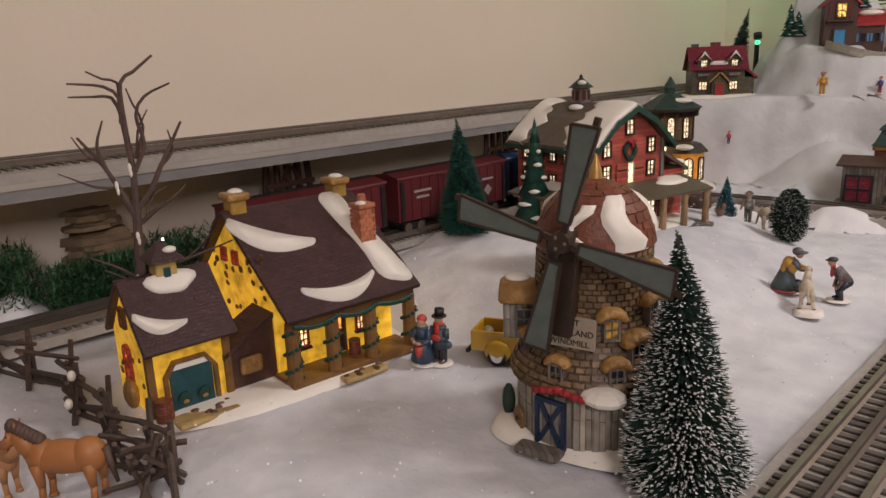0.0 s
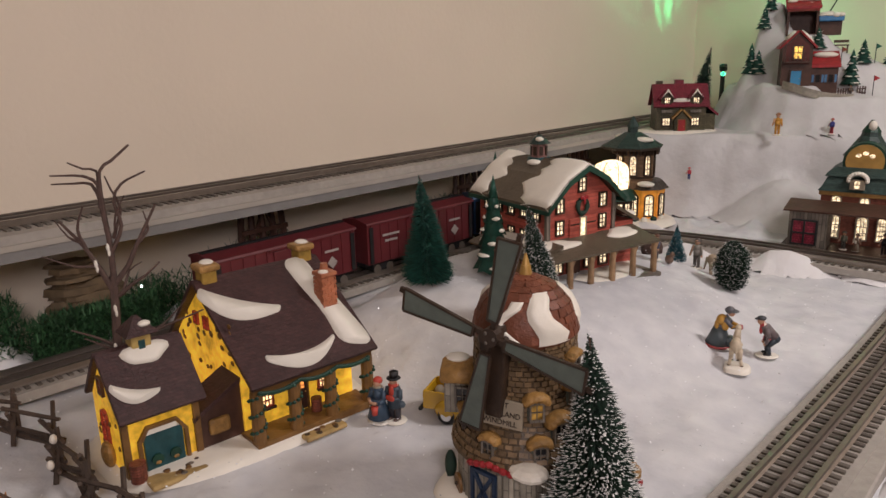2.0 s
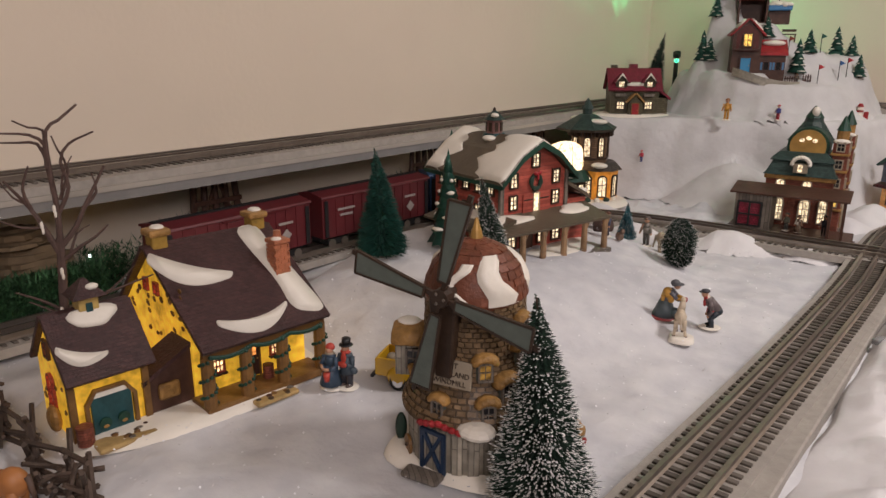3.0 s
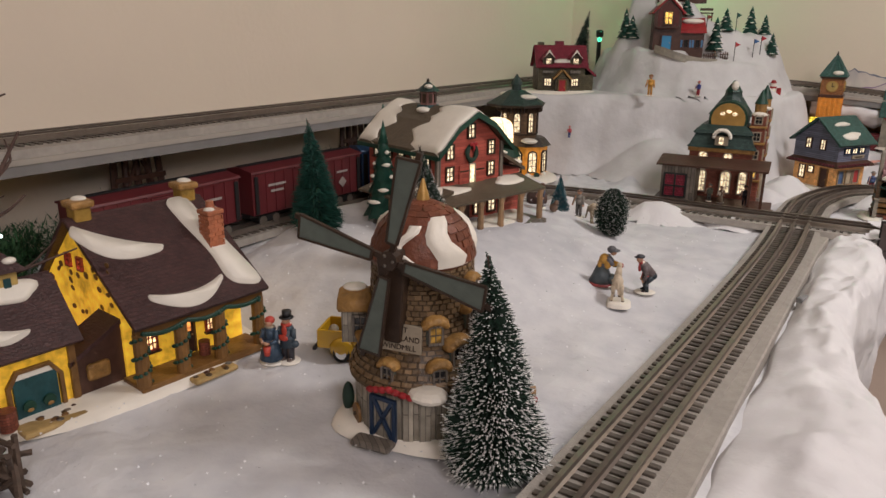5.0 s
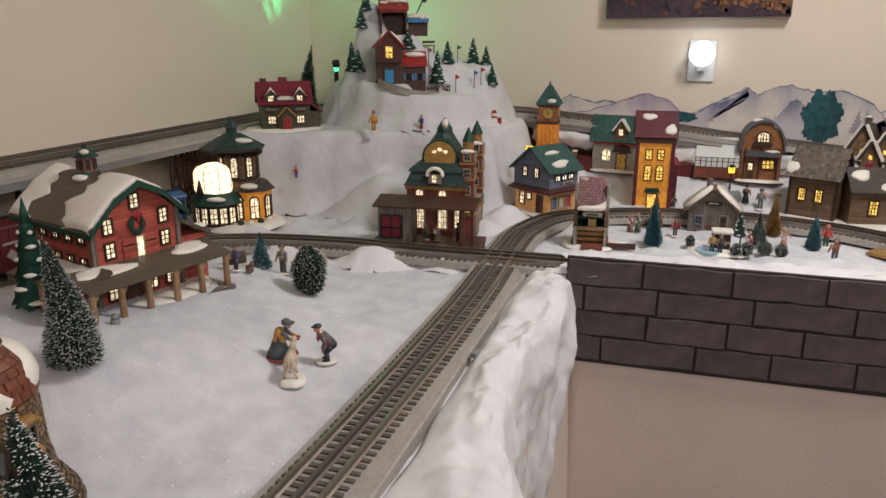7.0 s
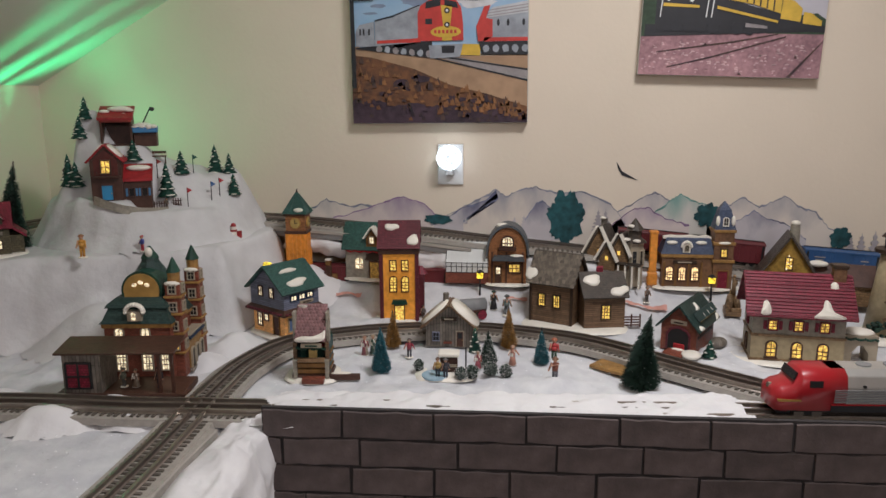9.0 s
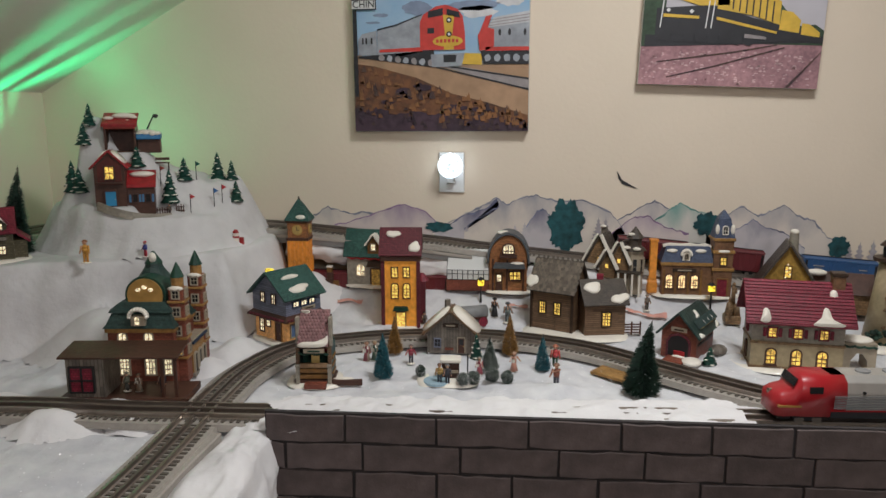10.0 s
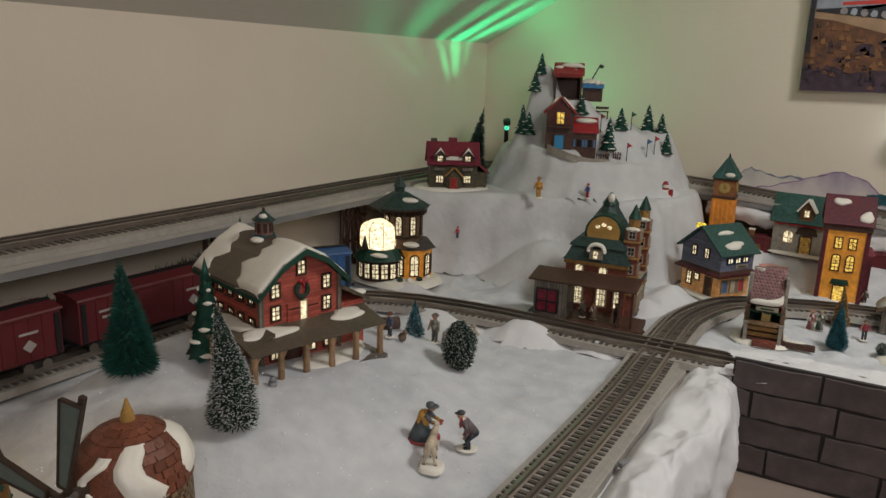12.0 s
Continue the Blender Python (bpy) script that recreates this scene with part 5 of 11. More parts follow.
    def cap_snow(a0, a1, z0, z1, seed):
        bm = bmesh.new()
        rows = []
        for i in range(9):
            fi = i / 8
            row = []
            for j in range(7):
                fj = j / 6
                zz = z0 + (z1 - z0) * fj
                wob = 0.20 * math.sin(fj * 6 + seed) * (0.6 + 0.4 * fi)
                a = math.radians(a0 + (a1 - a0) * fi) + wob
                for (ra, za), (rb, zb) in zip(rings2, rings2[1:]):
                    if zz <= zb:
                        rr = ra + (rb - ra) * (zz - za) / (zb - za)
                        break
                edge = min(fi, 1 - fi, fj, 1 - fj)
                rr += 0.0010 + 0.0022 * min(1, edge * 5)
                row.append(bm.verts.new((rr * math.cos(a), rr * 1.05 * math.sin(a), zz + 0.0015 * min(1, edge * 5))))
            rows.append(row)
        for a, b in zip(rows, rows[1:]):
            for j in range(6):
                bm.faces.new((a[j], b[j], b[j + 1], a[j + 1]))
        smooth(part("snow_cap", bm, M_WHITE, cap, "white glazed snow"))
    cap_snow(-54, -20, 0.1245, 0.157, 1)
    cap_snow(-90, -76, 0.1265, 0.151, 2)
    cap_snow(20, 70, 0.128, 0.155, 3)
    cap_snow(150, 185, 0.126, 0.155, 4)
    part("finial", tube(0, 0, 0.1605, 0.0050, 0.0034, 0.0085, tube(0, 0, 0.1690, 0.0030, 0.0008, 0.0080)), M_GOLD, t, "gilded bell finial")
    # sails: hub, four arms, each with frame and canvas
    hub_y, hub_z = -0.0475, 0.1335
    part("windshaft", rod((0, -0.030, hub_z), (0, hub_y, hub_z), 0.005), M_FRAME, t)
    part("shaft_post", prism([(-0.006, 0.074), (0.006, 0.074), (0.010, 0.132), (-0.011, 0.132)], 0.012, m=Matrix.Translation((-0.002, -0.0375, 0)), bevel=0.001), M_FRAME, t)
    hub = part("hub", tube(0, 0, -0.004, 0.0065, 0.0065, 0.008, None, 12, Matrix.Translation((0, hub_y, hub_z)) @ pose(0, 0, 0, 90)), M_FRAME, t)
    for k in range(3):
        a = 2.1 * k
        part("bolt", ball(0.0038 * math.cos(a), hub_y - 0.0045, hub_z + 0.0038 * math.sin(a), 0.0012, 0.0010, 0.0012, None, 6), M_GREYW, hub)
    for k in range(4):
        mm = Matrix.Translation((0, hub_y - 0.001, hub_z)) @ pose(0, 0, 0, 0, 13 + 90 * k, 0)
        s = part("sail", box(0, 0, 0.003, 0.0034, 0.003, 0.070, None, mm @ pose(0, 0, 0, 0, 4, 0)), M_FRAME, t, "dark framed windmill sail")
        out = [(-0.0036, 0.012), (0.0036, 0.012), (0.0080, 0.068), (-0.0080, 0.0665)]
        part("sail_cloth", prism(out, 0.0016, m=mm @ Matrix.Translation((0, -0.0022, 0))), M_BLADE, s, "slate green-grey sail cloth")
        bm = bmesh.new()
        for (x0, z0), (x1, z1) in zip(out, out[1:] + out[:1]):
            d = math.hypot(x1 - x0, z1 - z0)
            if d > 0.003:
                box(0, -0.0023, 0, 0.0015, 0.0026, d, bm, mm @ Matrix.Translation((x0, 0, z0)) @ pose(0, 0, 0, 0, math.degrees(math.atan2(x1 - x0, z1 - z0)), 0))
        part("sail_frame", bm, M_FRAME, s)
    # thatched dormers and windows
    for a, zz, sc in ((38, 0.083, 1.05), (86, 0.108, 0.95), (82, 0.089, 1.05), (39, 0.056, 1.0), (-17, 0.100, 0.8), (-3, 0.056, 0.9), (60, 0.067, 1.2), (-47, 0.063, 1.0)):
        r = rad(zz)
        mm = pose(0, 0, 0, 0, 0, a) @ Matrix.Translation((0, -r - 0.001, zz))
        dm = part("dormer", box(0, 0.003, -0.010 * sc, 0.0115 * sc, 0.010, 0.014 * sc, None, mm, 0.001), M_BLADE, t)
        window(dm, mm @ Matrix.Translation((0, -0.0020, 0)), 0, -0.0085 * sc, 0.0072 * sc, 0.0105 * sc, M_DIM if a == 38 else M_DARKGLASS, M_GREYW, sash=(2, 2))
        hood = bmesh.new()
        coils = []
        for k in range(19):
            b = math.pi * (1.06 * k / 18 - 0.03)
            fat = sc * (1 + 0.05 * math.sin(2.1 * k)) * (0.62 + 0.38 * math.sin(math.pi * (k + 1) / 20) ** 0.5)
            coils.append([hood.verts.new(mm @ Vector(((0.0066 * sc + 0.0034 * fat * math.cos(c)) * math.cos(b), -0.0010 + 0.0062 * fat * math.sin(c), 0.0022 * sc + (0.0042 * sc + 0.0034 * fat * math.cos(c)) * math.sin(b)))) for c in [2 * math.pi * q / 9 for q in range(9)]])
        for u, v in zip(coils, coils[1:]):
            for q in range(9):
                hood.faces.new((u[q], u[(q + 1) % 9], v[(q + 1) % 9], v[q]))
        hood.faces.new(coils[0][::-1])
        hood.faces.new(coils[-1])
        bmesh.ops.recalc_face_normals(hood, faces=hood.faces)
        smooth(part("thatch", hood, M_THATCH, dm, "golden thatched hood"))
    # boarded bay hung on the tower's side, under its own thatch
    bay = pose(0, 0, 0, 0, 0, -66)
    ax = part("side_bay", box(0, -0.043, 0.062, 0.026, 0.024, 0.027, None, bay, 0.001), M_PALEW, t, "grey boarded side bay")
    for k in range(5):
        part("board", box(-0.0104 + 0.0052 * k, -0.0556, 0.062, 0.0044, 0.0014, 0.026, None, bay, 0.0003), M_PALEW, ax)
    window(ax, bay @ pose(0.0133, -0.043, 0, 0, 0, 90), 0, 0.070, 0.008, 0.012, M_DARKGLASS, M_GREYW, sash=(2, 2))
    bm = prism([(-0.018, 0.086), (-0.013, 0.095), (0.0, 0.099), (0.013, 0.095), (0.018, 0.086), (0.0, 0.090)], 0.030, m=bay @ Matrix.Translation((0, -0.044, 0)), bevel=0.0015)
    smooth(part("thatch", bm, M_THATCH, ax, "golden thatched hood"))
    smooth(part("snow_cap", ball(-0.002, -0.048, 0.0985, 0.008, 0.009, 0.0022, None, 10, bay), M_WHITE, ax))
    # big door and trim
    f = Matrix.Translation((-0.006, -0.0485, 0)) @ pose(0, 0, 0, 0, 0, -9)
    d = part("door", box(0, 0.001, 0.004, 0.020, 0.003, 0.031, None, f), M_PALEW, t, "pale grey barn door with navy cross braces")
    bm = bmesh.new()
    for s in (-1, 1):
        box(s * 0.0095, -0.001, 0.004, 0.0026, 0.0026, 0.031, bm, f)
        box(0, -0.0012, -0.016, 0.0026, 0.0026, 0.032, bm, f @ Matrix.Translation((0, 0, 0.020)) @ pose(0, 0, 0, 0, s * 30))
    box(0, -0.001, 0.033, 0.021, 0.0026, 0.0026, bm, f)
    part("brace", bm, M_NAVY, d)
    part("cart_wheel", tube(0, 0, -0.001, 0.0075, 0.0075, 0.002, None, 16, pose(0, 0, 0, 0, 0, -42) @ Matrix.Translation((0, -0.0505, 0.011)) @ pose(0, 0, 0, 90)), M_TRIM, t)
    part("wheel_hub", ball(0, -0.0520, 0.011, 0.0015, 0.0015, 0.0015, None, 6, pose(0, 0, 0, 0, 0, -42)), M_FRAME, t)
    bm = bmesh.new()
    for k in range(7):
        ball(-0.014 + k * 0.005, -0.0545 + 0.0006 * (k - 3) ** 2 * 0.4, 0.045 - 0.0012 * abs(k - 3), 0.0034, 0.0024, 0.0024, bm, 6)
    o = part("swag", bm, M_BRIGHTRED, t, "red ribbon swag")
    o["kind"] = "stuff"
    part("snow_ledge", ball(0.026, -0.046, 0.043, 0.014, 0.011, 0.006), M_WHITE, t)
    part("doorstep", box(-0.010, -0.057, 0.001, 0.030, 0.014, 0.005, bevel=0.0025), M_GREYW, t)
    sg = pose(0, 0, 0, 0, 0, 3) @ Matrix.Translation((0, -0.0490, 0)) @ pose(0, 0, 0, -8)
    sign(t, sg, 0, 0.068, 0.032, 0.019, M_CREAM, 3, M_FRAME, ["EAST", "MOORLAND", "WINDMILL"], 0.0052)
    smooth(part("shrub", ball(-0.049, -0.024, 0.014, 0.0045, 0.0045, 0.012), M_FIRD, t, "dark green shrub"))
    # low porch on the far side: a snowy roof between thatched ends, on two posts
    pm = pose(0, 0, 0, 0, 0, 82)
    pr = part("porch_roof", prism([(-0.016, 0.036), (0.016, 0.036), (0.013, 0.041), (-0.013, 0.041)], 0.036, m=pm @ Matrix.Translation((0, -0.062, 0)), bevel=0.001), M_WHITE, t, "snowy porch roof")
    smooth(part("thatch", ball(0, -0.081, 0.0375, 0.016, 0.007, 0.0075, ball(0.010, -0.074, 0.041, 0.006, 0.009, 0.005, None, 10, pm), 12, pm), M_THATCH, pr, "golden thatched edge"))
    part("swag", ball(0.003, -0.0885, 0.035, 0.004, 0.0016, 0.0026, None, 8, pm), M_BRIGHTRED, pr)
    for x in (-0.012, 0.012):
        part("post", box(x, -0.076, 0.001, 0.004, 0.004, 0.036, None, pm), M_GREYW, t)
    return t


windmill()
bristle_tree(at(-0.040, 0.643), "frosted_fir", "tall dark fir with thickly frosted white tips", 0.147, 0.039, M_FIRD, 0.62, 1, density=3.2, bend=-0.07)
bristle_tree(at(-0.420, 0.870), "bristle_fir", "plain deep green bristle fir in the snow", 0.128, 0.035, M_FIR, 0.0, 2, density=1.2, bend=-0.08)
resin_tree(at(-0.376, 0.938), 0.120, 0.024, "slim green resin fir with snowy tiers", 3, 7)
resin_tree(pose(-0.535, 1.130, 0.0), 0.165, 0.030, "dark resin fir heaped with snow behind the barn", 33, 6)
bristle_tree(at(-0.250, 0.864, -150), "frosted_fir", "slim dark fir with frosted white tips by the barn", 0.125, 0.029, M_FIRD, 0.85, 4, density=1.8, bend=0.12)
bristle_tree(at(-0.178, 1.160), "frosted_bush", "oval dark bush with frosted white tips", 0.062, 0.024, M_FIRD, 0.7, 5, oval=True, density=1.1)
bristle_tree(at(-0.268, 1.190), "bristle_fir", "small blue-green fir dusted with snow", 0.052, 0.016, M_FIRB, 0.45, 6, density=0.6)


def bare_tree():
    t = thing("bare_tree", "leafless brown twisted-wire tree with snow on its forks", "tree", at(-0.400, 0.506))
    s, c = Vector((0.377, 0.926, 0)), Vector((-0.926, 0.377, 0))  # across the view from the aisle, and away

    def P(u, v, z):
        q = s * u + c * v
        return (q.x, q.y, z)

    def limb(name, pts, r, end):
        bm = bmesh.new()
        path = curve_path(pts, 0.006)
        n = len(path) - 1
        for i, (a, b) in enumerate(zip(path, path[1:])):
            rod(a, b, 0.85 * (r + (end - r) * i / n), 0.85 * (r + (end - r) * (i + 1) / n), bm, 8)
        return part(name, bm, M_BARK, t)
    limb("trunk", [P(-0.004, 0, -0.002), P(-0.007, 0, 0.05), P(-0.006, 0, 0.09), P(-0.004, 0, 0.116), P(-0.002, 0, 0.145)], 0.0052, 0.0036)
    for pts, r in (
        ([P(-0.002, 0, 0.14), P(-0.001, 0, 0.169), P(-0.002, 0, 0.199), P(-0.001, 0, 0.228), P(0.008, 0.004, 0.235), P(0.022, 0.008, 0.246)], 0.0030),
        ([P(-0.002, 0, 0.18), P(-0.004, 0.004, 0.21), P(-0.003, 0.004, 0.228), P(-0.012, 0, 0.231), P(-0.022, 0, 0.2366)], 0.0020),
        ([P(-0.004, 0, 0.20), P(-0.003, 0, 0.217), P(-0.012, -0.004, 0.226), P(-0.034, -0.01, 0.229)], 0.0020),
        ([P(-0.003, 0, 0.205), P(-0.008, 0.006, 0.218), P(-0.020, 0.01, 0.219), P(-0.036, 0.012, 0.2195)], 0.0018),
        ([P(0.000, 0, 0.165), P(0.009, -0.004, 0.185), P(0.006, -0.004, 0.205), P(0.013, -0.004, 0.218), P(0.031, -0.006, 0.2265)], 0.0022),
        ([P(0.002, 0, 0.175), P(0.010, 0.006, 0.197), P(0.005, 0.004, 0.213), P(0.002, 0.002, 0.224)], 0.0018),
        ([P(0.004, 0, 0.18), P(0.006, -0.006, 0.195), P(0.014, -0.006, 0.209)], 0.0014),
        ([P(-0.003, 0, 0.132), P(-0.012, 0, 0.155), P(-0.020, 0.004, 0.171), P(-0.028, 0.004, 0.183), P(-0.034, 0.004, 0.192)], 0.0030),
        ([P(-0.018, 0.004, 0.167), P(-0.022, 0, 0.185), P(-0.016, -0.002, 0.203)], 0.0020),
        ([P(-0.022, 0.004, 0.174), P(-0.030, 0.010, 0.178), P(-0.038, 0.012, 0.192)], 0.0014),
        ([P(-0.012, 0, 0.155), P(-0.026, -0.008, 0.158), P(-0.048, -0.012, 0.170)], 0.0014),
        ([P(-0.002, 0, 0.138), P(0.010, 0, 0.152), P(0.016, 0, 0.164), P(0.026, 0, 0.182), P(0.0355, 0, 0.199)], 0.0030),
        ([P(0.018, 0, 0.168), P(0.028, 0.006, 0.178), P(0.026, 0.008, 0.193)], 0.0018),
        ([P(0.000, 0, 0.128), P(0.012, -0.004, 0.138), P(0.022, -0.006, 0.144), P(0.033, -0.006, 0.1535)], 0.0022),
        ([P(0.004, 0, 0.132), P(0.010, 0.006, 0.146), P(0.020, 0.010, 0.151)], 0.0014),
        ([P(-0.006, 0, 0.085), P(-0.020, -0.006, 0.098), P(-0.037, -0.008, 0.108)], 0.0018),
        ([P(-0.006, 0, 0.080), P(-0.018, 0.006, 0.087), P(-0.030, 0.008, 0.094)], 0.0016),
        ([P(-0.004, 0, 0.085), P(0.020, -0.004, 0.095), P(0.062, -0.006, 0.108)], 0.0020),
        ([P(0.012, -0.002, 0.092), P(0.030, 0.006, 0.097), P(0.050, 0.008, 0.114)], 0.0013),
    ):
        limb("branch", pts, r, r * 0.35)
    for u, z in ((-0.007, 0.086), (-0.003, 0.118), (-0.002, 0.168), (-0.012, 0.156)):
        q = P(u, -0.003, z)
        smooth(part("snow_fleck", ball(q[0] + 0.0006, q[1] - 0.0008, q[2] - 0.003, 0.0012, 0.0012, 0.0030, ball(q[0], q[1] - 0.0010, q[2] + 0.001, 0.0018, 0.0014, 0.0034, None, 8), 8), M_WHITE, t))
    return t


bare_tree()


def rail_fence():
    t = thing("rail_fence", "rustic dark split-rail fence of crossed twigs", "fence", at(-0.37, 0.445))
    rg = random.Random(8)
    nodes = [(-0.160, -0.020), (-0.112, -0.010), (-0.064, 0.006), (-0.022, -0.006), (0.012, 0.004), (0.046, -0.010), (0.078, 0.004), (0.112, 0.000)]
    for i, (x, y) in enumerate(nodes):
        for k in (-1, 1):
            lean = rg.uniform(0.010, 0.020)
            part("post", rod((x + k * lean, y - k * 0.006, 0.0), (x - k * lean * 0.7, y + k * 0.006, 0.034 + rg.uniform(-0.006, 0.008)), 0.0023, 0.0019, None, 5), M_FENCE, t)
        if i % 2:
            part("post", rod((x + rg.uniform(-0.004, 0.004), y + 0.004, 0), (x + rg.uniform(-0.004, 0.004), y + 0.004, 0.040), 0.0022, 0.0020, None, 5), M_FENCE, t)
        if i + 1 < len(nodes):
            nx2, ny2 = nodes[i + 1]
            for z in (0.003, 0.008, 0.013, 0.026):
                j = rg.uniform(-0.006, 0.006)
                part("rail", rod((x - rg.uniform(0.004, 0.012), y + j, z), (nx2 + rg.uniform(0.002, 0.012), ny2 - j, max(0.003, z + rg.uniform(-0.008, 0.009))), 0.0022, 0.0018, None, 5), M_FENCE, t)
    # a heap of loose crossed twigs at the near end
    for k in range(16):
        a, el = rg.uniform(0, 6.28), rg.uniform(0.0, 0.8)
        x, y, z = 0.092 + rg.uniform(-0.022, 0.022), -0.010 + rg.uniform(-0.014, 0.014), 0.003 + rg.random() * 0.016
        d = Vector((math.cos(a) * math.cos(el), math.sin(a) * math.cos(el), math.sin(el))) * rg.uniform(0.012, 0.020)
        lo, hi = Vector((x, y, z)) - d, Vector((x, y, z)) + d
        lift = max(0.0, 0.001 - lo.z)
        part("twig", rod(lo + Vector((0, 0, lift)), hi + Vector((0, 0, lift)), 0.0021, 0.0017, None, 5), M_FENCE, t)
    for x, y, z in ((-0.022, -0.006, 0.032), (-0.018, -0.012, 0.014)):
        part("snow_fleck", ball(x, y, z, 0.003, 0.003, 0.004, None, 8), M_WHITE, t)
    return t


rail_fence()


def toy_horse(m, label, body, mane, scale=1.0):
    t = thing("toy_horse", label, "toy horse", m @ Matrix.Scale(scale, 4))
    bm = ball(0, 0, 0.030, 0.023, 0.0095, 0.011, None, 16)
    ball(0.015, 0, 0.031, 0.011, 0.0092, 0.0115, bm, 14)
    ball(-0.014, 0, 0.031, 0.010, 0.0085, 0.011, bm, 14)
    rod((-0.018, 0, 0.034), (-0.029, 0, 0.046), 0.0075, 0.0045, bm, 12)
    ball(-0.029, 0, 0.046, 0.0055, 0.0042, 0.0050, bm, 12)
    rod((-0.029, 0, 0.046), (-0.037, 0, 0.037), 0.0046, 0.0030, bm, 12)
    ball(-0.0372, 0, 0.0367, 0.0036, 0.0031, 0.0036, bm, 10)
    smooth(part("body", bm, body, t))
    for x, y in ((-0.016, -0.005), (-0.015, 0.005), (0.016, -0.005), (0.018, 0.005)):
        leg = rod((x, y, 0.028), (x + 0.001, y, 0.012), 0.0045, 0.0022, None, 10)
        rod((x + 0.001, y, 0.012), (x, y, 0.001), 0.0022, 0.0020, leg, 8)
        smooth(part("leg", tube(x, y, 0.0, 0.0030, 0.0024, 0.003, leg, 8), body, t))
    bm = bmesh.new()
    for k in range(8):
        f = k / 7
        ball(-0.030 + 0.016 * f, 0, 0.051 - 0.010 * f, 0.0036, 0.0044, 0.0050, bm, 8)
    smooth(part("mane", bm, mane, t))
    smooth(part("tail", rod((0.025, 0, 0.036), (0.030, 0, 0.012), 0.0028, 0.0012, None, 8), mane, t))
    for s in (-1, 1):
        part("ear", rod((-0.027, s * 0.002, 0.049), (-0.026, s * 0.003, 0.055), 0.0015, 0.0003, None, 6), body, t)
        part("eye", ball(-0.032, s * 0.0036, 0.0455, 0.0009, 0.0006, 0.0009, None, 6), M_BLACK, t)
    return t


toy_horse(at(-0.288, 0.400, 44), "chestnut brown toy horse with dark mane", M_HORSE, M_MANE, 0.92)
toy_horse(at(-0.330, 0.372, 210), "tan toy foal beside the chestnut horse", mat("tan_foal_plastic", (0.45, 0.22, 0.09), 0.5, 0.15, 60), M_MANE, 0.75)


def pickup():
    t = thing("pickup_truck", "vintage yellow die-cast pickup truck with a load", "toy truck", at(-0.214, 0.722, 24) @ Matrix.Scale(1.12, 4))
    part("bed_floor", box(-0.018, 0, 0.010, 0.036, 0.026, 0.002), M_TAN, t)
    for s in (-1, 1):
        part("bed_side", box(-0.018, s * 0.0135, 0.009, 0.038, 0.0018, 0.015, bevel=0.0006), M_TRUCK, t)
        smooth(part("fender", ball(-0.018, s * 0.015, 0.010, 0.010, 0.0035, 0.0085, None, 14), M_TRUCK, t))
        smooth(part("fender", ball(0.026, s * 0.015, 0.010, 0.010, 0.0035, 0.0085, None, 14), M_TRUCK, t))
    part("tailgate", box(-0.0375, 0, 0.009, 0.0018, 0.027, 0.014, bevel=0.0005), M_TRUCK, t)
    part("bumper", box(-0.041, 0, 0.006, 0.003, 0.028, 0.003, bevel=0.001), M_BLACK, t)
    part("cab", box(0.009, 0, 0.009, 0.017, 0.027, 0.026, bevel=0.004), M_TRUCK, t)
    part("cab_glass", box(0.009, 0, 0.022, 0.0176, 0.022, 0.008, bevel=0.001), M_DARKGLASS, t)
    part("hood", box(0.027, 0, 0.009, 0.022, 0.022, 0.014, bevel=0.004), M_TRUCK, t)
    part("grille", box(0.038, 0, 0.010, 0.002, 0.018, 0.008), M_CHROME, t)
    for x in (-0.018, 0.026):
        for s in (-1, 1):
            mm = Matrix.Translation((x, s * 0.0155, 0.0068)) @ pose(0, 0, 0, 90)
            w = smooth(part("wheel", tube(0, 0, -0.0022, 0.0068, 0.0068, 0.0044, None, 20, mm), M_RUBBER, t), False)
            part("rim", tube(0, 0, -0.0026, 0.0042, 0.0042, 0.0052, None, 16, mm), M_CHROME, w)
    part("spare_tyre", tube(-0.005, 0.006, 0.014, 0.0055, 0.0055, 0.004), M_RUBBER, t)
    for k in range(3):
        part("log", rod((-0.032, -0.006 + 0.005 * k, 0.014), (-0.012, -0.007 + 0.006 * k, 0.0145), 0.0022), M_TAN, t)
    smooth(part("sack", ball(-0.031, 0.004, 0.017, 0.004, 0.005, 0.004), M_CREAM, t))
    return t


pickup()
def posed_figure(m, label, parts):
    """One painted mesh out of (material, pieces); each piece is a rod (p, q, r1, r2) or a ball (p, radii)."""
    bm = bmesh.new()
    slots, n = [], 0
    for material, pieces in parts:
        slots.append(material)
        for q in pieces:
            if len(q) == 4:
                rod(q[0], q[1], q[2], q[3], bm, 12)
            else:
                ball(*q[0], *q[1], bm, 12)
        bm.faces.ensure_lookup_table()
        for k in range(n, len(bm.faces)):
            bm.faces[k].material_index, bm.faces[k].smooth = len(slots) - 1, True
        n = len(bm.faces)
    ob = part("figurine", bm, slots)
    ob.matrix_basis = m
    return tagged(ob, label, "figurine", "painted figurines")


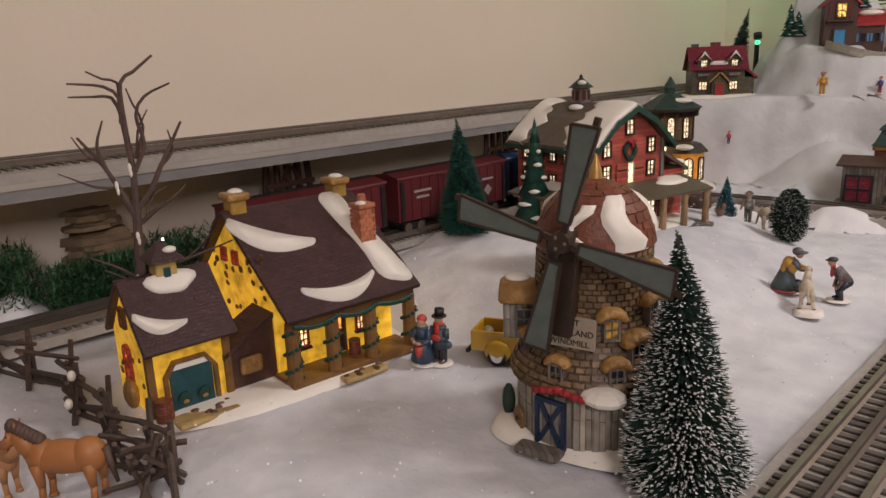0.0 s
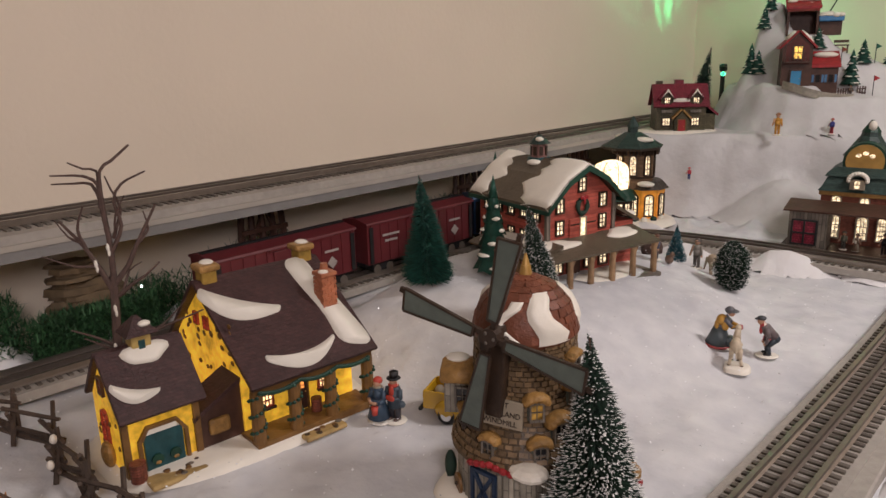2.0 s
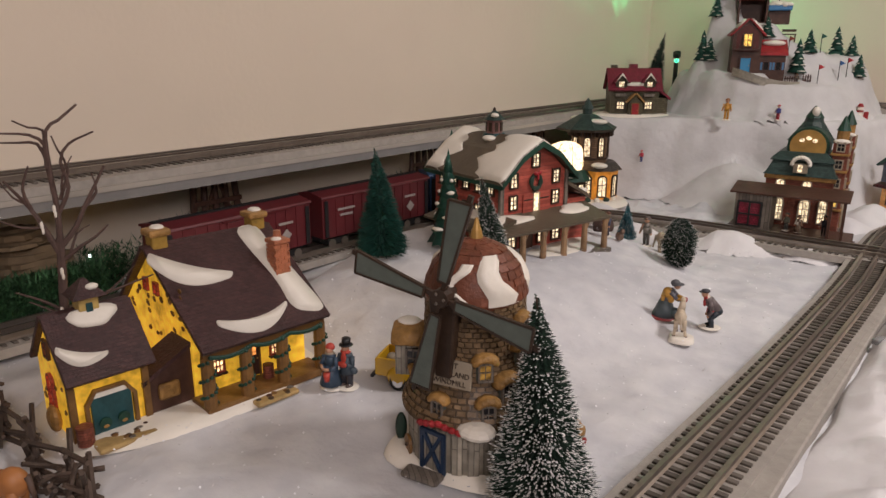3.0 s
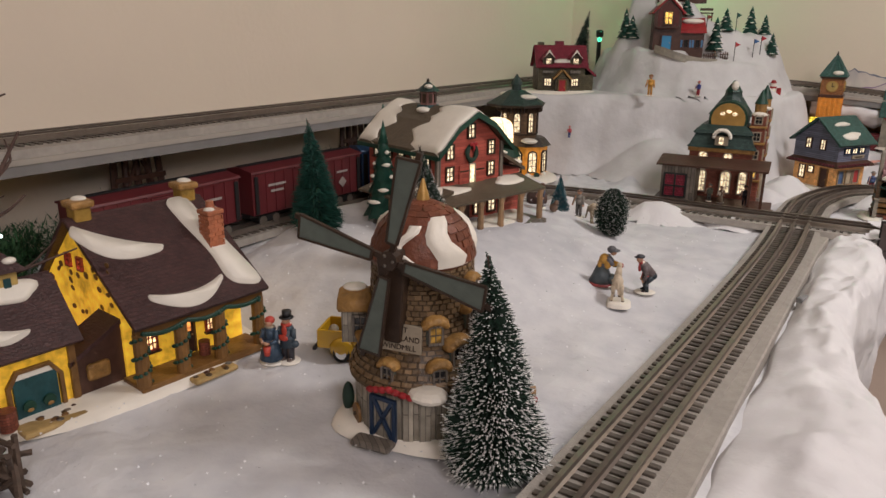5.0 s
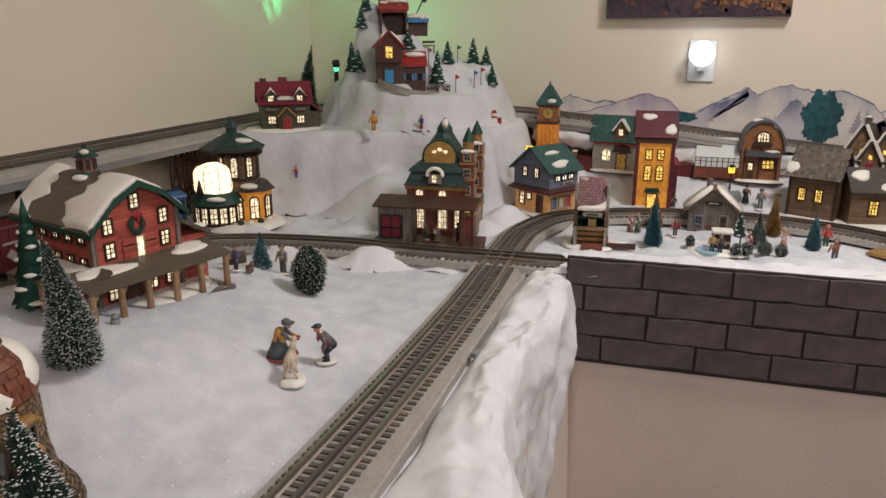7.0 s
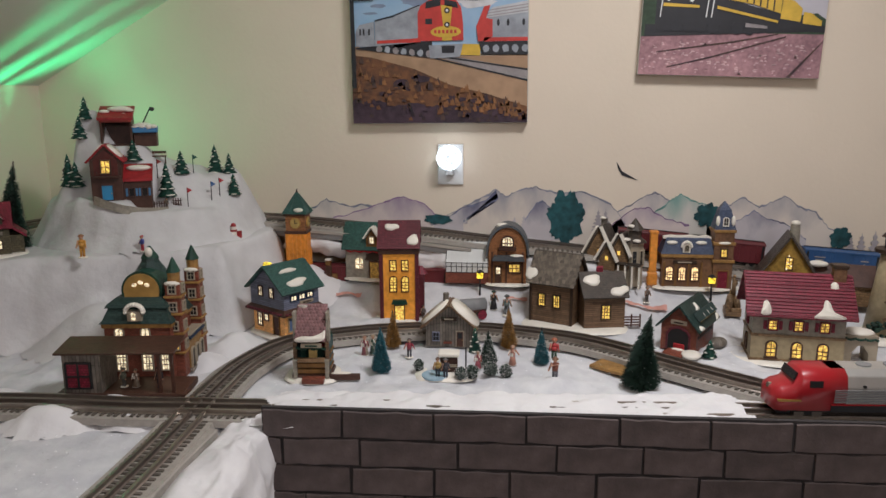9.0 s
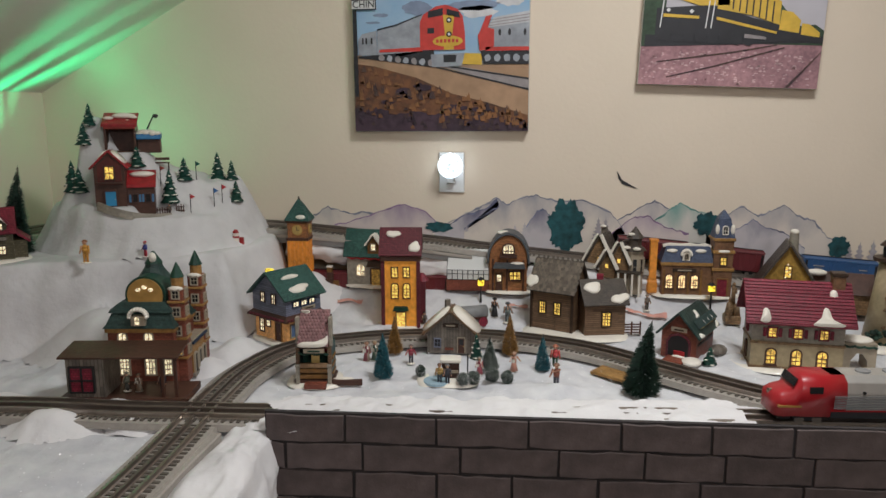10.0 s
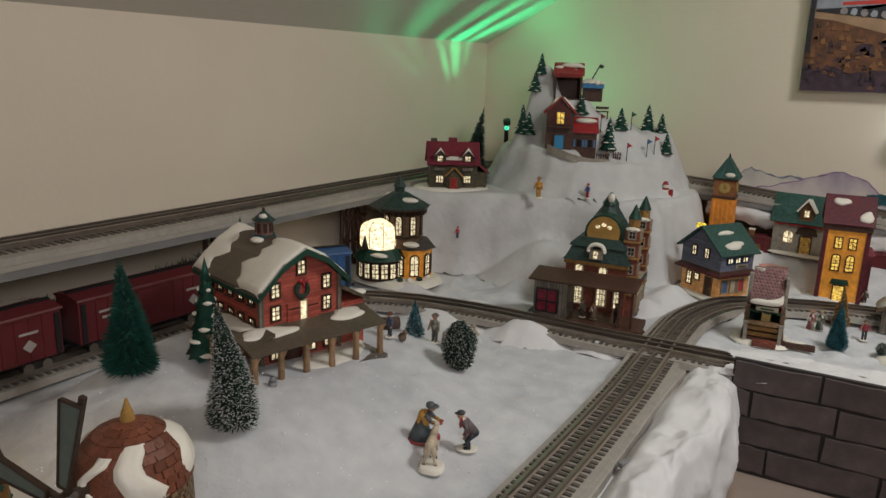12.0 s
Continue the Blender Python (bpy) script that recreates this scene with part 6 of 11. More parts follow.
posed_figure(at(-0.2725, 0.662, 18), "caroler figurine in a blue coat and red cap, holding a bucket", [
    (M_WHITE, [((0, 0, 0.0005), (0.011, 0.009, 0.0020))]),
    (paint(0.14, 0.05, 0.05), [((0, 0, 0.001), (0, 0, 0.007), 0.0058, 0.0062)]),
    (paint(0.035, 0.075, 0.11), [((0, 0, 0.0045), (0, 0, 0.0230), 0.0102, 0.0052), ((0, 0, 0.0225), (0, 0, 0.0315), 0.0054, 0.0042), ((0, 0, 0.0310), (0.0056, 0.0044, 0.0030))] + [((k * 0.0054, 0, 0.0300), (k * 0.0072, -0.0030, 0.0220), 0.0023, 0.0020) for k in (-1, 1)] + [((k * 0.0072, -0.0030, 0.0220), (k * 0.0030, -0.0072, 0.0200), 0.0020, 0.0016) for k in (-1, 1)]),
    (M_FLESH, [((0, -0.0010, 0.0365), (0.0034, 0.0035, 0.0038)), ((0, -0.0074, 0.0198), (0.0030, 0.0016, 0.0016))]),
    (M_CREAM, [((0, -0.0004, 0.0332), (0.0046, 0.0042, 0.0014))]),
    (paint(0.50, 0.06, 0.035), [((0, 0.0004, 0.0384), (0.0042, 0.0044, 0.0036)), ((0.001, -0.0085, 0.0100), (0.001, -0.0085, 0.0178), 0.0024, 0.0032)])])
posed_figure(at(-0.2630, 0.672, 12), "caroler figurine in a dark coat with top hat and red scarf", [
    (M_WHITE, [((0, 0, 0.0005), (0.011, 0.010, 0.0020))]),
    (paint(0.03, 0.03, 0.035), [((k * 0.0030, 0, 0.0020), (k * 0.0028, 0, 0.0190), 0.0028, 0.0036) for k in (-1, 1)]),
    (paint(0.10, 0.07, 0.06), [((k * 0.0032, -0.0016, 0.0026), (0.0026, 0.0044, 0.0020)) for k in (-1, 1)]),
    (paint(0.045, 0.06, 0.08), [((0, 0, 0.0140), (0, 0, 0.0300), 0.0066, 0.0056), ((0, 0, 0.0305), (0.0064, 0.0048, 0.0040)), ((0.0060, 0.0010, 0.0165), (0.0044, 0.0034, 0.0034))] + [((k * 0.0060, 0, 0.0305), (k * 0.0076, -0.0020, 0.0225), 0.0025, 0.0022) for k in (-1, 1)] + [((k * 0.0076, -0.0020, 0.0225), (k * 0.0020, -0.0068, 0.0235), 0.0022, 0.0017) for k in (-1, 1)]),
    (paint(0.45, 0.05, 0.03), [((0, -0.0004, 0.0342), (0.0050, 0.0046, 0.0022)), ((0.0010, -0.0054, 0.0300), (0.0026, 0.0016, 0.0052)), ((0.0008, -0.0076, 0.0245), (0.0050, 0.0016, 0.0028))]),
    (M_FLESH, [((0, -0.0010, 0.0378), (0.0034, 0.0035, 0.0038))]),
    (M_BLACK, [((0, 0, 0.0400), (0, 0, 0.0408), 0.0062, 0.0060), ((0, 0, 0.0405), (0.0006, 0, 0.0462), 0.0036, 0.0040)])])
posed_figure(at(-0.076, 1.016, -58), "figurine boy bending forward, hands on his knees", [
    (M_WHITE, [((0, -0.001, 0.0005), (0.010, 0.012, 0.0018))]),
    (paint(0.02, 0.025, 0.045), [((k * 0.0032, 0.005, 0.0185), (k * 0.0036, -0.0015, 0.0120), 0.0036, 0.0028) for k in (-1, 1)] + [((k * 0.0036, -0.0015, 0.0120), (k * 0.0036, 0.0005, 0.002), 0.0028, 0.0022) for k in (-1, 1)] + [((0, 0.0058, 0.0190), (0.0056, 0.0050, 0.0046))]),
    (M_BLACK, [((k * 0.0037, -0.0015, 0.0026), (0.0022, 0.0042, 0.0019)) for k in (-1, 1)]),
    (paint(0.13, 0.10, 0.095), [((0, 0.0045, 0.0200), (0, -0.0050, 0.0310), 0.0056, 0.0054), ((0, -0.0050, 0.0305), (0.0062, 0.0046, 0.0045))] + [((k * 0.0056, -0.0045, 0.0305), (k * 0.0070, -0.0015, 0.0215), 0.0024, 0.0020) for k in (-1, 1)] + [((k * 0.0070, -0.0015, 0.0215), (k * 0.0044, -0.0040, 0.0140), 0.0020, 0.0016) for k in (-1, 1)]),
    (paint(0.42, 0.04, 0.04), [((0, -0.0066, 0.0335), (0.0040, 0.0036, 0.0030)), ((0.001, -0.0086, 0.0285), (0.0026, 0.0018, 0.0050))]),
    (M_FLESH, [((0, -0.0092, 0.0375), (0.0034, 0.0036, 0.0040))] + [((k * 0.0042, -0.0046, 0.0138), (0.0017, 0.0017, 0.0017)) for k in (-1, 1)]),
    (paint(0.05, 0.05, 0.055), [((0, -0.0086, 0.0405), (0.0044, 0.0046, 0.0024)), ((0, -0.0128, 0.0396), (0.0030, 0.0026, 0.0008))])])
posed_figure(at(-0.1135, 0.992, 112), "kneeling woman figurine in an ochre shawl and grey bonnet", [
    (M_WHITE, [((0, 0.001, 0.0005), (0.012, 0.014, 0.0018))]),
    (paint(0.07, 0.085, 0.10), [((0, 0.0045, 0.0010), (0, 0.0035, 0.0210), 0.0135, 0.0062), ((0, -0.0060, 0.0060), (0.0090, 0.0085, 0.0062))]),
    (paint(0.22, 0.22, 0.23), [((0, 0.0048, 0.0008), (0, 0.0047, 0.0032), 0.0142, 0.0136)]),
    (paint(0.30, 0.05, 0.05), [((0, -0.0110, 0.0050), (0.0060, 0.0050, 0.0048))]),
    (paint(0.10, 0.10, 0.12), [((0, 0.0030, 0.0190), (0, -0.0020, 0.0320), 0.0062, 0.0050)] + [((k * 0.0058, -0.0010, 0.0310), (k * 0.0066, -0.0075, 0.0240), 0.0024, 0.0020) for k in (-1, 1)] + [((k * 0.0066, -0.0075, 0.0240), (k * 0.0030, -0.0150, 0.0225), 0.0020, 0.0016) for k in (-1, 1)]),
    (paint(0.46, 0.24, 0.035), [((0, 0.0022, 0.0285), (0.0078, 0.0056, 0.0058)), ((0, 0.0062, 0.0220), (0.0062, 0.0030, 0.0066)), ((0.0052, -0.0016, 0.0250), (0.0026, 0.0040, 0.0062)), ((-0.0052, -0.0016, 0.0250), (0.0026, 0.0040, 0.0062))]),
    (paint(0.35, 0.05, 0.06), [((k * 0.0028, -0.0162, 0.0225), (0.0018, 0.0022, 0.0017)) for k in (-1, 1)]),
    (M_FLESH, [((0, -0.0066, 0.0372), (0.0036, 0.0037, 0.0042))]),
    (paint(0.09, 0.09, 0.10), [((0, -0.0048, 0.0396), (0.0047, 0.0050, 0.0040)), ((0, -0.0072, 0.0388), (0.0066, 0.0068, 0.0010))])])
t = thing("toy_calf", "cream calf figurine standing on a snowy base", "figurine", at(-0.089, 0.966, 22))
base_plate(t, 0.012, 0.012, 3, 0.003).matrix_basis = Matrix.Translation((0.002, -0.004, 0))
M_CALF = mat("cream_fur_paint", (0.56, 0.46, 0.34), 0.6, 0.2, 90)
bm = ball(0, 0.004, 0.0215, 0.0052, 0.0105, 0.0062, None, 14)
ball(0, -0.004, 0.0215, 0.0054, 0.0058, 0.0066, bm, 12)
rod((0, 0.012, 0.024), (0.001, 0.019, 0.0315), 0.0040, 0.0028, bm, 10)
ball(0.001, 0.0205, 0.0330, 0.0030, 0.0046, 0.0032, bm, 10)
smooth(part("body", bm, M_CALF, t))
for x, y, sp in ((-0.0034, -0.006, -0.002), (0.0034, -0.006, 0.003), (-0.0032, 0.010, 0), (0.0032, 0.010, 0)):
    leg = rod((x, y, 0.020), (x + sp * 0.5, y + 0.001, 0.010), 0.0030, 0.0016, None, 8)
    rod((x + sp * 0.5, y + 0.001, 0.010), (x + sp, y, 0.002), 0.0016, 0.0014, leg, 8)
    leg = smooth(part("leg", leg, M_CALF, t))
    part("hoof", tube(x + sp, y, 0.0015, 0.0019, 0.0016, 0.0022, None, 8), M_MANE, leg)
part("tail", rod((0, -0.0095, 0.024), (0.001, -0.0115, 0.012), 0.0011, 0.0006, None, 6), M_CALF, t)
figurine(at(-0.268, 1.135, -20), "small figurine in a blue jacket near the fir", paint(0.06, 0.07, 0.12), paint(0.05, 0.05, 0.07), paint(0.12, 0.05, 0.03), 0.036)
smooth(tagged(part("toy_dog", ball(0.0, 0, 0.006, 0.006, 0.004, 0.006, ball(0.004, 0, 0.013, 0.003, 0.003, 0.004)), paint(0.16, 0.10, 0.07)), "small brown dog figurine on the snow", "toy dog")).matrix_basis = at(-0.252, 1.140)
toy_horse(at(-0.215, 1.215, 205), "cream toy cow standing beside a handler", mat("cream_cow_paint", (0.48, 0.38, 0.27), 0.5, 0.2, 60), M_CREAM, 0.72)
figurine(at(-0.245, 1.205, 0), "figurine handler in a grey coat and hat", paint(0.22, 0.20, 0.17), paint(0.10, 0.09, 0.08), paint(0.10, 0.08, 0.07), 0.044)
smooth(tagged(part("cut_log", rod((-0.012, 0, 0.008), (0.012, 0.004, 0.008), 0.0085, None, None, 12), M_BARK), "short dark log lying on the snow", "log")).matrix_basis = at(-0.290, 1.165, 40)


def barn():
    t = thing("barn", "lit red barn with grey-brown roof, wreath and snow", "barn", at(-0.366, 1.0255, 77, 0.042))
    W, D, H, R = 0.104, 0.132, 0.096, 0.133   # gable width, length, eave, ridge
    base_plate(t, 0.080, 0.090, 12, 0.006).matrix_basis = Matrix.Translation((0.01, -0.012, 0))
    part("wall", prism([(-W / 2, 0), (W / 2, 0), (W / 2, H), (0.028, R - 0.015), (0, R), (-0.028, R - 0.015), (-W / 2, H)], D), M_BARN, t, "brick-red boarded wall")
    # each side of the roof is a gently bent sheet: shallow at the ridge, steeper at the eave
    prof = [(0.0, R + 0.001), (0.030, R - 0.0145), (0.050, H + 0.0035), (0.061, H - 0.0065)]
    for s in (-1, 1):
        mm = Matrix.Diagonal((s, 1, 1, 1))
        part("roof", prism(prof + [(x, z + 0.0042) for x, z in prof[::-1]], D + 0.024, m=mm), M_BARNRF, t, "grey-brown shingled roof")
        part("eave_trim", prism([(0.0585, H - 0.0085), (0.0620, H - 0.0105), (0.0620, H - 0.0060), (0.0585, H - 0.0040)], D + 0.024, m=mm), M_GREEN, t)
        # the same bent sheet cut to a wavy edge carries the glazed snow
        for y0, y1, seed, reach in ((-D / 2 - 0.0125, -D / 2 + 0.040, 1, 1.0), (D / 2 + 0.0125, D / 2 - 0.026, 2, 1.0)):
            bm, rows = bmesh.new(), []
            for i in range(13):
                u = 0.0615 * i / 12
                zz = next(z0 + (z1 - z0) * (u - x0) / (x1 - x0) for (x0, z0), (x1, z1) in zip(prof, prof[1:]) if u <= x1 or x1 == 0.061)
                wave = 0.008 * math.sin(u * 150 + seed * 2 + s) + 0.006 * math.sin(u * 330 + seed)
                far = y1 + (wave + (0.014 * math.sin(u * 52) if seed == 1 else 0)) * (1 if y1 > y0 else -1)
                row = []
                for j in range(9):
                    f = j / 8
                    up = 0.0048 + 0.0030 * (math.sin(math.pi * min(1, f * 1.02 + 0.1)) ** 0.5 if 0 < j < 8 else 0.0) - (0.0012 if j in (0, 8) else 0)
                    row.append(bm.verts.new((s * u, y0 + (far - y0) * f, zz + up - (0.002 if i == 12 else 0))))
                rows.append(row)
            for p, q in zip(rows, rows[1:]):
                for j in range(8):
                    bm.faces.new((p[j], p[j + 1], q[j + 1], q[j]))
            bmesh.ops.recalc_face_normals(bm, faces=bm.faces)
            ob = smooth(part("snow_cap", bm, M_WHITE, t, "white glazed snow"))
            ob.modifiers.new("thickness", "SOLIDIFY").thickness = 0.0016
    # verge boards along both gables
    for y in (-D / 2 - 0.0125, D / 2 + 0.0125):
        for s in (-1, 1):
            part("verge", prism([(x, z - 0.0035) for x, z in prof] + [(x, z + 0.0035) for x, z in prof[::-1]], 0.0022, m=Matrix.Translation((0, y, 0)) @ Matrix.Diagonal((s, 1, 1, 1))), M_GREEN, t)
    cup = part("cupola", tube(0, 0.012, R, 0.0105, 0.0100, 0.022, None, 8), M_DKPINK, t, "octagonal louvred cupola")
    part("cupola_base", tube(0, 0.012, R - 0.004, 0.0150, 0.0135, 0.009, None, 8), M_TEAL, cup)
    for k in range(8):
        part("louvre", box(0, -0.0101, R + 0.0075, 0.0044, 0.0012, 0.011, None, Matrix.Translation((0, 0.012, 0)) @ pose(0, 0, 0, 0, 0, 22.5 + 45 * k)), M_FRAME, cup)
    part("cupola_roof", tube(0, 0.012, R + 0.0215, 0.0150, 0.0020, 0.0110, None, 8), M_DKGREENRF, cup)
    smooth(part("snow_cap", ball(-0.005, 0.005, R + 0.0275, 0.0050, 0.0055, 0.0030, None, 8), M_WHITE, cup))
    part("finial", ball(0, 0.012, R + 0.0335, 0.0020, 0.0020, 0.0032, None, 8), M_FRAME, cup)
    smooth(part("snow_cap", ball(-0.0125, 0.006, R - 0.0005, 0.0085, 0.0100, 0.0040, None, 10), M_WHITE, t))
    f = face(W, D, "front")
    for a, z in ((-0.034, 0.062), (0.034, 0.062), (-0.034, 0.088), (0.034, 0.088), (0.0, 0.110)):
        window(t, f, a, z - 0.004, 0.0095, 0.0150, M_LITW, M_FRAME, sash=(2, 3))
    d = door(t, f, 0.002, 0.048, 0.0085, 0.026, M_LITW, M_CREAM)
    for a in (-0.011, 0.015):
        part("door_leaf", box(a, -0.0012, 0.048, 0.016, 0.0016, 0.026, None, f), M_BARN, t)
        part("strap_hinge", box(a, -0.0022, 0.066, 0.014, 0.0010, 0.0016, None, f), M_FRAME, t)
    for a in (-W / 2, W / 2):
        part("corner_board", box(a, -D / 2, 0, 0.005, 0.005, H + 0.002), M_GREYW, t)
    bm = bmesh.new()
    rings = []
    for k in range(24):
        b = 2 * math.pi * k / 24
        fat = 0.0029 + 0.0007 * math.sin(5.3 * k)
        rings.append([bm.verts.new(((0.0075 + fat * math.cos(c)) * math.cos(b), -D / 2 - 0.0026 + 0.0024 * math.sin(c), 0.088 + (0.0090 + fat * math.cos(c)) * math.sin(b))) for c in [2 * math.pi * q / 8 for q in range(8)]])
    for k in range(24):
        u, v = rings[k], rings[(k + 1) % 24]
        for q in range(8):
            bm.faces.new((u[q], u[(q + 1) % 8], v[(q + 1) % 8], v[q]))
    bmesh.ops.recalc_face_normals(bm, faces=bm.faces)
    w = part("wreath", bm, M_FIRD, t, "dark wreath with a red bow")
    bow = ball(-0.003, -D / 2 - 0.0055, 0.0985, 0.0036, 0.0018, 0.0026, None, 8)
    ball(0.003, -D / 2 - 0.0055, 0.0985, 0.0036, 0.0018, 0.0026, bow, 8)
    ball(0.0, -D / 2 - 0.0058, 0.0940, 0.0016, 0.0014, 0.0042, bow, 8)
    part("bow", bow, M_BRIGHTRED, w)
    sides = face(W, D, "left")
    for a in (-0.048, -0.024, 0.0, 0.024, 0.048):
        for z in (0.048, 0.076):
            window(t, sides, a, z, 0.0095, 0.010, M_LITW, M_FRAME, sash=(2, 2), sill=M_DKBRN)
    # shed roof porch on log posts along the front, turning the corner to the side
    for name, m, x0, x1, snow in (("porch_roof", Matrix.Translation((0, -D / 2, 0)), -0.088, 0.090, ((-0.050, 0.034), (0.056, 0.026))), ("side_porch_roof", pose(-W / 2, 0, 0, 0, 0, -90), -0.030, 0.092, ((0.030, 0.040),))):
        pr = part(name, prism([(0.002, 0.0485), (-0.044, 0.0385), (-0.044, 0.0410), (0.002, 0.0525)], x1 - x0, m=m @ Matrix.Translation(((x0 + x1) / 2, 0, 0)) @ pose(0, 0, 0, 0, 0, 90)), M_BARNRF, t, "sagging grey-brown porch roof")
        for a, ru in snow:
            snow_patch(pr, m @ Matrix.Translation((a, -0.012, 0.0490)) @ pose(0, 0, 0, 13), 0, 0, ru, 0.011, int(a * 1000) + 60, 0.002)
    part("porch_floor", box(0.002, -D / 2 - 0.024, -0.004, 0.176, 0.048, 0.0055, bevel=0.001), M_GREYW, t)
    for a in (-0.084, -0.052, -0.020, 0.014, 0.048, 0.084):
        p = part("post", tube(a, -D / 2 - 0.040, 0.001, 0.0040, 0.0033, 0.039, None, 8), M_LOGP, t, "log post")
        part("bracket", rod((a, -D / 2 - 0.040, 0.026), (a + 0.009, -D / 2 - 0.038, 0.039), 0.0018, None, None, 6), M_LOGP, p)
    for a in (0.030, 0.062):
        part("post", tube(-W / 2 - 0.040, -a, 0.001, 0.0038, 0.0032, 0.038, None, 8), M_LOGP, t)
    fl = Matrix.Translation((0, -D / 2 - 0.0008, 0))
    for a in (-0.036, 0.012, 0.036):
        window(t, fl, a, 0.012, 0.011, 0.016, M_LITW, M_DKBRN, sash=(2, 2))
    part("stable_door", box(-0.012, -D / 2 - 0.001, 0.002, 0.020, 0.003, 0.034), M_DKBRN, t)
    smooth(part("milk_churn", tube(-0.070, -D / 2 - 0.052, 0.000, 0.0048, 0.0044, 0.012, tube(-0.070, -D / 2 - 0.052, 0.012, 0.0044, 0.0026, 0.005, None, 12), 12), M_GREY, t))
    # low annexe on the far side
    part("annexe_wall", box(W / 2 + 0.020, -0.035, 0, 0.040, 0.056, 0.058), M_BARN, t)
    part("annexe_roof", prism([(W / 2, 0.080), (W / 2 + 0.046, 0.055), (W / 2 + 0.046, 0.059), (W / 2, 0.085)], 0.064, m=Matrix.Translation((0, -0.035, 0))), M_BARNRF, t)
    smooth(part("snow_cap", ball(W / 2 + 0.036, -0.058, 0.0655, 0.010, 0.009, 0.0035, None, 10), M_WHITE, t))
    fa = Matrix.Translation((W / 2 + 0.020, -0.063, 0))
    for a in (-0.012, 0.0, 0.012):
        window(t, fa, a, 0.042, 0.006, 0.009, M_LITW, M_FRAME, sash=(2, 2))
    return t


barn()


def domed_shop():
    """The lit shop with the glass dome beyond the barn."""
    t = thing("domed_shop", "two-storey shop with a big glass dome glowing white", "house", pose(-0.499, 1.462, 0.004))
    base_plate(t, 0.075, 0.062, 21, 0.008)
    # round bay under the dome
    bay = part("bay", tube(-0.016, -0.030, 0.006, 0.040, 0.039, 0.040, None, 16), M_DKBRN, t, "dark panelled round bay")
    part("bay_roof", tube(-0.016, -0.030, 0.044, 0.049, 0.035, 0.018, None, 20), M_GREEN, bay, "dark green skirt roof")
    smooth(part("snow_cap", ball(0.004, -0.062, 0.054, 0.020, 0.010, 0.004), M_WHITE, bay))
    # the glass bay bulges out like a rounded lantern
    def swell(p, n=0.55):
        return Vector((math.copysign(abs(p.x) ** n, p.x), math.copysign(abs(p.y) ** n, p.y), math.copysign(abs(p.z) ** n, p.z)))
    bm = ball(0, 0, 0, 1, 1, 1, None, 28)
    for v in bm.verts:
        q = swell(v.co.normalized())
        v.co = (-0.016 + 0.0315 * q.x, -0.030 + 0.0315 * q.y, 0.080 + 0.029 * q.z)
    dome = smooth(part("glass_dome", bm, M_DOME, t, "bright glowing rounded glass bay"))
    for k in range(8):
        bm = bmesh.new()
        pts = []
        for c in range(-5, 6):
            e = math.radians(14 * c)
            q = swell(Vector((math.cos(e) * math.cos(math.pi * k / 4), math.cos(e) * math.sin(math.pi * k / 4), math.sin(e))))
            pts.append(Vector((-0.016 + 0.0319 * q.x, -0.030 + 0.0319 * q.y, 0.080 + 0.0294 * q.z)))
        for p, q in zip(pts, pts[1:]):
            rod(p, q, 0.0007, None, bm, 5)
        part("glazing_rib", bm, M_GOLD, dome)
    smooth(part("display_tree", tube(-0.022, -0.067, 0.062, 0.007, 0.001, 0.024, None, 10), M_FRAME, t, "dark tree shape against the glass"))
    for k in range(7):
        f = Matrix.Translation((-0.016, -0.030, 0)) @ pose(0, 0, 0, 0, 0, -40 + 22 * k) @ Matrix.Translation((0, -0.0402, 0))
        window(bay, f, 0, 0.012, 0.011, 0.026, M_LITW, M_FRAME, sash=(2, 3))
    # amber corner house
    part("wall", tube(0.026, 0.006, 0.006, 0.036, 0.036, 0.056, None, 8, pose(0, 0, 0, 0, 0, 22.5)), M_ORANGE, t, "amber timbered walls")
    part("lower_roof", tube(0.026, 0.006, 0.060, 0.043, 0.030, 0.014, None, 8, pose(0, 0, 0, 0, 0, 22.5)), M_GREYRF, t)
    up = part("upper_wall", tube(0.008, 0.004, 0.060, 0.034, 0.034, 0.076, None, 8), M_BROWNW, t, "brown timbered upper storey")
    rf = part("roof", tube(0.002, 0.0, 0.134, 0.056, 0.014, 0.024, None, 8), M_DKGREENRF, t, "dark green eight-sided roof")
    part("eave", tube(0.002, 0.0, 0.130, 0.053, 0.056, 0.005, None, 8), M_FRAME, rf)
    part("lantern", tube(0.002, 0.0, 0.156, 0.009, 0.009, 0.012, tube(0.002, 0.0, 0.168, 0.012, 0.001, 0.018, None, 8), 8), M_DKGREENRF, rf)
    smooth(part("snow_cap", ball(0.024, -0.020, 0.147, 0.018, 0.010, 0.005, None, 14, pose(0, 0, 0, 0, 0, 20)), M_WHITE, rf))
    smooth(part("snow_cap", ball(-0.030, 0.020, 0.147, 0.014, 0.012, 0.005), M_WHITE, rf))
    smooth(part("snow_cap", ball(0.042, -0.018, 0.071, 0.016, 0.012, 0.005), M_WHITE, t))
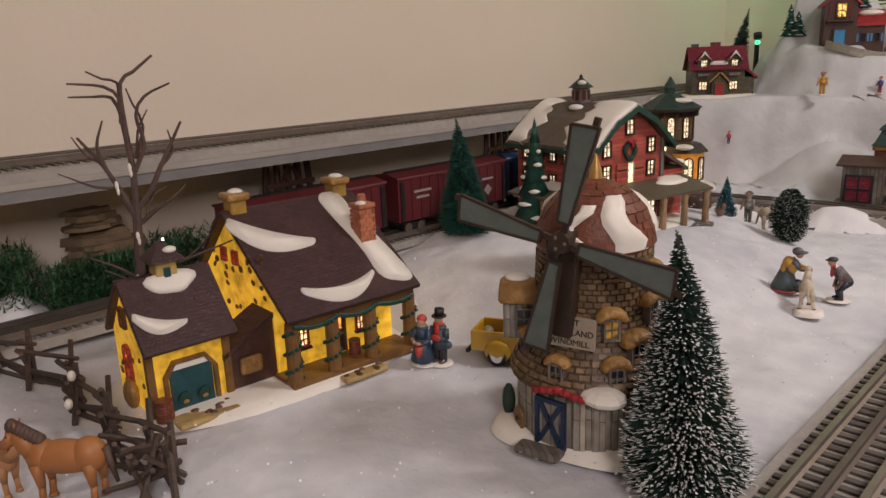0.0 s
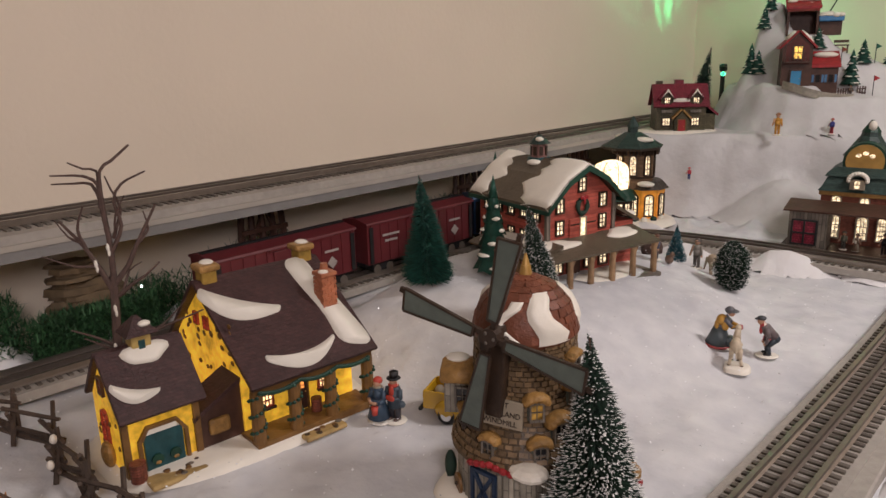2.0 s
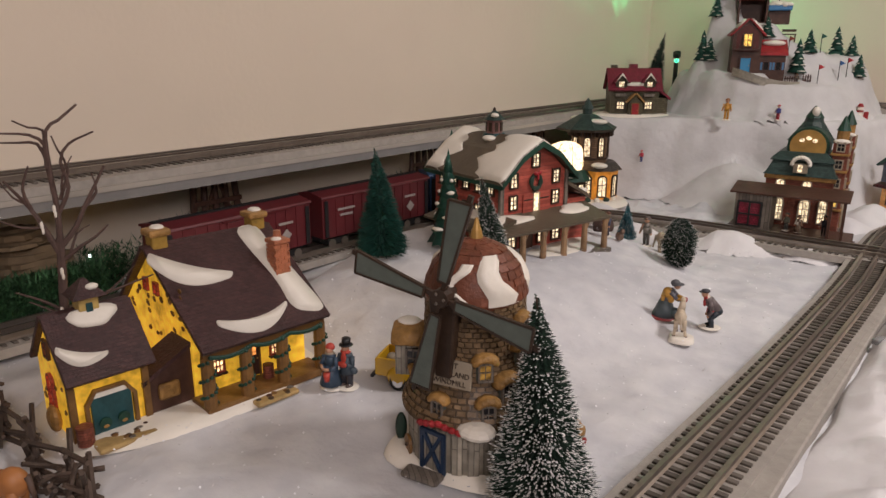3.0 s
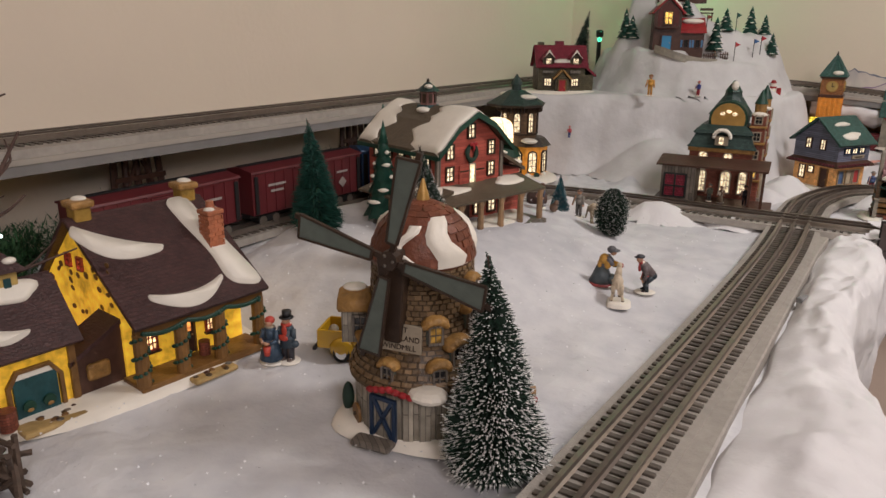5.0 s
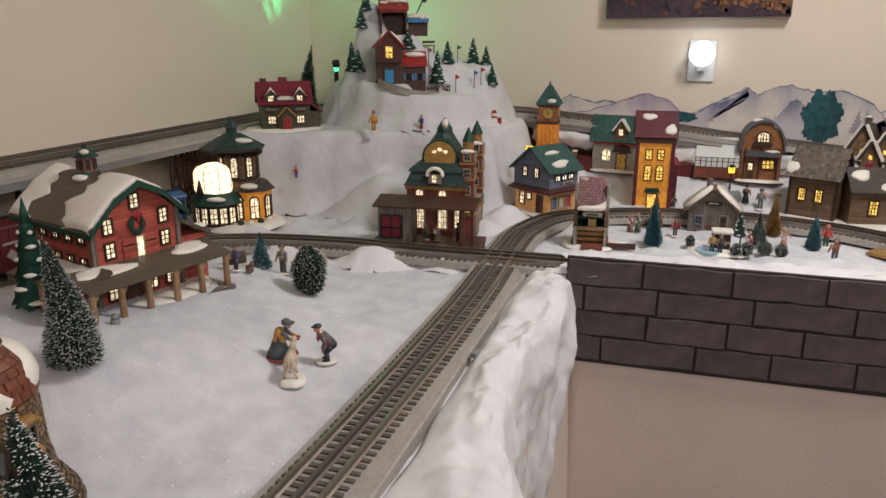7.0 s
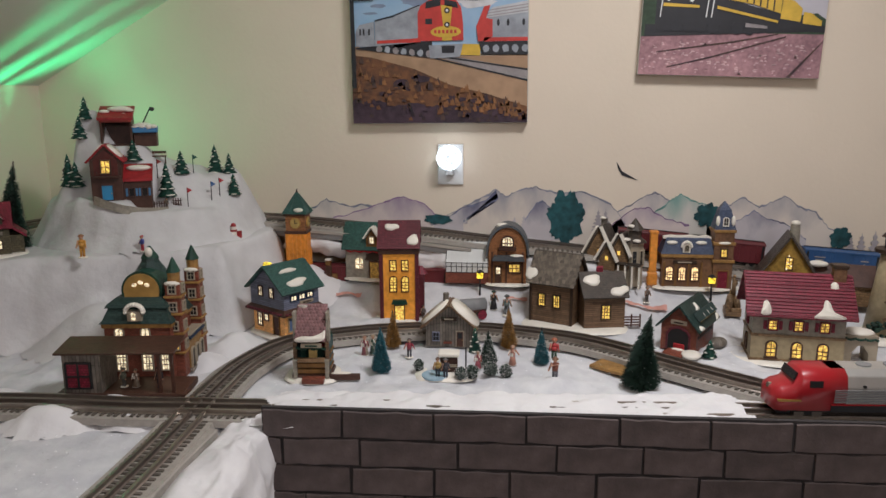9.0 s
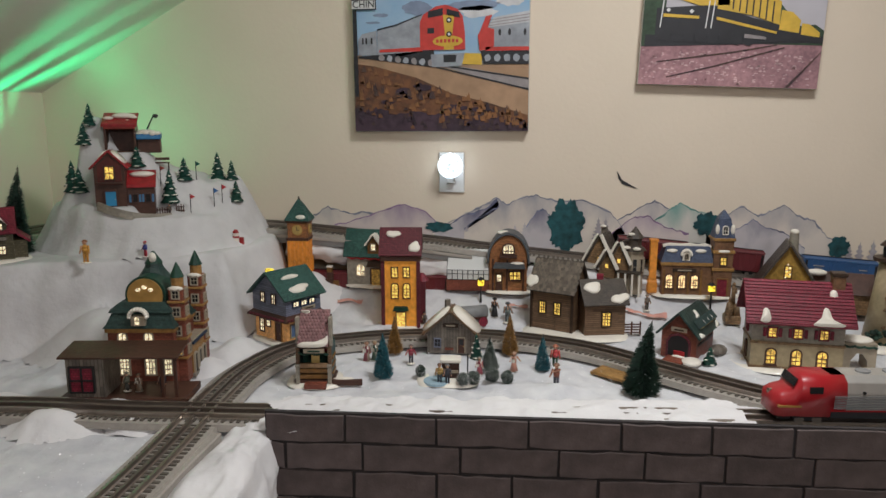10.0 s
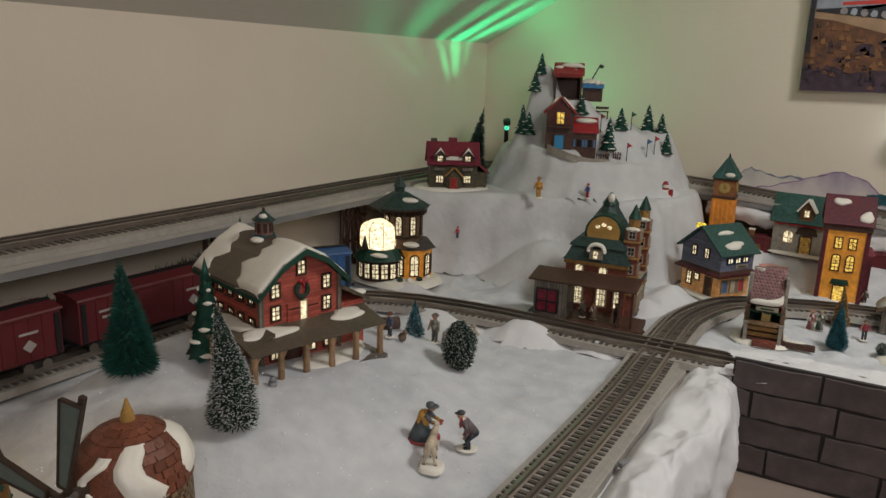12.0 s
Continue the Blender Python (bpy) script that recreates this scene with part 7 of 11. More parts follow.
    for k in range(8):
        q = 45 * k + 22.5
        f = Matrix.Translation((0.026, 0.006, 0)) @ pose(0, 0, 0, 0, 0, q + 22.5) @ Matrix.Translation((0, -0.0335, 0))
        f2 = Matrix.Translation((0.008, 0.004, 0)) @ pose(0, 0, 0, 0, 0, q) @ Matrix.Translation((0, -0.0318, 0))
        if k in (0, 1, 2, 7):
            window(t, f, 0, 0.016, 0.013, 0.032, M_LITW, M_FRAME, True, sash=(2, 3))
            window(up, f2, 0, 0.086, 0.010, 0.030, M_LITW, M_FRAME, True, sash=(2, 3))
        for j in range(5):
            part("bracket", box(-0.012 + 0.006 * j, -0.004, 0.121, 0.0016, 0.009, 0.009, None, f2), M_FRAME, up)
        part("sill_band", box(0, -0.0006, 0.080, 0.026, 0.003, 0.003, None, f2), M_FRAME, up)
    for k in range(5):
        part("shrub", ball(0.030 + 0.030 * math.cos(k * 0.5 - 1.9), 0.004 + 0.044 * math.sin(k * 0.5 - 1.9), 0.010, 0.006, 0.006, 0.005, None, 8), M_FIRD if k % 2 else M_WHITE, t)
    return t


domed_shop()


# ================= the ledge and the ski lodge =================
def red_lodge():
    t = thing("lodge_house", "olive stone lodge with bright red roof and dormers", "house", pose(-0.511, 1.655, 0.146, 0, 0, 38))
    W, D, H, R = 0.093, 0.060, 0.052, 0.088
    base_plate(t, 0.072, 0.045, 5, 0.004)
    m1, m2 = gable(t, W, D, H, R, "x", M_OLIVE, M_CRIMSON, 0.006)
    f = face(W, D, "front")
    for a in (-0.027, 0.027):
        window(t, f, a, 0.014, 0.013, 0.013, M_LITW, M_FRAME, sash=(3, 2))
        d = part("dormer", prism([(-0.011, 0.046), (0.011, 0.046), (0.011, 0.066), (0, 0.078), (-0.011, 0.066)], 0.024, m=Matrix.Translation((a, -D / 2 + 0.010, 0))), M_OLIVE, t)
        window(d, Matrix.Translation((a, -D / 2 - 0.0015, 0)), 0, 0.052, 0.010, 0.014, M_LITW, M_FRAME, sash=(3, 3))
        for s in (-1, 1):
            part("dormer_roof", box(0, 0, 0, 0.020, 0.030, 0.003, None, Matrix.Translation((a + s * 0.0072, -D / 2 + 0.008, 0.0705)) @ pose(0, 0, 0, 0, s * 47, 0)), M_CRIMSON, d)
        part("snow_cap", prism([(-0.013, 0.064), (-0.010, 0.068), (0, 0.078), (0.010, 0.068), (0.013, 0.064), (0, 0.083)], 0.004, m=Matrix.Translation((a, -D / 2 - 0.006, 0))), M_WHITE, d)
        part("flower_box", box(a, -D / 2 - 0.004, 0.038, 0.020, 0.005, 0.005), M_GREYW, t)
    p = part("porch", prism([(-0.013, 0), (0.013, 0), (0.013, 0.026), (0, 0.040), (-0.013, 0.026)], 0.012, m=Matrix.Translation((0, -D / 2 - 0.005, 0))), M_OLIVE, t)
    for s in (-1, 1):
        part("porch_roof", box(0, 0, 0, 0.024, 0.016, 0.003, None, Matrix.Translation((s * 0.0085, -D / 2 - 0.006, 0.0345)) @ pose(0, 0, 0, 0, s * 46, 0)), M_THATCH, p)
    door(p, Matrix.Translation((0, -D / 2 - 0.011, 0)), 0, 0.001, 0.013, 0.024, M_BRIGHTRED, M_TRIM)
    c = part("chimney", box(-0.037, 0.008, 0.078, 0.012, 0.010, 0.018), M_OLIVE, t)
    c = part("chimney", box(0.0, 0.006, 0.080, 0.016, 0.012, 0.018), M_CRIMSON, t)
    part("side_wing", box(0.0565, 0.0, 0, 0.020, 0.040, 0.034), M_OLIVE, t)
    part("wing_roof", prism([(0.043, 0.052), (0.071, 0.030), (0.072, 0.034), (0.043, 0.058)], 0.046), M_CRIMSON, t)
    band(t, m1, [(-0.020, 0.010), (0.020, 0.010), (0.014, 0.018), (-0.014, 0.018)])
    return t


red_lodge()
bristle_tree(pose(-0.502, 1.722, 0.142), "bristle_fir", "very dark green leaning fir on the ledge in the corner", 0.165, 0.035, M_FIRD, 0.0, 31, density=1.1, bend=0.13)

lod = pose(-0.344, 1.784, 0.229, 0, 0, 26)


def ski_lodge():
    t = thing("ski_lodge", "red wooden ski lodge with a low snowy wing", "house", lod)
    m1, m2 = gable(t, 0.052, 0.05, 0.072, 0.098, "y", M_DKBRN, M_BRIGHTRED, 0.006)
    f = face(0.052, 0.05, "front")
    part("front_panel", prism([(-0.020, 0.040), (0.020, 0.040), (0.020, 0.074), (0, 0.092), (-0.020, 0.074)], 0.003, m=f), glaze("dark_red_boards", (0.15, 0.028, 0.02)), t)
    f = f @ Matrix.Translation((0, -0.0022, 0))
    window(t, f, 0.0, 0.050, 0.014, 0.022, M_LITY, M_DKBRN, sash=(2, 2))
    door(t, f, 0.0, 0.002, 0.018, 0.026, mat("bright_blue_door", (0.03, 0.22, 0.42), 0.5, 0.1, 80), M_DKBRN)
    part("balcony", box(0, -0.030, 0.042, 0.046, 0.010, 0.003), M_DKBRN, t)
    for k in range(7):
        part("baluster", box(-0.021 + 0.007 * k, -0.034, 0.045, 0.0014, 0.0014, 0.008), M_DKBRN, t)
    band(t, m1, [(-0.02, 0.02), (0.02, 0.018), (0.025, 0.040), (-0.02, 0.042)])
    band(t, m2, [(-0.03, 0.01), (0.02, 0.008), (0.025, 0.040), (-0.03, 0.042)])
    w = part("wing", box(0.049, 0.002, -0.022, 0.048, 0.034, 0.056), M_DKBRN, t)
    part("wing_roof", prism([(-0.020, 0.033), (0.018, 0.058), (0.018, 0.062), (-0.020, 0.038)], 0.054, m=Matrix.Translation((0.049, 0, 0)) @ pose(0, 0, 0, 0, 0, 90)), M_BRIGHTRED, w)
    smooth(part("snow_cap", ball(0.052, 0.006, 0.055, 0.022, 0.012, 0.006), M_WHITE, w))
    fw = Matrix.Translation((0.049, -0.015, 0))
    for a in (-0.010, 0.012):
        window(w, fw, a, 0.006, 0.008, 0.014, M_DARKGLASS, M_DKBRN, sash=(1, 1), shutter=paint(0.06, 0.16, 0.30))
    return t


ski_lodge()


def lift_hut():
    t = thing("lift_hut", "open ski-lift hut with a red snowy roof", "hut", pose(-0.366, 1.862, 0.320, 0, 0, 24))
    part("back_wall", box(0, 0.020, 0, 0.054, 0.004, 0.058), M_DKBRN, t)
    for s in (-1, 1):
        part("side_wall", box(s * 0.026, 0, 0, 0.004, 0.040, 0.056), M_DKBRN, t)
    part("floor", box(0, 0, 0, 0.054, 0.044, 0.004), M_DKBRN, t)
    part("front_beam", box(0, -0.020, 0.046, 0.056, 0.005, 0.008), M_RED, t)
    part("roof", prism([(-0.026, 0.050), (0.026, 0.072), (0.026, 0.076), (-0.026, 0.055)], 0.062, m=pose(0, 0, 0, 0, 0, 90)), M_BRIGHTRED, t)
    smooth(part("snow_cap", ball(0.006, 0.006, 0.070, 0.022, 0.012, 0.006), M_WHITE, t))
    part("blue_shed", box(0.050, 0.004, 0.0, 0.040, 0.030, 0.026), M_DKBRN, t)
    part("blue_roof", box(0.050, -0.004, 0.026, 0.044, 0.034, 0.012, bevel=0.002), paint(0.04, 0.17, 0.36), t)
    smooth(part("snow_cap", ball(0.045, -0.004, 0.040, 0.018, 0.014, 0.005), M_WHITE, t))
    part("cable_boom", rod((0.040, -0.006, 0.030), (0.062, -0.004, 0.074), 0.0013), M_BLACK, t)
    part("pulley", ball(0.064, -0.004, 0.070, 0.005, 0.002, 0.004, None, 8), M_BLACK, t)
    spot = t.matrix_basis @ Vector((0.072, -0.014, 0))
    g = mound_z(spot.x, spot.y) - 0.320
    b = part("bench", box(0.072, -0.014, g + 0.008, 0.026, 0.008, 0.0025), M_DKBRN, t, "dark brown slatted bench")
    for x in (0.061, 0.083):
        part("bench_leg", box(x, -0.014, g - 0.006, 0.002, 0.007, 0.015), M_DKBRN, b)
    part("bench_back", box(0.072, -0.0105, g + 0.014, 0.026, 0.0015, 0.005), M_DKBRN, b)
    for x, z, r in ((-0.020, 0.066, 0.006), (-0.008, 0.058, 0.005), (0.014, 0.060, 0.006), (0.024, 0.068, 0.005)):
        smooth(part("snow_cap", ball(x, -0.004, z, r * 1.6, r, r * 0.6, None, 10), M_WHITE, t))
    for x in (0.034, 0.046, 0.058, 0.066):
        smooth(part("snow_cap", ball(x, -0.018, 0.0375, 0.0075, 0.006, 0.0035 + 0.002 * math.sin(900 * x), None, 10), M_WHITE, t))
    return t


lift_hut()
for i, (x, y, h, r) in enumerate(((-0.424, 1.852, 0.044, 0.014), (-0.428, 1.836, 0.044, 0.016), (-0.436, 1.803, 0.062, 0.016), (-0.420, 1.800, 0.048, 0.017), (-0.324, 1.838, 0.040, 0.016), (-0.258, 1.832, 0.066, 0.018), (-0.256, 1.888, 0.046, 0.016), (-0.229, 1.978, 0.060, 0.0175), (-0.200, 1.980, 0.042, 0.014), (-0.172, 1.934, 0.044, 0.015))):
    resin_tree(pose(x, y, mound_z(x, y) - 0.003), h * 1.06, r * 1.05, "small dark green resin fir dabbed with snow", 40 + i, 5, "firs on the mound")



def picket_fence(m, n, label):
    t = thing("picket_fence", label, "fence", m)
    for k in range(n):
        part("picket", box(0.0042 * k, 0, 0, 0.0020, 0.0014, 0.018 - 0.001 * (k % 2)), M_DKBRN, t)
    for z in (0.005, 0.012):
        part("rail", box(0.0021 * (n - 1), 0.001, z, 0.0042 * n, 0.0012, 0.0016), M_DKBRN, t)


picket_fence(pose(-0.268, 1.801, mound_z(-0.258, 1.806) - 0.003, 0, 0, 30), 6, "short brown picket fence by the lodge")
picket_fence(pose(-0.242, 1.823, mound_z(-0.236, 1.826) - 0.003, 0, 0, 24), 4, "short brown picket fence on the mound")
kerb_line = curve_path([(-0.348, 1.744, 0.235), (-0.326, 1.738, 0.230), (-0.298, 1.746, 0.220), (-0.270, 1.768, 0.212), (-0.244, 1.806, 0.209)], 0.006)
tagged(part("stone_kerb", sweep(kerb_line, [(-0.003, -0.010), (-0.002, 0.004), (0.002, 0.005), (0.004, -0.010)]), M_STONEC), "curved tan kerb below the ski lodge", "kerb")
figurine(pose(-0.250, 1.812, mound_z(-0.250, 1.812) - 0.003, 0, 0, 10), "little dark figurine at the picket fence", paint(0.10, 0.08, 0.06), paint(0.06, 0.05, 0.05), M_BLACK, 0.022, base=False)
for x, y, c in ((-0.219, 1.834, (0.5, 0.04, 0.05)), (-0.196, 1.885, (0.05, 0.14, 0.35)), (-0.186, 1.900, (0.5, 0.04, 0.05)), (-0.240, 1.905, (0.02, 0.10, 0.08)), (-0.282, 1.845, (0.30, 0.05, 0.04))):
    z = mound_z(x, y)
    t = thing("slalom_flag", "thin pole with a small coloured flag", "flag", pose(x, y, z - 0.006), "slalom flags")
    part("pole", rod((0, 0, 0), (0, 0, 0.042), 0.0008, None, None, 6), M_BLACK, t)
    part("flag", prism([(0, 0.032), (0.010, 0.037), (0, 0.042)], 0.0010), paint(*c), t)
figurine(pose(-0.317, 1.650, 0.149, 0, 0, 10), "skier figurine in a yellow suit on white skis", paint(0.55, 0.27, 0.04), paint(0.55, 0.27, 0.04), paint(0.25, 0.10, 0.03), 0.042)
figurine(pose(-0.2455, 1.712, 0.149, 0, 0, -20), "small skier figurine in blue and red", paint(0.05, 0.06, 0.25), paint(0.4, 0.04, 0.06), paint(0.4, 0.04, 0.06), 0.030)
figurine(pose(-0.434, 1.560, 0.070, 0, 0, 0), "small sledging figurine in a red jacket", paint(0.5, 0.05, 0.08), paint(0.06, 0.08, 0.25), paint(0.5, 0.05, 0.08), 0.024, base=False)
t = thing("snowman", "little snowman in red scarf with gifts", "snowman", pose(-0.144, 1.860, hill_z(-0.144, 1.860) - 0.002, 0, 0, 10))
smooth(part("body", ball(0, 0, 0.008, 0.008, 0.007, 0.008, ball(0, 0, 0.019, 0.0055, 0.0055, 0.0055)), M_WHITE, t))
part("hat", tube(0, 0, 0.023, 0.006, 0.003, 0.006), M_BRIGHTRED, t)
part("scarf", tube(0, 0, 0.0135, 0.0066, 0.0062, 0.003), M_BRIGHTRED, t)
for s in (-1, 1):
    part("gift", box(s * 0.011, -0.001, 0, 0.008, 0.008, 0.014, bevel=0.0006), M_BRIGHTRED, t)
# the party-light projector behind the mound; slats and housing are added to cut its beam into streaks
t = thing("party_light", "small black party-light projector behind the snow mound", "projector lamp", pose(-0.579, 2.002, 0.212))
part("stand", tube(0, 0, -0.08, 0.006, 0.005, 0.105), M_BLACK, t)
smooth(part("lens", ball(0.004, -0.008, 0.030, 0.006, 0.006, 0.005, None, 14), glow("green_lens", (0.10, 1.0, 0.55), 1.6), t, "glowing green lens"))
beam = look((-0.577, 1.998, 0.256), (-0.555, 1.885, 0.52))
inv = t.matrix_basis.inverted()
housing = part("housing", tube(0, 0, -0.0055, 0.0088, 0.0088, 0.0105, None, 18, caps=False), M_BLACK, t)
housing.matrix_basis = inv @ beam
back = part("back_cap", tube(0, 0, 0.0046, 0.0088, 0.0088, 0.0014, None, 18), M_BLACK, housing)
rg = random.Random(3)
y = -0.0086
while y < 0.0086:
    w = rg.uniform(0.0007, 0.0019)
    half = math.sqrt(max(1e-7, 0.0088 ** 2 - y * y))
    bm = bmesh.new()
    low, high = [], []
    for k in range(9):
        x = half * (k / 4 - 1)
        low.append(bm.verts.new((x, y + 0.00025 * math.sin(7 * k / 8 + 900 * y), 0)))
        high.append(bm.verts.new((x, y + w + 0.00030 * math.sin(5 * k / 8 + 700 * y), 0)))
    for k in range(8):
        bm.faces.new((low[k], low[k + 1], high[k + 1], high[k]))
    blade = part("mask_slat", bm, M_BLACK, housing)
    blade.matrix_basis = Matrix.Translation((0, 0, -0.0052)) @ pose(0, 0, 0, 0, 0, rg.uniform(-3, 3))
    y += w + rg.uniform(0.0003, 0.0011)
lamp("party_light_beam", "SPOT", 4.2, (0.05, 1.0, 0.36), beam, 0.0005, spot=112)
# extra unseen spot, added to imitate green light scattered onto the walls
lamp("party_light_wash", "SPOT", 0.6, (0.16, 1.0, 0.42), look((-0.500, 1.930, 0.33), (-0.20, 2.105, 0.60)), 0.02, spot=150)



# ================= the town =================
def station():
    t = thing("railway_station", "grand red-brick station with green domed roof, lit", "station", at(-0.140, 1.500, 9))
    # platform and freight shed under a brown canopy
    part("platform", box(0.0, -0.041, 0, 0.176, 0.068, 0.010, bevel=0.001), M_DKBRN, t)
    for k in range(3):
        part("step", box(0.090 + 0.005 * k, -0.064, 0, 0.005, 0.022, 0.009 - 0.003 * k), M_DKBRN, t)
    part("canopy", prism([(-0.034, 0.067), (0.018, 0.075), (0.018, 0.0775), (-0.034, 0.0695)], 0.164, m=Matrix.Translation((-0.002, -0.041, 0)) @ pose(0, 0, 0, 0, 0, 90)), M_DKBRN, t, "reddish brown sheet canopy")
    sh = part("freight_shed", box(-0.050, -0.044, 0.010, 0.052, 0.050, 0.058), M_GREYW, t)
    d = part("door", box(-0.054, -0.070, 0.018, 0.032, 0.003, 0.036), M_CRIMSON, sh, "dark red panelled double door")
    bm = bmesh.new()
    for a in (-0.0705, -0.054, -0.0375):
        box(a, -0.0712, 0.018, 0.0026, 0.003, 0.036, bm)
    for z in (0.017, 0.034, 0.053):
        box(-0.054, -0.0712, z, 0.035, 0.003, 0.0024, bm)
    part("door_frame", bm, M_BLACK, d)
    for a in (0.056, 0.074):
        part("post", box(a, -0.068, 0.010, 0.004, 0.004, 0.058), M_DKBRN, t)
    # brick hall with mansard
    W, D = 0.096, 0.090
    hall = Matrix.Translation((0.002, 0.045, 0))
    part("wall", box(0, 0, 0, W, D, 0.084, None, hall), M_BRICKR, t, "red brick wall")
    part("cornice", box(0, 0, 0.082, W + 0.006, D + 0.006, 0.007, None, hall, 0.001), M_THATCH, t)
    bm = bmesh.new()
    ring = [[bm.verts.new(hall @ Vector((sx * (W / 2 + 0.005 - k), sy * (D / 2 + 0.005 - k), z))) for sx, sy in ((-1, -1), (1, -1), (1, 1), (-1, 1))] for k, z in ((0, 0.089), (0.004, 0.094), (0.011, 0.110), (0.007, 0.111), (0.010, 0.116), (0.020, 0.124))]
    for a, b in zip(ring, ring[1:]):
        for j in range(4):
            bm.faces.new((a[j], a[(j + 1) % 4], b[(j + 1) % 4], b[j]))
    bm.faces.new(ring[-1])
    part("mansard_roof", bm, M_DKGREENRF, t, "dark green mansard roof")
    dm = part("dormer", box(0.0, -D / 2 - 0.001, 0.094, 0.020, 0.012, 0.014, None, hall), M_CREAM, t)
    window(dm, hall @ Matrix.Translation((0, -D / 2 - 0.0075, 0)), 0, 0.096, 0.007, 0.010, M_LITW, M_CREAM, True, sash=(1, 2))
    sc = bmesh.new()
    for k in range(11):
        b = math.pi * k / 10
        ball(0.0125 * math.cos(b), -D / 2 - 0.004, 0.107 + 0.011 * math.sin(b), 0.0034, 0.006, 0.0034, sc, 6, hall)
    smooth(part("snow_cap", sc, M_WHITE, dm, "white glazed snow"))["kind"] = "stuff"
    f = hall @ face(W, D, "front")
    for a in (-0.026, 0.012):
        window(t, f, a, 0.018, 0.013, 0.030, M_LITW, M_CREAM, True, sash=(3, 3))
        window(t, f, a, 0.068, 0.011, 0.010, M_LITW, M_CREAM, True, sash=(2, 1))
    window(t, f, 0.038, 0.018, 0.010, 0.032, M_LITW, M_CREAM, True, sash=(3, 4))
    # domed clock hall
    dome = hall @ Matrix.Translation((0.004, 0.010, 0))
    dr = part("drum", tube(0, 0, 0, 0.030, 0.030, 0.050, None, 24, dome @ Matrix.Translation((0, 0.004, 0.132)) @ pose(0, 0, 0, 90) @ Matrix.Translation((0, 0, -0.01))), M_GREEN, t)
    part("fan_light", tube(0, 0, 0, 0.026, 0.026, 0.003, None, 24, dome @ Matrix.Translation((0, -0.0355, 0.133)) @ pose(0, 0, 0, 90)), M_GOLD, t, "gilded fan light")
    for k in range(3):
        b = math.pi * (k + 1) / 4
        part("pane", ball(0.013 * math.cos(b), -0.0390, 0.133 + 0.013 * math.sin(b), 0.004, 0.001, 0.003, None, 8, dome), M_LITW, t)
    part("dome_roof", tube(0, 0.005, 0.136, 0.036, 0.014, 0.032, tube(0, 0.005, 0.168, 0.014, 0.0125, 0.006, None, 8, dome), 8, dome), M_DKGREENRF, t, "faceted dark green dome")
    part("spire", tube(0, 0.005, 0.174, 0.014, 0.002, 0.018, None, 8, dome), M_GREEN, t)
    smooth(part("snow_cap", ball(0.002, -0.004, 0.184, 0.006, 0.005, 0.008, None, 8, dome), M_WHITE, t))
    # two corner turrets along the right side
    for x, y, top in ((0.050, -0.020, 0.032), (0.052, 0.060, 0.034)):
        q = hall @ Matrix.Translation((x, y, 0))
        tw = part("turret", box(0, 0, 0, 0.022, 0.022, 0.112 + top, None, q, 0.0015), M_BRICKR, t, "brick turret with cream bands")
        for z in (0.036, 0.066, 0.096, 0.090 + top):
            part("band", box(0, 0, z, 0.026, 0.026, 0.004, None, q, 0.001), M_THATCH, tw)
        part("turret_top", tube(0, 0, 0.112 + top, 0.009, 0.009, 0.016, None, 10, q), M_THATCH, tw)
        part("turret_roof", tube(0, 0, 0.128 + top, 0.0105, 0.001, 0.022, None, 10, q), M_GREEN, tw)
        fq = q @ Matrix.Translation((0, -0.011, 0))
        for z in (0.044, 0.074, 0.103, 0.098 + top):
            window(tw, fq, 0, z, 0.009, 0.012, M_LITY if z < 0.07 else M_DARKGLASS, M_CREAM, sash=(2, 2))
            window(tw, q @ pose(0.011, 0, 0, 0, 0, 90), 0, z, 0.009, 0.012, M_DARKGLASS, M_CREAM, sash=(2, 2))
        smooth(part("snow_cap", ball(0, -0.010, 0.112 + top, 0.012, 0.004, 0.004, None, 8, q), M_WHITE, tw))
    arc = part("arcade", box(0.054, 0.022, 0, 0.016, 0.060, 0.052, None, hall), M_THATCH, t)
    part("arcade_cornice", box(0.055, 0.022, 0.052, 0.022, 0.066, 0.004, None, hall, 0.001), M_NAVY, arc, "dark blue cornice")
    part("arcade_parapet", box(0.055, 0.022, 0.056, 0.018, 0.062, 0.003, None, hall, 0.001), M_CREAM, arc)
    part("plinth", box(0.055, 0.022, 0, 0.022, 0.066, 0.006, None, hall, 0.001), M_GREYW, arc)
    fr = hall @ pose(0.0625, 0.022, 0, 0, 0, 90)
    for a in (-0.020, 0.0, 0.020):
        window(t, fr, a, 0.006, 0.012, 0.026, M_DARKGLASS, M_CREAM, True, sash=(1, 1))
    return t


station()
figurine(at(-0.135, 1.452, -10, 0.011), "grey-green figurine sitting on the platform", paint(0.14, 0.15, 0.11), paint(0.08, 0.08, 0.07), paint(0.12, 0.12, 0.10), 0.030)
figurine(at(-0.118, 1.454, 12, 0.011), "brown and cream figurine seated on the platform", paint(0.22, 0.15, 0.10), paint(0.30, 0.26, 0.20), paint(0.16, 0.11, 0.07), 0.028, skirt=True)
figurine(at(-0.082, 1.454, 0, 0.011), "figurine in a black uniform on the platform", paint(0.02, 0.02, 0.025), paint(0.02, 0.02, 0.025), M_BLACK, 0.034, base=False)


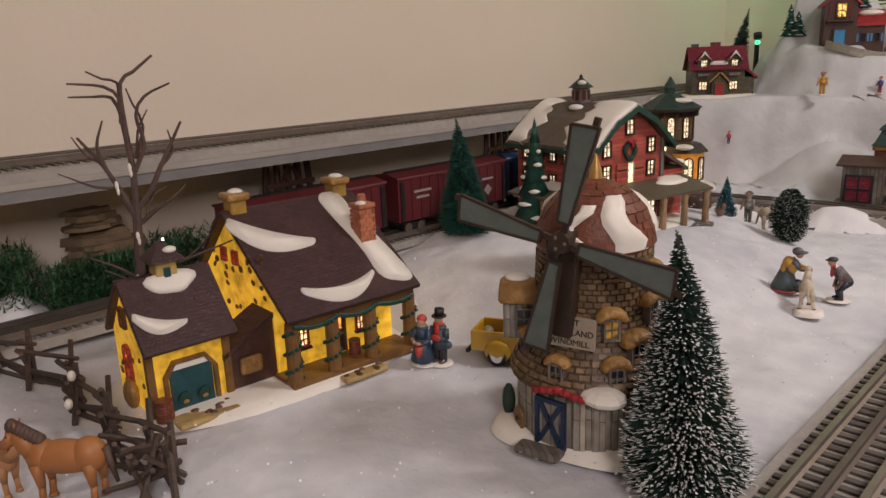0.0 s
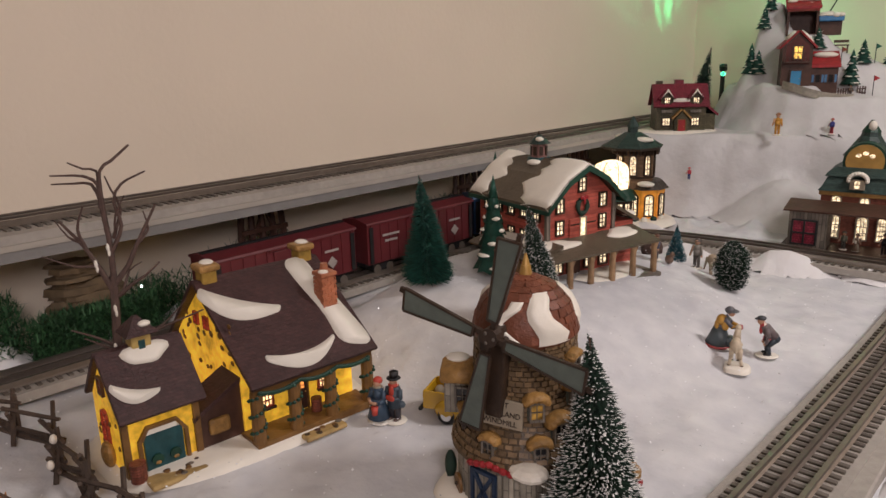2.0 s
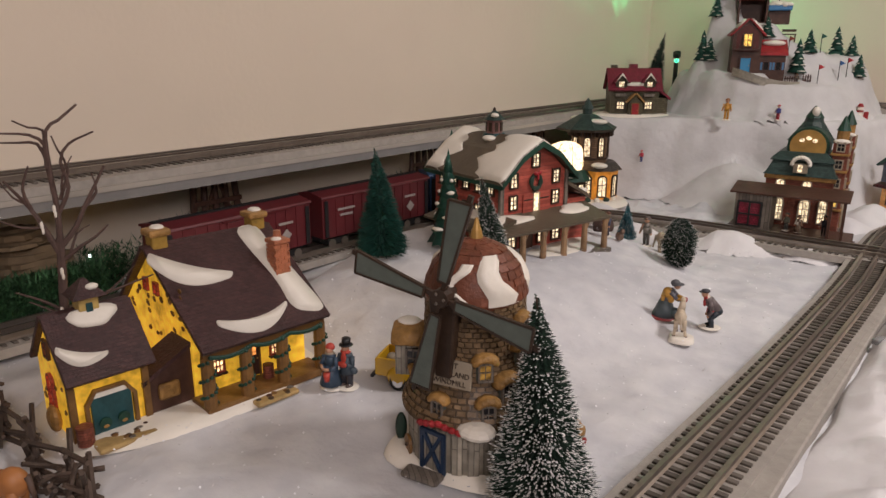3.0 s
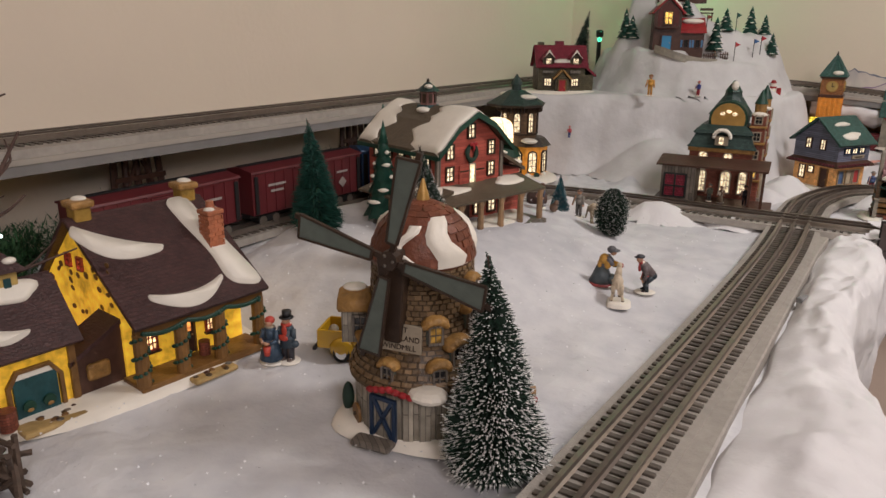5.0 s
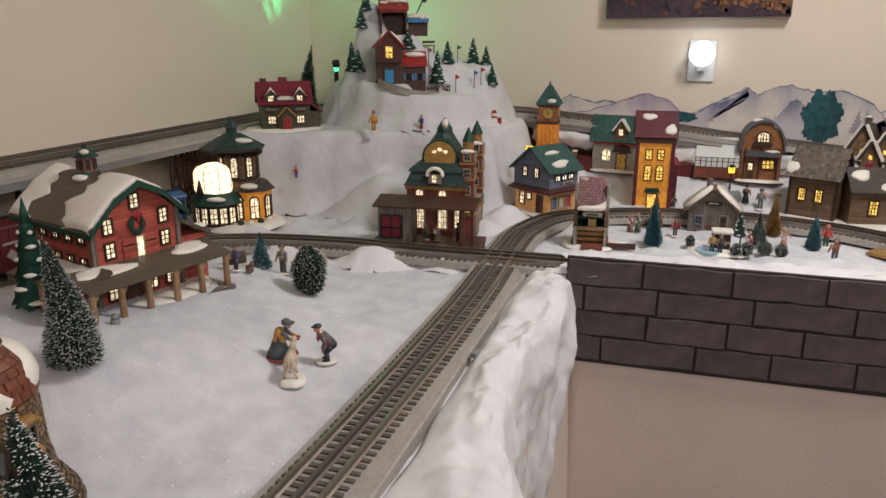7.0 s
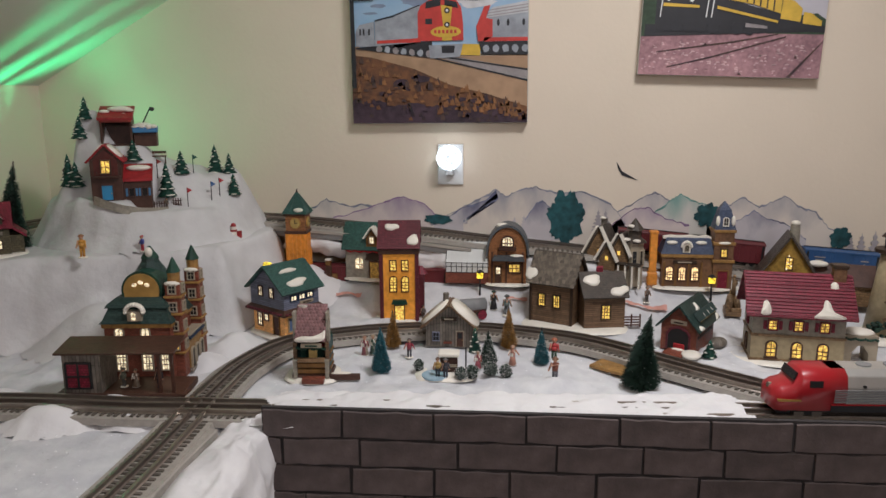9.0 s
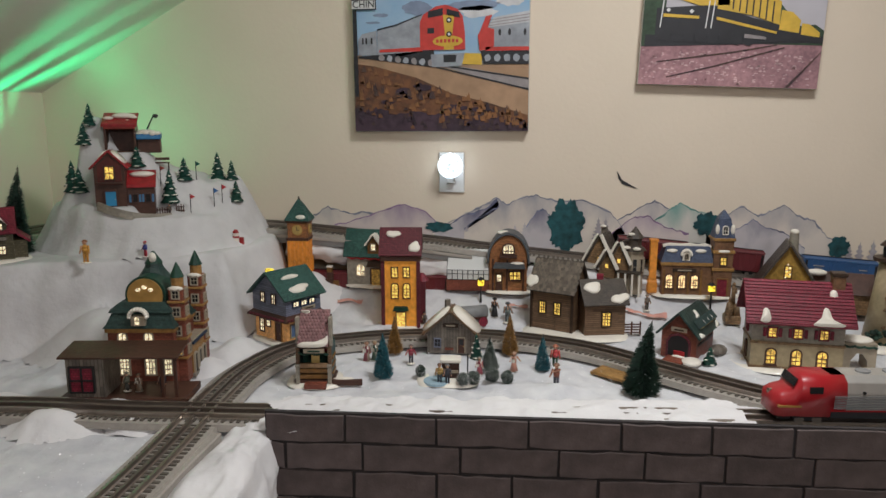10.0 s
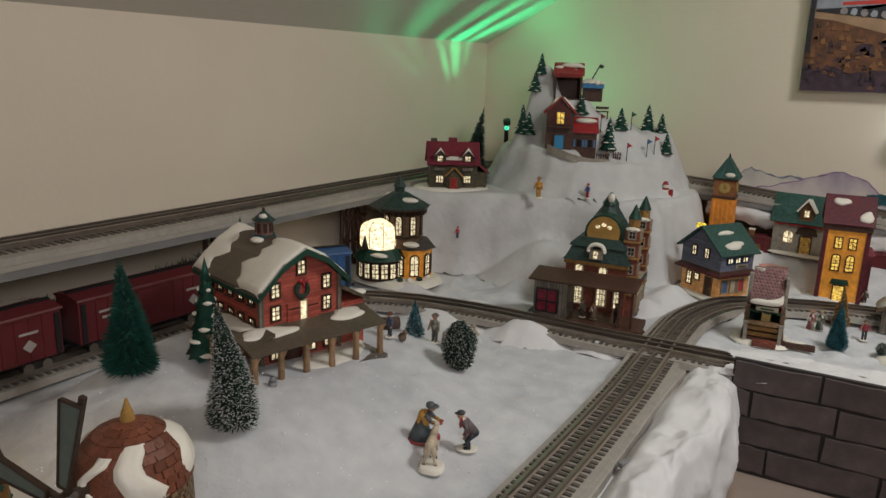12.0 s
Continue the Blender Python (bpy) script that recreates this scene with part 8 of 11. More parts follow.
def blue_house():
    t = thing("blue_house", "slate-blue and brick house with green snowy roof", "house", at(-0.0125, 1.767, -31))
    base_plate(t, 0.060, 0.050, 9, 0.003)
    W, D = 0.092, 0.078
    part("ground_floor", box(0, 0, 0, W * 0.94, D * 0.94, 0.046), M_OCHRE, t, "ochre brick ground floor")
    bm = bmesh.new()
    ring = [[bm.verts.new((sx * (W / 2 + e), sy * (D / 2 + e), z)) for sx, sy in ((-1, -1), (1, -1), (1, 1), (-1, 1))] for e, z in ((-0.003, 0.042), (0.008, 0.042), (0.008, 0.045), (0.0, 0.052))]
    for a, b in zip(ring, ring[1:]):
        for j in range(4):
            bm.faces.new((a[j], a[(j + 1) % 4], b[(j + 1) % 4], b[j]))
    skirt = part("skirt_roof", bm, M_DKBRN, t, "dark brown scalloped skirt roof")
    for k in range(15):
        part("scallop", ball(-W / 2 + 0.0065 * k, -D / 2 - 0.006, 0.045, 0.0034, 0.004, 0.003, None, 6), M_MAROON, skirt)
    for k in range(12):
        part("scallop", ball(W / 2 + 0.006, -D / 2 + 0.0065 * k, 0.045, 0.004, 0.0034, 0.003, None, 6), M_MAROON, skirt)
    m1, m2 = gable(t, W, D, 0.034, 0.072, "y", M_BLUEW, M_GREENRF, 0.008, at=(0, 0, 0.050))
    snow_patch(t, m2, -0.004, 0.020, 0.022, 0.008, 2)
    snow_patch(t, m2, -0.006, 0.048, 0.016, 0.005, 3)
    f = face(W, D, "front")
    for a in (-0.016, 0.014):
        window(t, f, a, 0.070, 0.009, 0.016, M_LITW, M_DKBRN, sash=(2, 2))
    f0 = face(W * 0.94, D * 0.94, "front")
    window(t, f0, -0.024, 0.014, 0.010, 0.022, M_LITW, M_DKBRN, sash=(2, 3))
    window(t, f0, -0.006, 0.026, 0.010, 0.010, M_LITW, M_DKBRN, sash=(1, 1))
    door(t, f0, 0.022, 0.002, 0.014, 0.034, M_DKBRN, M_TRIM)
    r = face(W, D, "right")
    for a in (-0.018, 0.0, 0.018):
        window(t, r, a, 0.066, 0.012, 0.008, M_LITW, M_NAVY, sash=(2, 1))
    r0 = face(W * 0.94, D * 0.94, "right")
    for a, c in ((-0.022, (0.10, 0.16, 0.30)), (-0.002, (0.55, 0.45, 0.32)), (0.016, (0.50, 0.05, 0.05))):
        window(t, r0, a, 0.012, 0.012, 0.022, paint(*c), M_CREAM, sash=(1, 1))
    sign(t, r, 0.010, 0.056, 0.030, 0.006, M_CREAM, 1, M_FRAME)
    lant = part("lantern", box(-0.046, 0.0, 0.108, 0.016, 0.010, 0.010, bevel=0.002), M_LANT, t, "glowing yellow lantern")
    return t


blue_house()


def clock_tower():
    t = thing("clock_tower", "tall amber clock tower with green pointed roof", "clock tower", at(-0.053, 1.966, 4, 0.024))
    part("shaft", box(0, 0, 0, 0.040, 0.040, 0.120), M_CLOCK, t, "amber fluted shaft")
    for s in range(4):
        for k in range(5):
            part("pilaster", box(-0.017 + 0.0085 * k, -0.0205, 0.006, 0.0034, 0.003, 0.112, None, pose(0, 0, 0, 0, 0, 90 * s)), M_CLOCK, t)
    part("cornice", box(0, 0, 0.118, 0.045, 0.045, 0.006, bevel=0.001), M_DKBRN, t)
    part("clock_stage", box(0, 0, 0.124, 0.040, 0.040, 0.032), M_BRICKO, t)
    part("cornice", box(0, 0, 0.155, 0.047, 0.047, 0.005, bevel=0.001), M_DKBRN, t)
    for s in range(4):
        mm = pose(0, 0, 0, 0, 0, 90 * s) @ Matrix.Translation((0, -0.0205, 0.140)) @ pose(0, 0, 0, 90)
        c = part("clock_face", tube(0, 0, -0.001, 0.0092, 0.0092, 0.003, None, 24, mm), M_YELP, t, "round cream clock face")
        part("bezel", tube(0, 0, -0.0012, 0.0112, 0.0112, 0.0022, None, 24, mm), M_GOLD, c)
        part("hand", box(0, 0, 0, 0.001, 0.008, 0.0008, None, mm @ Matrix.Translation((0, 0.003, 0.002))), M_BLACK, c)
        part("hand", box(0, 0, 0, 0.006, 0.001, 0.0008, None, mm @ Matrix.Translation((0.002, 0, 0.002))), M_BLACK, c)
    part("roof", tube(0, 0, 0.159, 0.0365, 0.003, 0.041, None, 4, pose(0, 0, 0, 0, 0, 45)), M_GREENRF, t, "verdigris pyramid roof")
    bm = bmesh.new()
    for s in range(4):
        for k in range(5):
            x = -0.020 + 0.010 * k
            rod((x, -0.0250, 0.1605), (x * 0.12, -0.004, 0.197), 0.0012, 0.0008, bm, 5)
        bmesh.ops.rotate(bm, cent=(0, 0, 0), matrix=Matrix.Rotation(math.pi / 2, 3, "Z"), verts=bm.verts)
    o = part("roof_seam", bm, M_GREENRF, t)
    o["kind"] = "stuff"
    part("finial", tube(0, 0, 0.197, 0.003, 0.001, 0.010, None, 8), M_FRAME, t)
    smooth(part("snow_cap", ball(0.008, -0.020, 0.166, 0.011, 0.006, 0.005, None, 10), M_WHITE, t))
    return t


clock_tower()


def green_shop():
    t = thing("green_roofed_shop", "stone shop with green roof, dormer and garlands", "house", at(0.100, 1.992, -3))
    W, D, H, R = 0.110, 0.050, 0.066, 0.112
    base_plate(t, 0.066, 0.035, 14, 0.003)
    m1, m2 = gable(t, W, D, H, R, "x", M_STONEC, M_GREENRF, 0.007)
    f = face(W, D, "front")
    window(t, f, -0.026, 0.022, 0.016, 0.018, M_LITW, M_CREAM, True, sash=(2, 2))
    door(t, f, 0.006, 0.002, 0.018, 0.034, M_DIM, M_DKBRN, None)
    part("arch_sign", prism([(-0.014, 0.040), (0.026, 0.040), (0.022, 0.052), (0.006, 0.057), (-0.010, 0.052)], 0.003, m=f), M_FRAME, t)
    d = part("dormer", prism([(-0.012, 0.066), (0.012, 0.066), (0.012, 0.086), (0, 0.102), (-0.012, 0.086)], 0.026, m=Matrix.Translation((0.002, -D / 2 + 0.010, 0))), M_TRIM, t)
    window(d, Matrix.Translation((0.002, -D / 2 - 0.003, 0)), 0, 0.076, 0.008, 0.012, M_LITW, M_CREAM, sash=(2, 2))
    for s in (-1, 1):
        part("dormer_roof", box(0, 0, 0, 0.028, 0.032, 0.003, None, Matrix.Translation((0.002 + s * 0.0080, -D / 2 + 0.008, 0.0955)) @ pose(0, 0, 0, 0, s * 55, 0)), M_WHITE, d)
    bm = bmesh.new()
    for k in range(36):
        ball(-0.052 + 0.003 * k, -D / 2 - 0.004, H - 0.006 - 0.003 * abs(math.sin(k * 0.5)), 0.0022, 0.002, 0.002, bm, 5)
    o = part("garland", bm, M_BRIGHTRED, t, "red garland under the eave")
    o["kind"] = "stuff"
    return t


green_shop()
t = thing("wood_stack", "stacked crates and barrels dusted with snow", "crates", at(0.005, 1.975, 0))
for k, (x, z, s) in enumerate(((0, 0, 0.016), (0.014, 0, 0.012), (0.002, 0.016, 0.013), (0.0, 0.029, 0.010))):
    part("crate", box(x, 0, z, s, s, s, bevel=0.0006), (M_DKBRN, M_TRIM)[k % 2], t)
part("snow_cap", box(0, 0, 0.039, 0.012, 0.012, 0.003, bevel=0.001), M_WHITE, t)


def tower_house():
    t = thing("tower_house", "tall amber house lit inside with maroon roof", "house", at(0.176, 1.876, 8, -0.002))
    W, D, H = 0.066, 0.052, 0.135
    base_plate(t, 0.045, 0.034, 15, 0.003)
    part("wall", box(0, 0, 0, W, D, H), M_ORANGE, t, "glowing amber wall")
    for sx in (-1, 1):
        part("corner_pilaster", box(sx * W / 2, -D / 2, 0, 0.007, 0.006, H), M_MAROON, t)
    part("cornice", box(0, 0, H - 0.006, W + 0.010, D + 0.010, 0.009, bevel=0.001), M_DKBRN, t)
    m, long = slope(t, (-D / 2 - 0.007, H + 0.003), (0.006, H + 0.050), -W / 2 - 0.007, W / 2 + 0.007, M_MAROON)
    slope(t, (D / 2 + 0.007, H + 0.003), (0.006, H + 0.050), -W / 2 - 0.007, W / 2 + 0.007, M_MAROON, back=True)
    part("gable_wall", prism([(-D / 2, H), (D / 2, H), (0.006, H + 0.046)], W - 0.004, m=pose(0, 0, 0, 0, 0, 90)), M_DKBRN, t)
    snow_patch(t, m, -0.014, 0.046, 0.012, 0.008, 4)
    snow_patch(t, m, 0.026, 0.018, 0.013, 0.009, 6, turn=30)
    f = face(W, D, "front")
    for a in (-0.011, 0.011):
        window(t, f, a, 0.098, 0.010, 0.018, M_LITY, M_DKBRN, sash=(2, 3))
        window(t, f, a, 0.058, 0.011, 0.024, M_LITY, M_DKBRN, True, sash=(2, 4))
    door(t, f, 0, 0.002, 0.016, 0.028, M_LITY, M_DKBRN)
    part("awning", prism([(-0.015, 0.034), (0.015, 0.034), (0.012, 0.042), (-0.012, 0.042)], 0.010, m=f @ Matrix.Translation((0, -0.003, 0))), M_GREEN, t)
    r = face(W, D, "right")
    for z in (0.020, 0.060, 0.098):
        window(t, r, 0, z, 0.010, 0.020, M_DARKGLASS, M_DKBRN, sash=(2, 2))
    part("bay", box(W / 2 + 0.006, 0, 0.006, 0.014, 0.026, 0.080), M_MAROON, t)
    part("bay_roof", tube(W / 2 + 0.006, 0, 0.086, 0.014, 0.004, 0.014, None, 8), M_CRIMSON, t)
    return t


tower_house()


def arch_shop():
    t = thing("arched_shop", "orange shop with rounded slate roof, lit windows", "house", at(0.373, 1.985, 2))
    W, D, H = 0.074, 0.046, 0.066
    base_plate(t, 0.045, 0.032, 16, 0.003)
    out = [(-W / 2, 0), (W / 2, 0), (W / 2, H)] + [(W / 2 * math.cos(b), H + 0.048 * math.sin(b)) for b in (math.pi * k / 12 for k in range(1, 12))] + [(-W / 2, H)]
    part("wall", prism(out, D), M_BRICKO, t, "orange-brown brick wall")
    arc = [(-(W / 2 + 0.006), H - 0.008), (-(W / 2 + 0.002), H - 0.008)] + [(-(W / 2 + 0.001) * math.cos(b), H + 0.0495 * math.sin(b)) for b in (math.pi * k / 14 for k in range(15))] + [(W / 2 + 0.002, H - 0.008), (W / 2 + 0.006, H - 0.008)] + [((W / 2 + 0.005) * math.cos(b), H + 0.054 * math.sin(b)) for b in (math.pi * k / 14 for k in range(15))]
    part("roof", prism(arc, D + 0.010), M_SLATE, t, "rounded slate roof")
    f = face(W, D, "front")
    window(t, f, 0, 0.078, 0.020, 0.012, M_LITW, M_DKBRN, True, sash=(4, 2))
    window(t, f, 0.014, 0.026, 0.020, 0.015, M_LITY, M_DKBRN, sash=(3, 2))
    door(t, f, -0.018, 0.002, 0.013, 0.036, M_DKBRN, M_TRIM, M_LITW)
    part("porch_roof", prism([(-0.030, 0.050), (0.034, 0.050), (0.030, 0.060), (-0.026, 0.060)], 0.016, m=f @ Matrix.Translation((0, -0.006, 0))), M_SLATE, t)
    part("balcony", box(0, -D / 2 - 0.004, 0.070, 0.034, 0.008, 0.006), M_DKBRN, t)
    smooth(part("snow_cap", ball(-0.010, -0.005, H + 0.050, 0.014, 0.010, 0.005), M_WHITE, t))
    smooth(part("snow_cap", ball(0.018, -D / 2 - 0.008, 0.060, 0.014, 0.007, 0.003), M_WHITE, t))
    for x in (-0.030, -0.002, 0.030):
        part("timber", box(x, -D / 2 - 0.0012, 0.002, 0.003, 0.003, 0.064), M_DKBRN, t)
    for k in range(7):
        part("baluster", box(-0.015 + 0.005 * k, -D / 2 - 0.0075, 0.076, 0.0012, 0.0012, 0.006), M_DKBRN, t)
    # glasshouse wing
    gx = -0.080
    g = part("glasshouse", box(gx, 0, 0, 0.086, 0.040, 0.022), M_BRICKR, t, "low brick wall of the glasshouse")
    bm = bmesh.new()
    for k in range(9):
        x = gx - 0.042 + 0.0105 * k
        part("glazing_bar", rod((x, -0.020, 0.042), (x, 0.016, 0.078), 0.0006, None, rod((x, -0.020, 0.022), (x, -0.020, 0.042), 0.0008, None, None, 5), 5), M_BLACK, g)
    for y, z in ((-0.020, 0.022), (-0.020, 0.034), (-0.020, 0.042), (-0.008, 0.054), (0.004, 0.066), (0.016, 0.078)):
        part("glazing_bar", rod((gx - 0.042, y, z), (gx + 0.042, y, z), 0.0006, None, None, 5), M_BLACK, g)
    glass = bpy.data.materials.new("frosted_glass")
    glass.use_nodes = True
    gb = glass.node_tree.nodes["Principled BSDF"]
    gb.inputs["Transmission Weight"].default_value, gb.inputs["Roughness"].default_value, gb.inputs["IOR"].default_value = 0.35, 0.25, 1.2
    gb.inputs["Base Color"].default_value = (0.72, 0.72, 0.70, 1)
    gp = part("pane", box(gx, -0.0195, 0.023, 0.083, 0.0006, 0.019), glass, g)
    gp.visible_shadow = False
    gp = part("pane", box(0, 0.0255, 0, 0.083, 0.051, 0.0006, None, Matrix.Translation((gx, -0.020, 0.042)) @ pose(0, 0, 0, 45)), glass, g)
    gp.visible_shadow = False
    part("back_wall", box(gx, 0.019, 0.022, 0.086, 0.003, 0.055), M_WHITE, g)
    return t


arch_shop()


def lamp_post(m, label):
    t = thing("street_lamp", label, "street lamp", m, "street lamps")
    part("post", tube(0, 0, 0, 0.0022, 0.0012, 0.034), M_BLACK, t)
    part("lantern", box(0, 0, 0.034, 0.012, 0.010, 0.012, bevel=0.002), M_LANT, t, "glowing yellow lantern")
    part("lantern_cap", tube(0, 0, 0.046, 0.009, 0.002, 0.005, None, 6), M_BLACK, t)


lamp_post(at(0.322, 1.940, 0), "small street lamp glowing yellow by the shop")
lamp_post(at(0.758, 1.945, 0), "small street lamp glowing yellow by the depot")


def grey_shed():
    t = thing("station_hut", "small grey wooden hut with thick snowy roof", "hut", at(0.292, 1.728, 2))
    W, D, H, R = 0.078, 0.038, 0.038, 0.072
    m1, m2 = gable(t, W, D, H, R, "y", M_GREYW, M_BROWNW, 0.009)
    for m in (m1, m2):
        long = math.hypot(R - H, W / 2)
        band(t, m, [(-0.026, 0.000), (0.026, 0.002), (0.027, long + 0.008), (-0.027, long + 0.008)], 0.004)
    f = face(W, D, "front")
    sign(t, f, 0, 0.046, 0.026, 0.007, M_FRAME, 1, M_CREAM)
    window(t, f, -0.022, 0.012, 0.009, 0.013, M_DARKGLASS, M_BLUEW, sash=(2, 2))
    door(t, f, 0.018, 0.002, 0.011, 0.026, M_DKBRN, M_CREAM, M_DARKGLASS)
    part("bench", box(-0.002, -D / 2 - 0.004, 0.008, 0.014, 0.005, 0.003), M_BRICKR, t)
    part("chimney", tube(-0.008, 0.010, 0.060, 0.005, 0.005, 0.026), M_GREYW, t)
    return t


grey_shed()


def brown_house():
    t = thing("brown_cottage", "brown clapboard cottage with shake roofs and snow", "house", at(0.505, 1.868, -8, 0.002))
    base_plate(t, 0.090, 0.055, 17, 0.003)
    # tall block turned one way, lower wing the other
    a = Matrix.Translation((-0.034, 0.010, 0)) @ pose(0, 0, 0, 0, 0, -16)
    big = part("tall_block", prism([(-0.033, 0), (0.033, 0), (0.033, 0.080), (0.0, 0.126), (-0.033, 0.080)], 0.082, m=a @ pose(0, 0, 0, 0, 0, 90)), M_BROWNW, t, "dark brown clapboard")
    for s in (-1, 1):
        mm = a @ pose(0, 0, 0, 0, 0, 0 if s < 0 else 180) @ Matrix.Translation((0, -0.033, 0.080)) @ pose(0, 0, 0, 54.3) @ Matrix.Translation((0, -0.008, 0.0004))
        rf = part("roof", box(0, 0.033, 0, 0.094, 0.067, 0.004, None, mm, 0.0008), M_GREYRF, t, "weathered shake roof")
        bm = bmesh.new()
        rg = random.Random(3)
        for r in range(10):
            for k in range(14):
                box(-0.043 + 0.0066 * k + (0.003 if r % 2 else 0), 0.003 + r * 0.0064, 0.0038, 0.0058 * rg.uniform(0.85, 1.1), 0.0072, 0.0014, bm, mm @ Matrix.Translation((0, 0, rg.uniform(-0.0003, 0.0004))))
        o = part("shake_course", bm, mat("grey_shakes", (0.13, 0.105, 0.08), 0.7, 0.25, 150, 0.4, 400, island=0.35), rf)
        o["kind"] = "stuff"
        if s < 0:
            snow_patch(rf, mm @ Matrix.Translation((0, 0, 0.005)), -0.040, 0.018, 0.010, 0.014, 4)
    fa = a @ Matrix.Translation((0, -0.033, 0))
    for x in (-0.017, 0.012):
        window(t, fa, x, 0.034, 0.011, 0.021, M_LITY, M_FRAME, sash=(3, 4))
    for x in (-0.040, 0.040):
        part("corner_post", box(x, -0.033, 0, 0.004, 0.004, 0.082, None, a), M_FRAME, t)
    b = Matrix.Translation((0.042, 0.004, 0)) @ pose(0, 0, 0, 0, 0, 22)
    part("wing", prism([(-0.032, 0), (0.032, 0), (0.032, 0.064), (0.0, 0.096), (-0.032, 0.064)], 0.074, m=b @ pose(0, 0, 0, 0, 0, 90)), M_BROWNW, t, "brown clapboard wing")
    for s in (-1, 1):
        mm = b @ pose(0, 0, 0, 0, 0, 0 if s < 0 else 180) @ Matrix.Translation((0, -0.032, 0.064)) @ pose(0, 0, 0, 45) @ Matrix.Translation((0, -0.008, 0.0004))
        rf = part("roof", box(0, 0.026, 0, 0.084, 0.054, 0.004, None, mm, 0.0008), M_GREYRF, t)
        if s < 0:
            snow_patch(rf, mm @ Matrix.Translation((0, 0, 0.004)), -0.020, 0.036, 0.018, 0.010, 6)
            snow_patch(rf, mm @ Matrix.Translation((0, 0, 0.004)), 0.026, 0.012, 0.016, 0.010, 7, turn=20)
    fb = b @ Matrix.Translation((0, -0.032, 0))
    window(t, fb, 0.002, 0.020, 0.014, 0.024, M_LITY, M_FRAME, sash=(3, 4))
    fr = b @ pose(0.037, 0, 0, 0, 0, 90)
    door(t, fr, -0.010, 0.002, 0.014, 0.032, M_BRICKR, M_FRAME)
    window(t, fr, 0.014, 0.018, 0.010, 0.016, M_LITY, M_FRAME, sash=(2, 3))
    part("chimney", box(0.040, 0.010, 0.085, 0.012, 0.012, 0.022, bevel=0.001), M_CRIMSON, t)
    for u in (0.0, 0.5, 1.0):
        part("fence_post", box(0.085 + 0.030 * u, -0.004 + 0.010 * u, 0.0, 0.003, 0.003, 0.024), M_DKBRN, t)
    for k in range(4):
        part("fence_rail", rod((0.085, -0.004, 0.004 + 0.005 * k), (0.115, 0.006, 0.004 + 0.005 * k), 0.0014, None, None, 6), M_DKBRN, t)
    return t


brown_house()


def victorian():
    t = thing("gabled_house", "cream gabled house with black snow-lined roofs", "house", at(0.585, 2.010, -25))
    part("wall", box(0, 0, 0, 0.090, 0.044, 0.060), M_CREAM, t)
    for x, w, h0, r0, y in ((-0.024, 0.050, 0.060, 0.108, -0.004), (-0.004, 0.032, 0.050, 0.080, -0.012), (0.016, 0.036, 0.060, 0.096, 0.0)):
        g = part("gable", prism([(x - w / 2, 0.03), (x + w / 2, 0.03), (x + w / 2, h0), (x, r0), (x - w / 2, h0)], 0.050, m=Matrix.Translation((0, y, 0))), M_TAN, t)
        for s in (-1, 1):
            an = math.degrees(math.atan2(r0 - h0, w / 2))
            lg = math.hypot(r0 - h0, w / 2) + 0.008
            part("gable_roof", box(0, 0, 0, lg, 0.058, 0.004, None, Matrix.Translation((x + s * w / 4, y, (h0 + r0) / 2)) @ pose(0, 0, 0, 0, s * an, 0)), M_GREYRF, g)
            part("snow_edge", box(0, -0.028, 0.004, lg, 0.009, 0.004, None, Matrix.Translation((x + s * w / 4, y, (h0 + r0) / 2)) @ pose(0, 0, 0, 0, s * an, 0)), M_WHITE, g)
        part("pane", box(x, y - 0.0255, h0, 0.006, 0.001, 0.008), M_LITY, g)
    tw = part("turret", tube(0.040, -0.006, 0, 0.018, 0.018, 0.086, None, 8), M_CREAM, t)
    part("turret_roof", tube(0.040, -0.006, 0.086, 0.024, 0.012, 0.010, tube(0.040, -0.006, 0.096, 0.013, 0.013, 0.014, tube(0.040, -0.006, 0.110, 0.018, 0.001, 0.022, None, 8), 8), 8), M_GREYRF, tw)
    for k in range(6):
        f = Matrix.Translation((0.040, -0.006, 0)) @ pose(0, 0, 0, 0, 0, 45 * k - 112.5) @ Matrix.Translation((0, -0.0168, 0))
        window(tw, f, 0, 0.040, 0.007, 0.030, M_DARKGLASS, M_CREAM, sash=(1, 2))
    part("chimney", box(-0.030, 0.012, 0.095, 0.010, 0.010, 0.028), M_GREYW, t)
    for x, y, z, r in ((-0.030, 0.006, 0.125, 0.006), (0.030, -0.024, 0.092, 0.008), (0.050, -0.024, 0.091, 0.008), (0.036, -0.018, 0.118, 0.007), (-0.036, -0.010, 0.092, 0.009), (0.006, -0.012, 0.086, 0.008)):
        smooth(part("snow_cap", ball(x, y, z, r, r * 0.8, r * 0.45, None, 10), M_WHITE, t))
    part("porch_roof", box(0.040, -0.030, 0.044, 0.048, 0.020, 0.003, None, None, 0.001), M_GREYRF, t)
    for x in (0.020, 0.034, 0.048, 0.062):
        part("porch_post", box(x, -0.037, 0, 0.003, 0.003, 0.044), M_WHITE, t)
    return t


victorian()


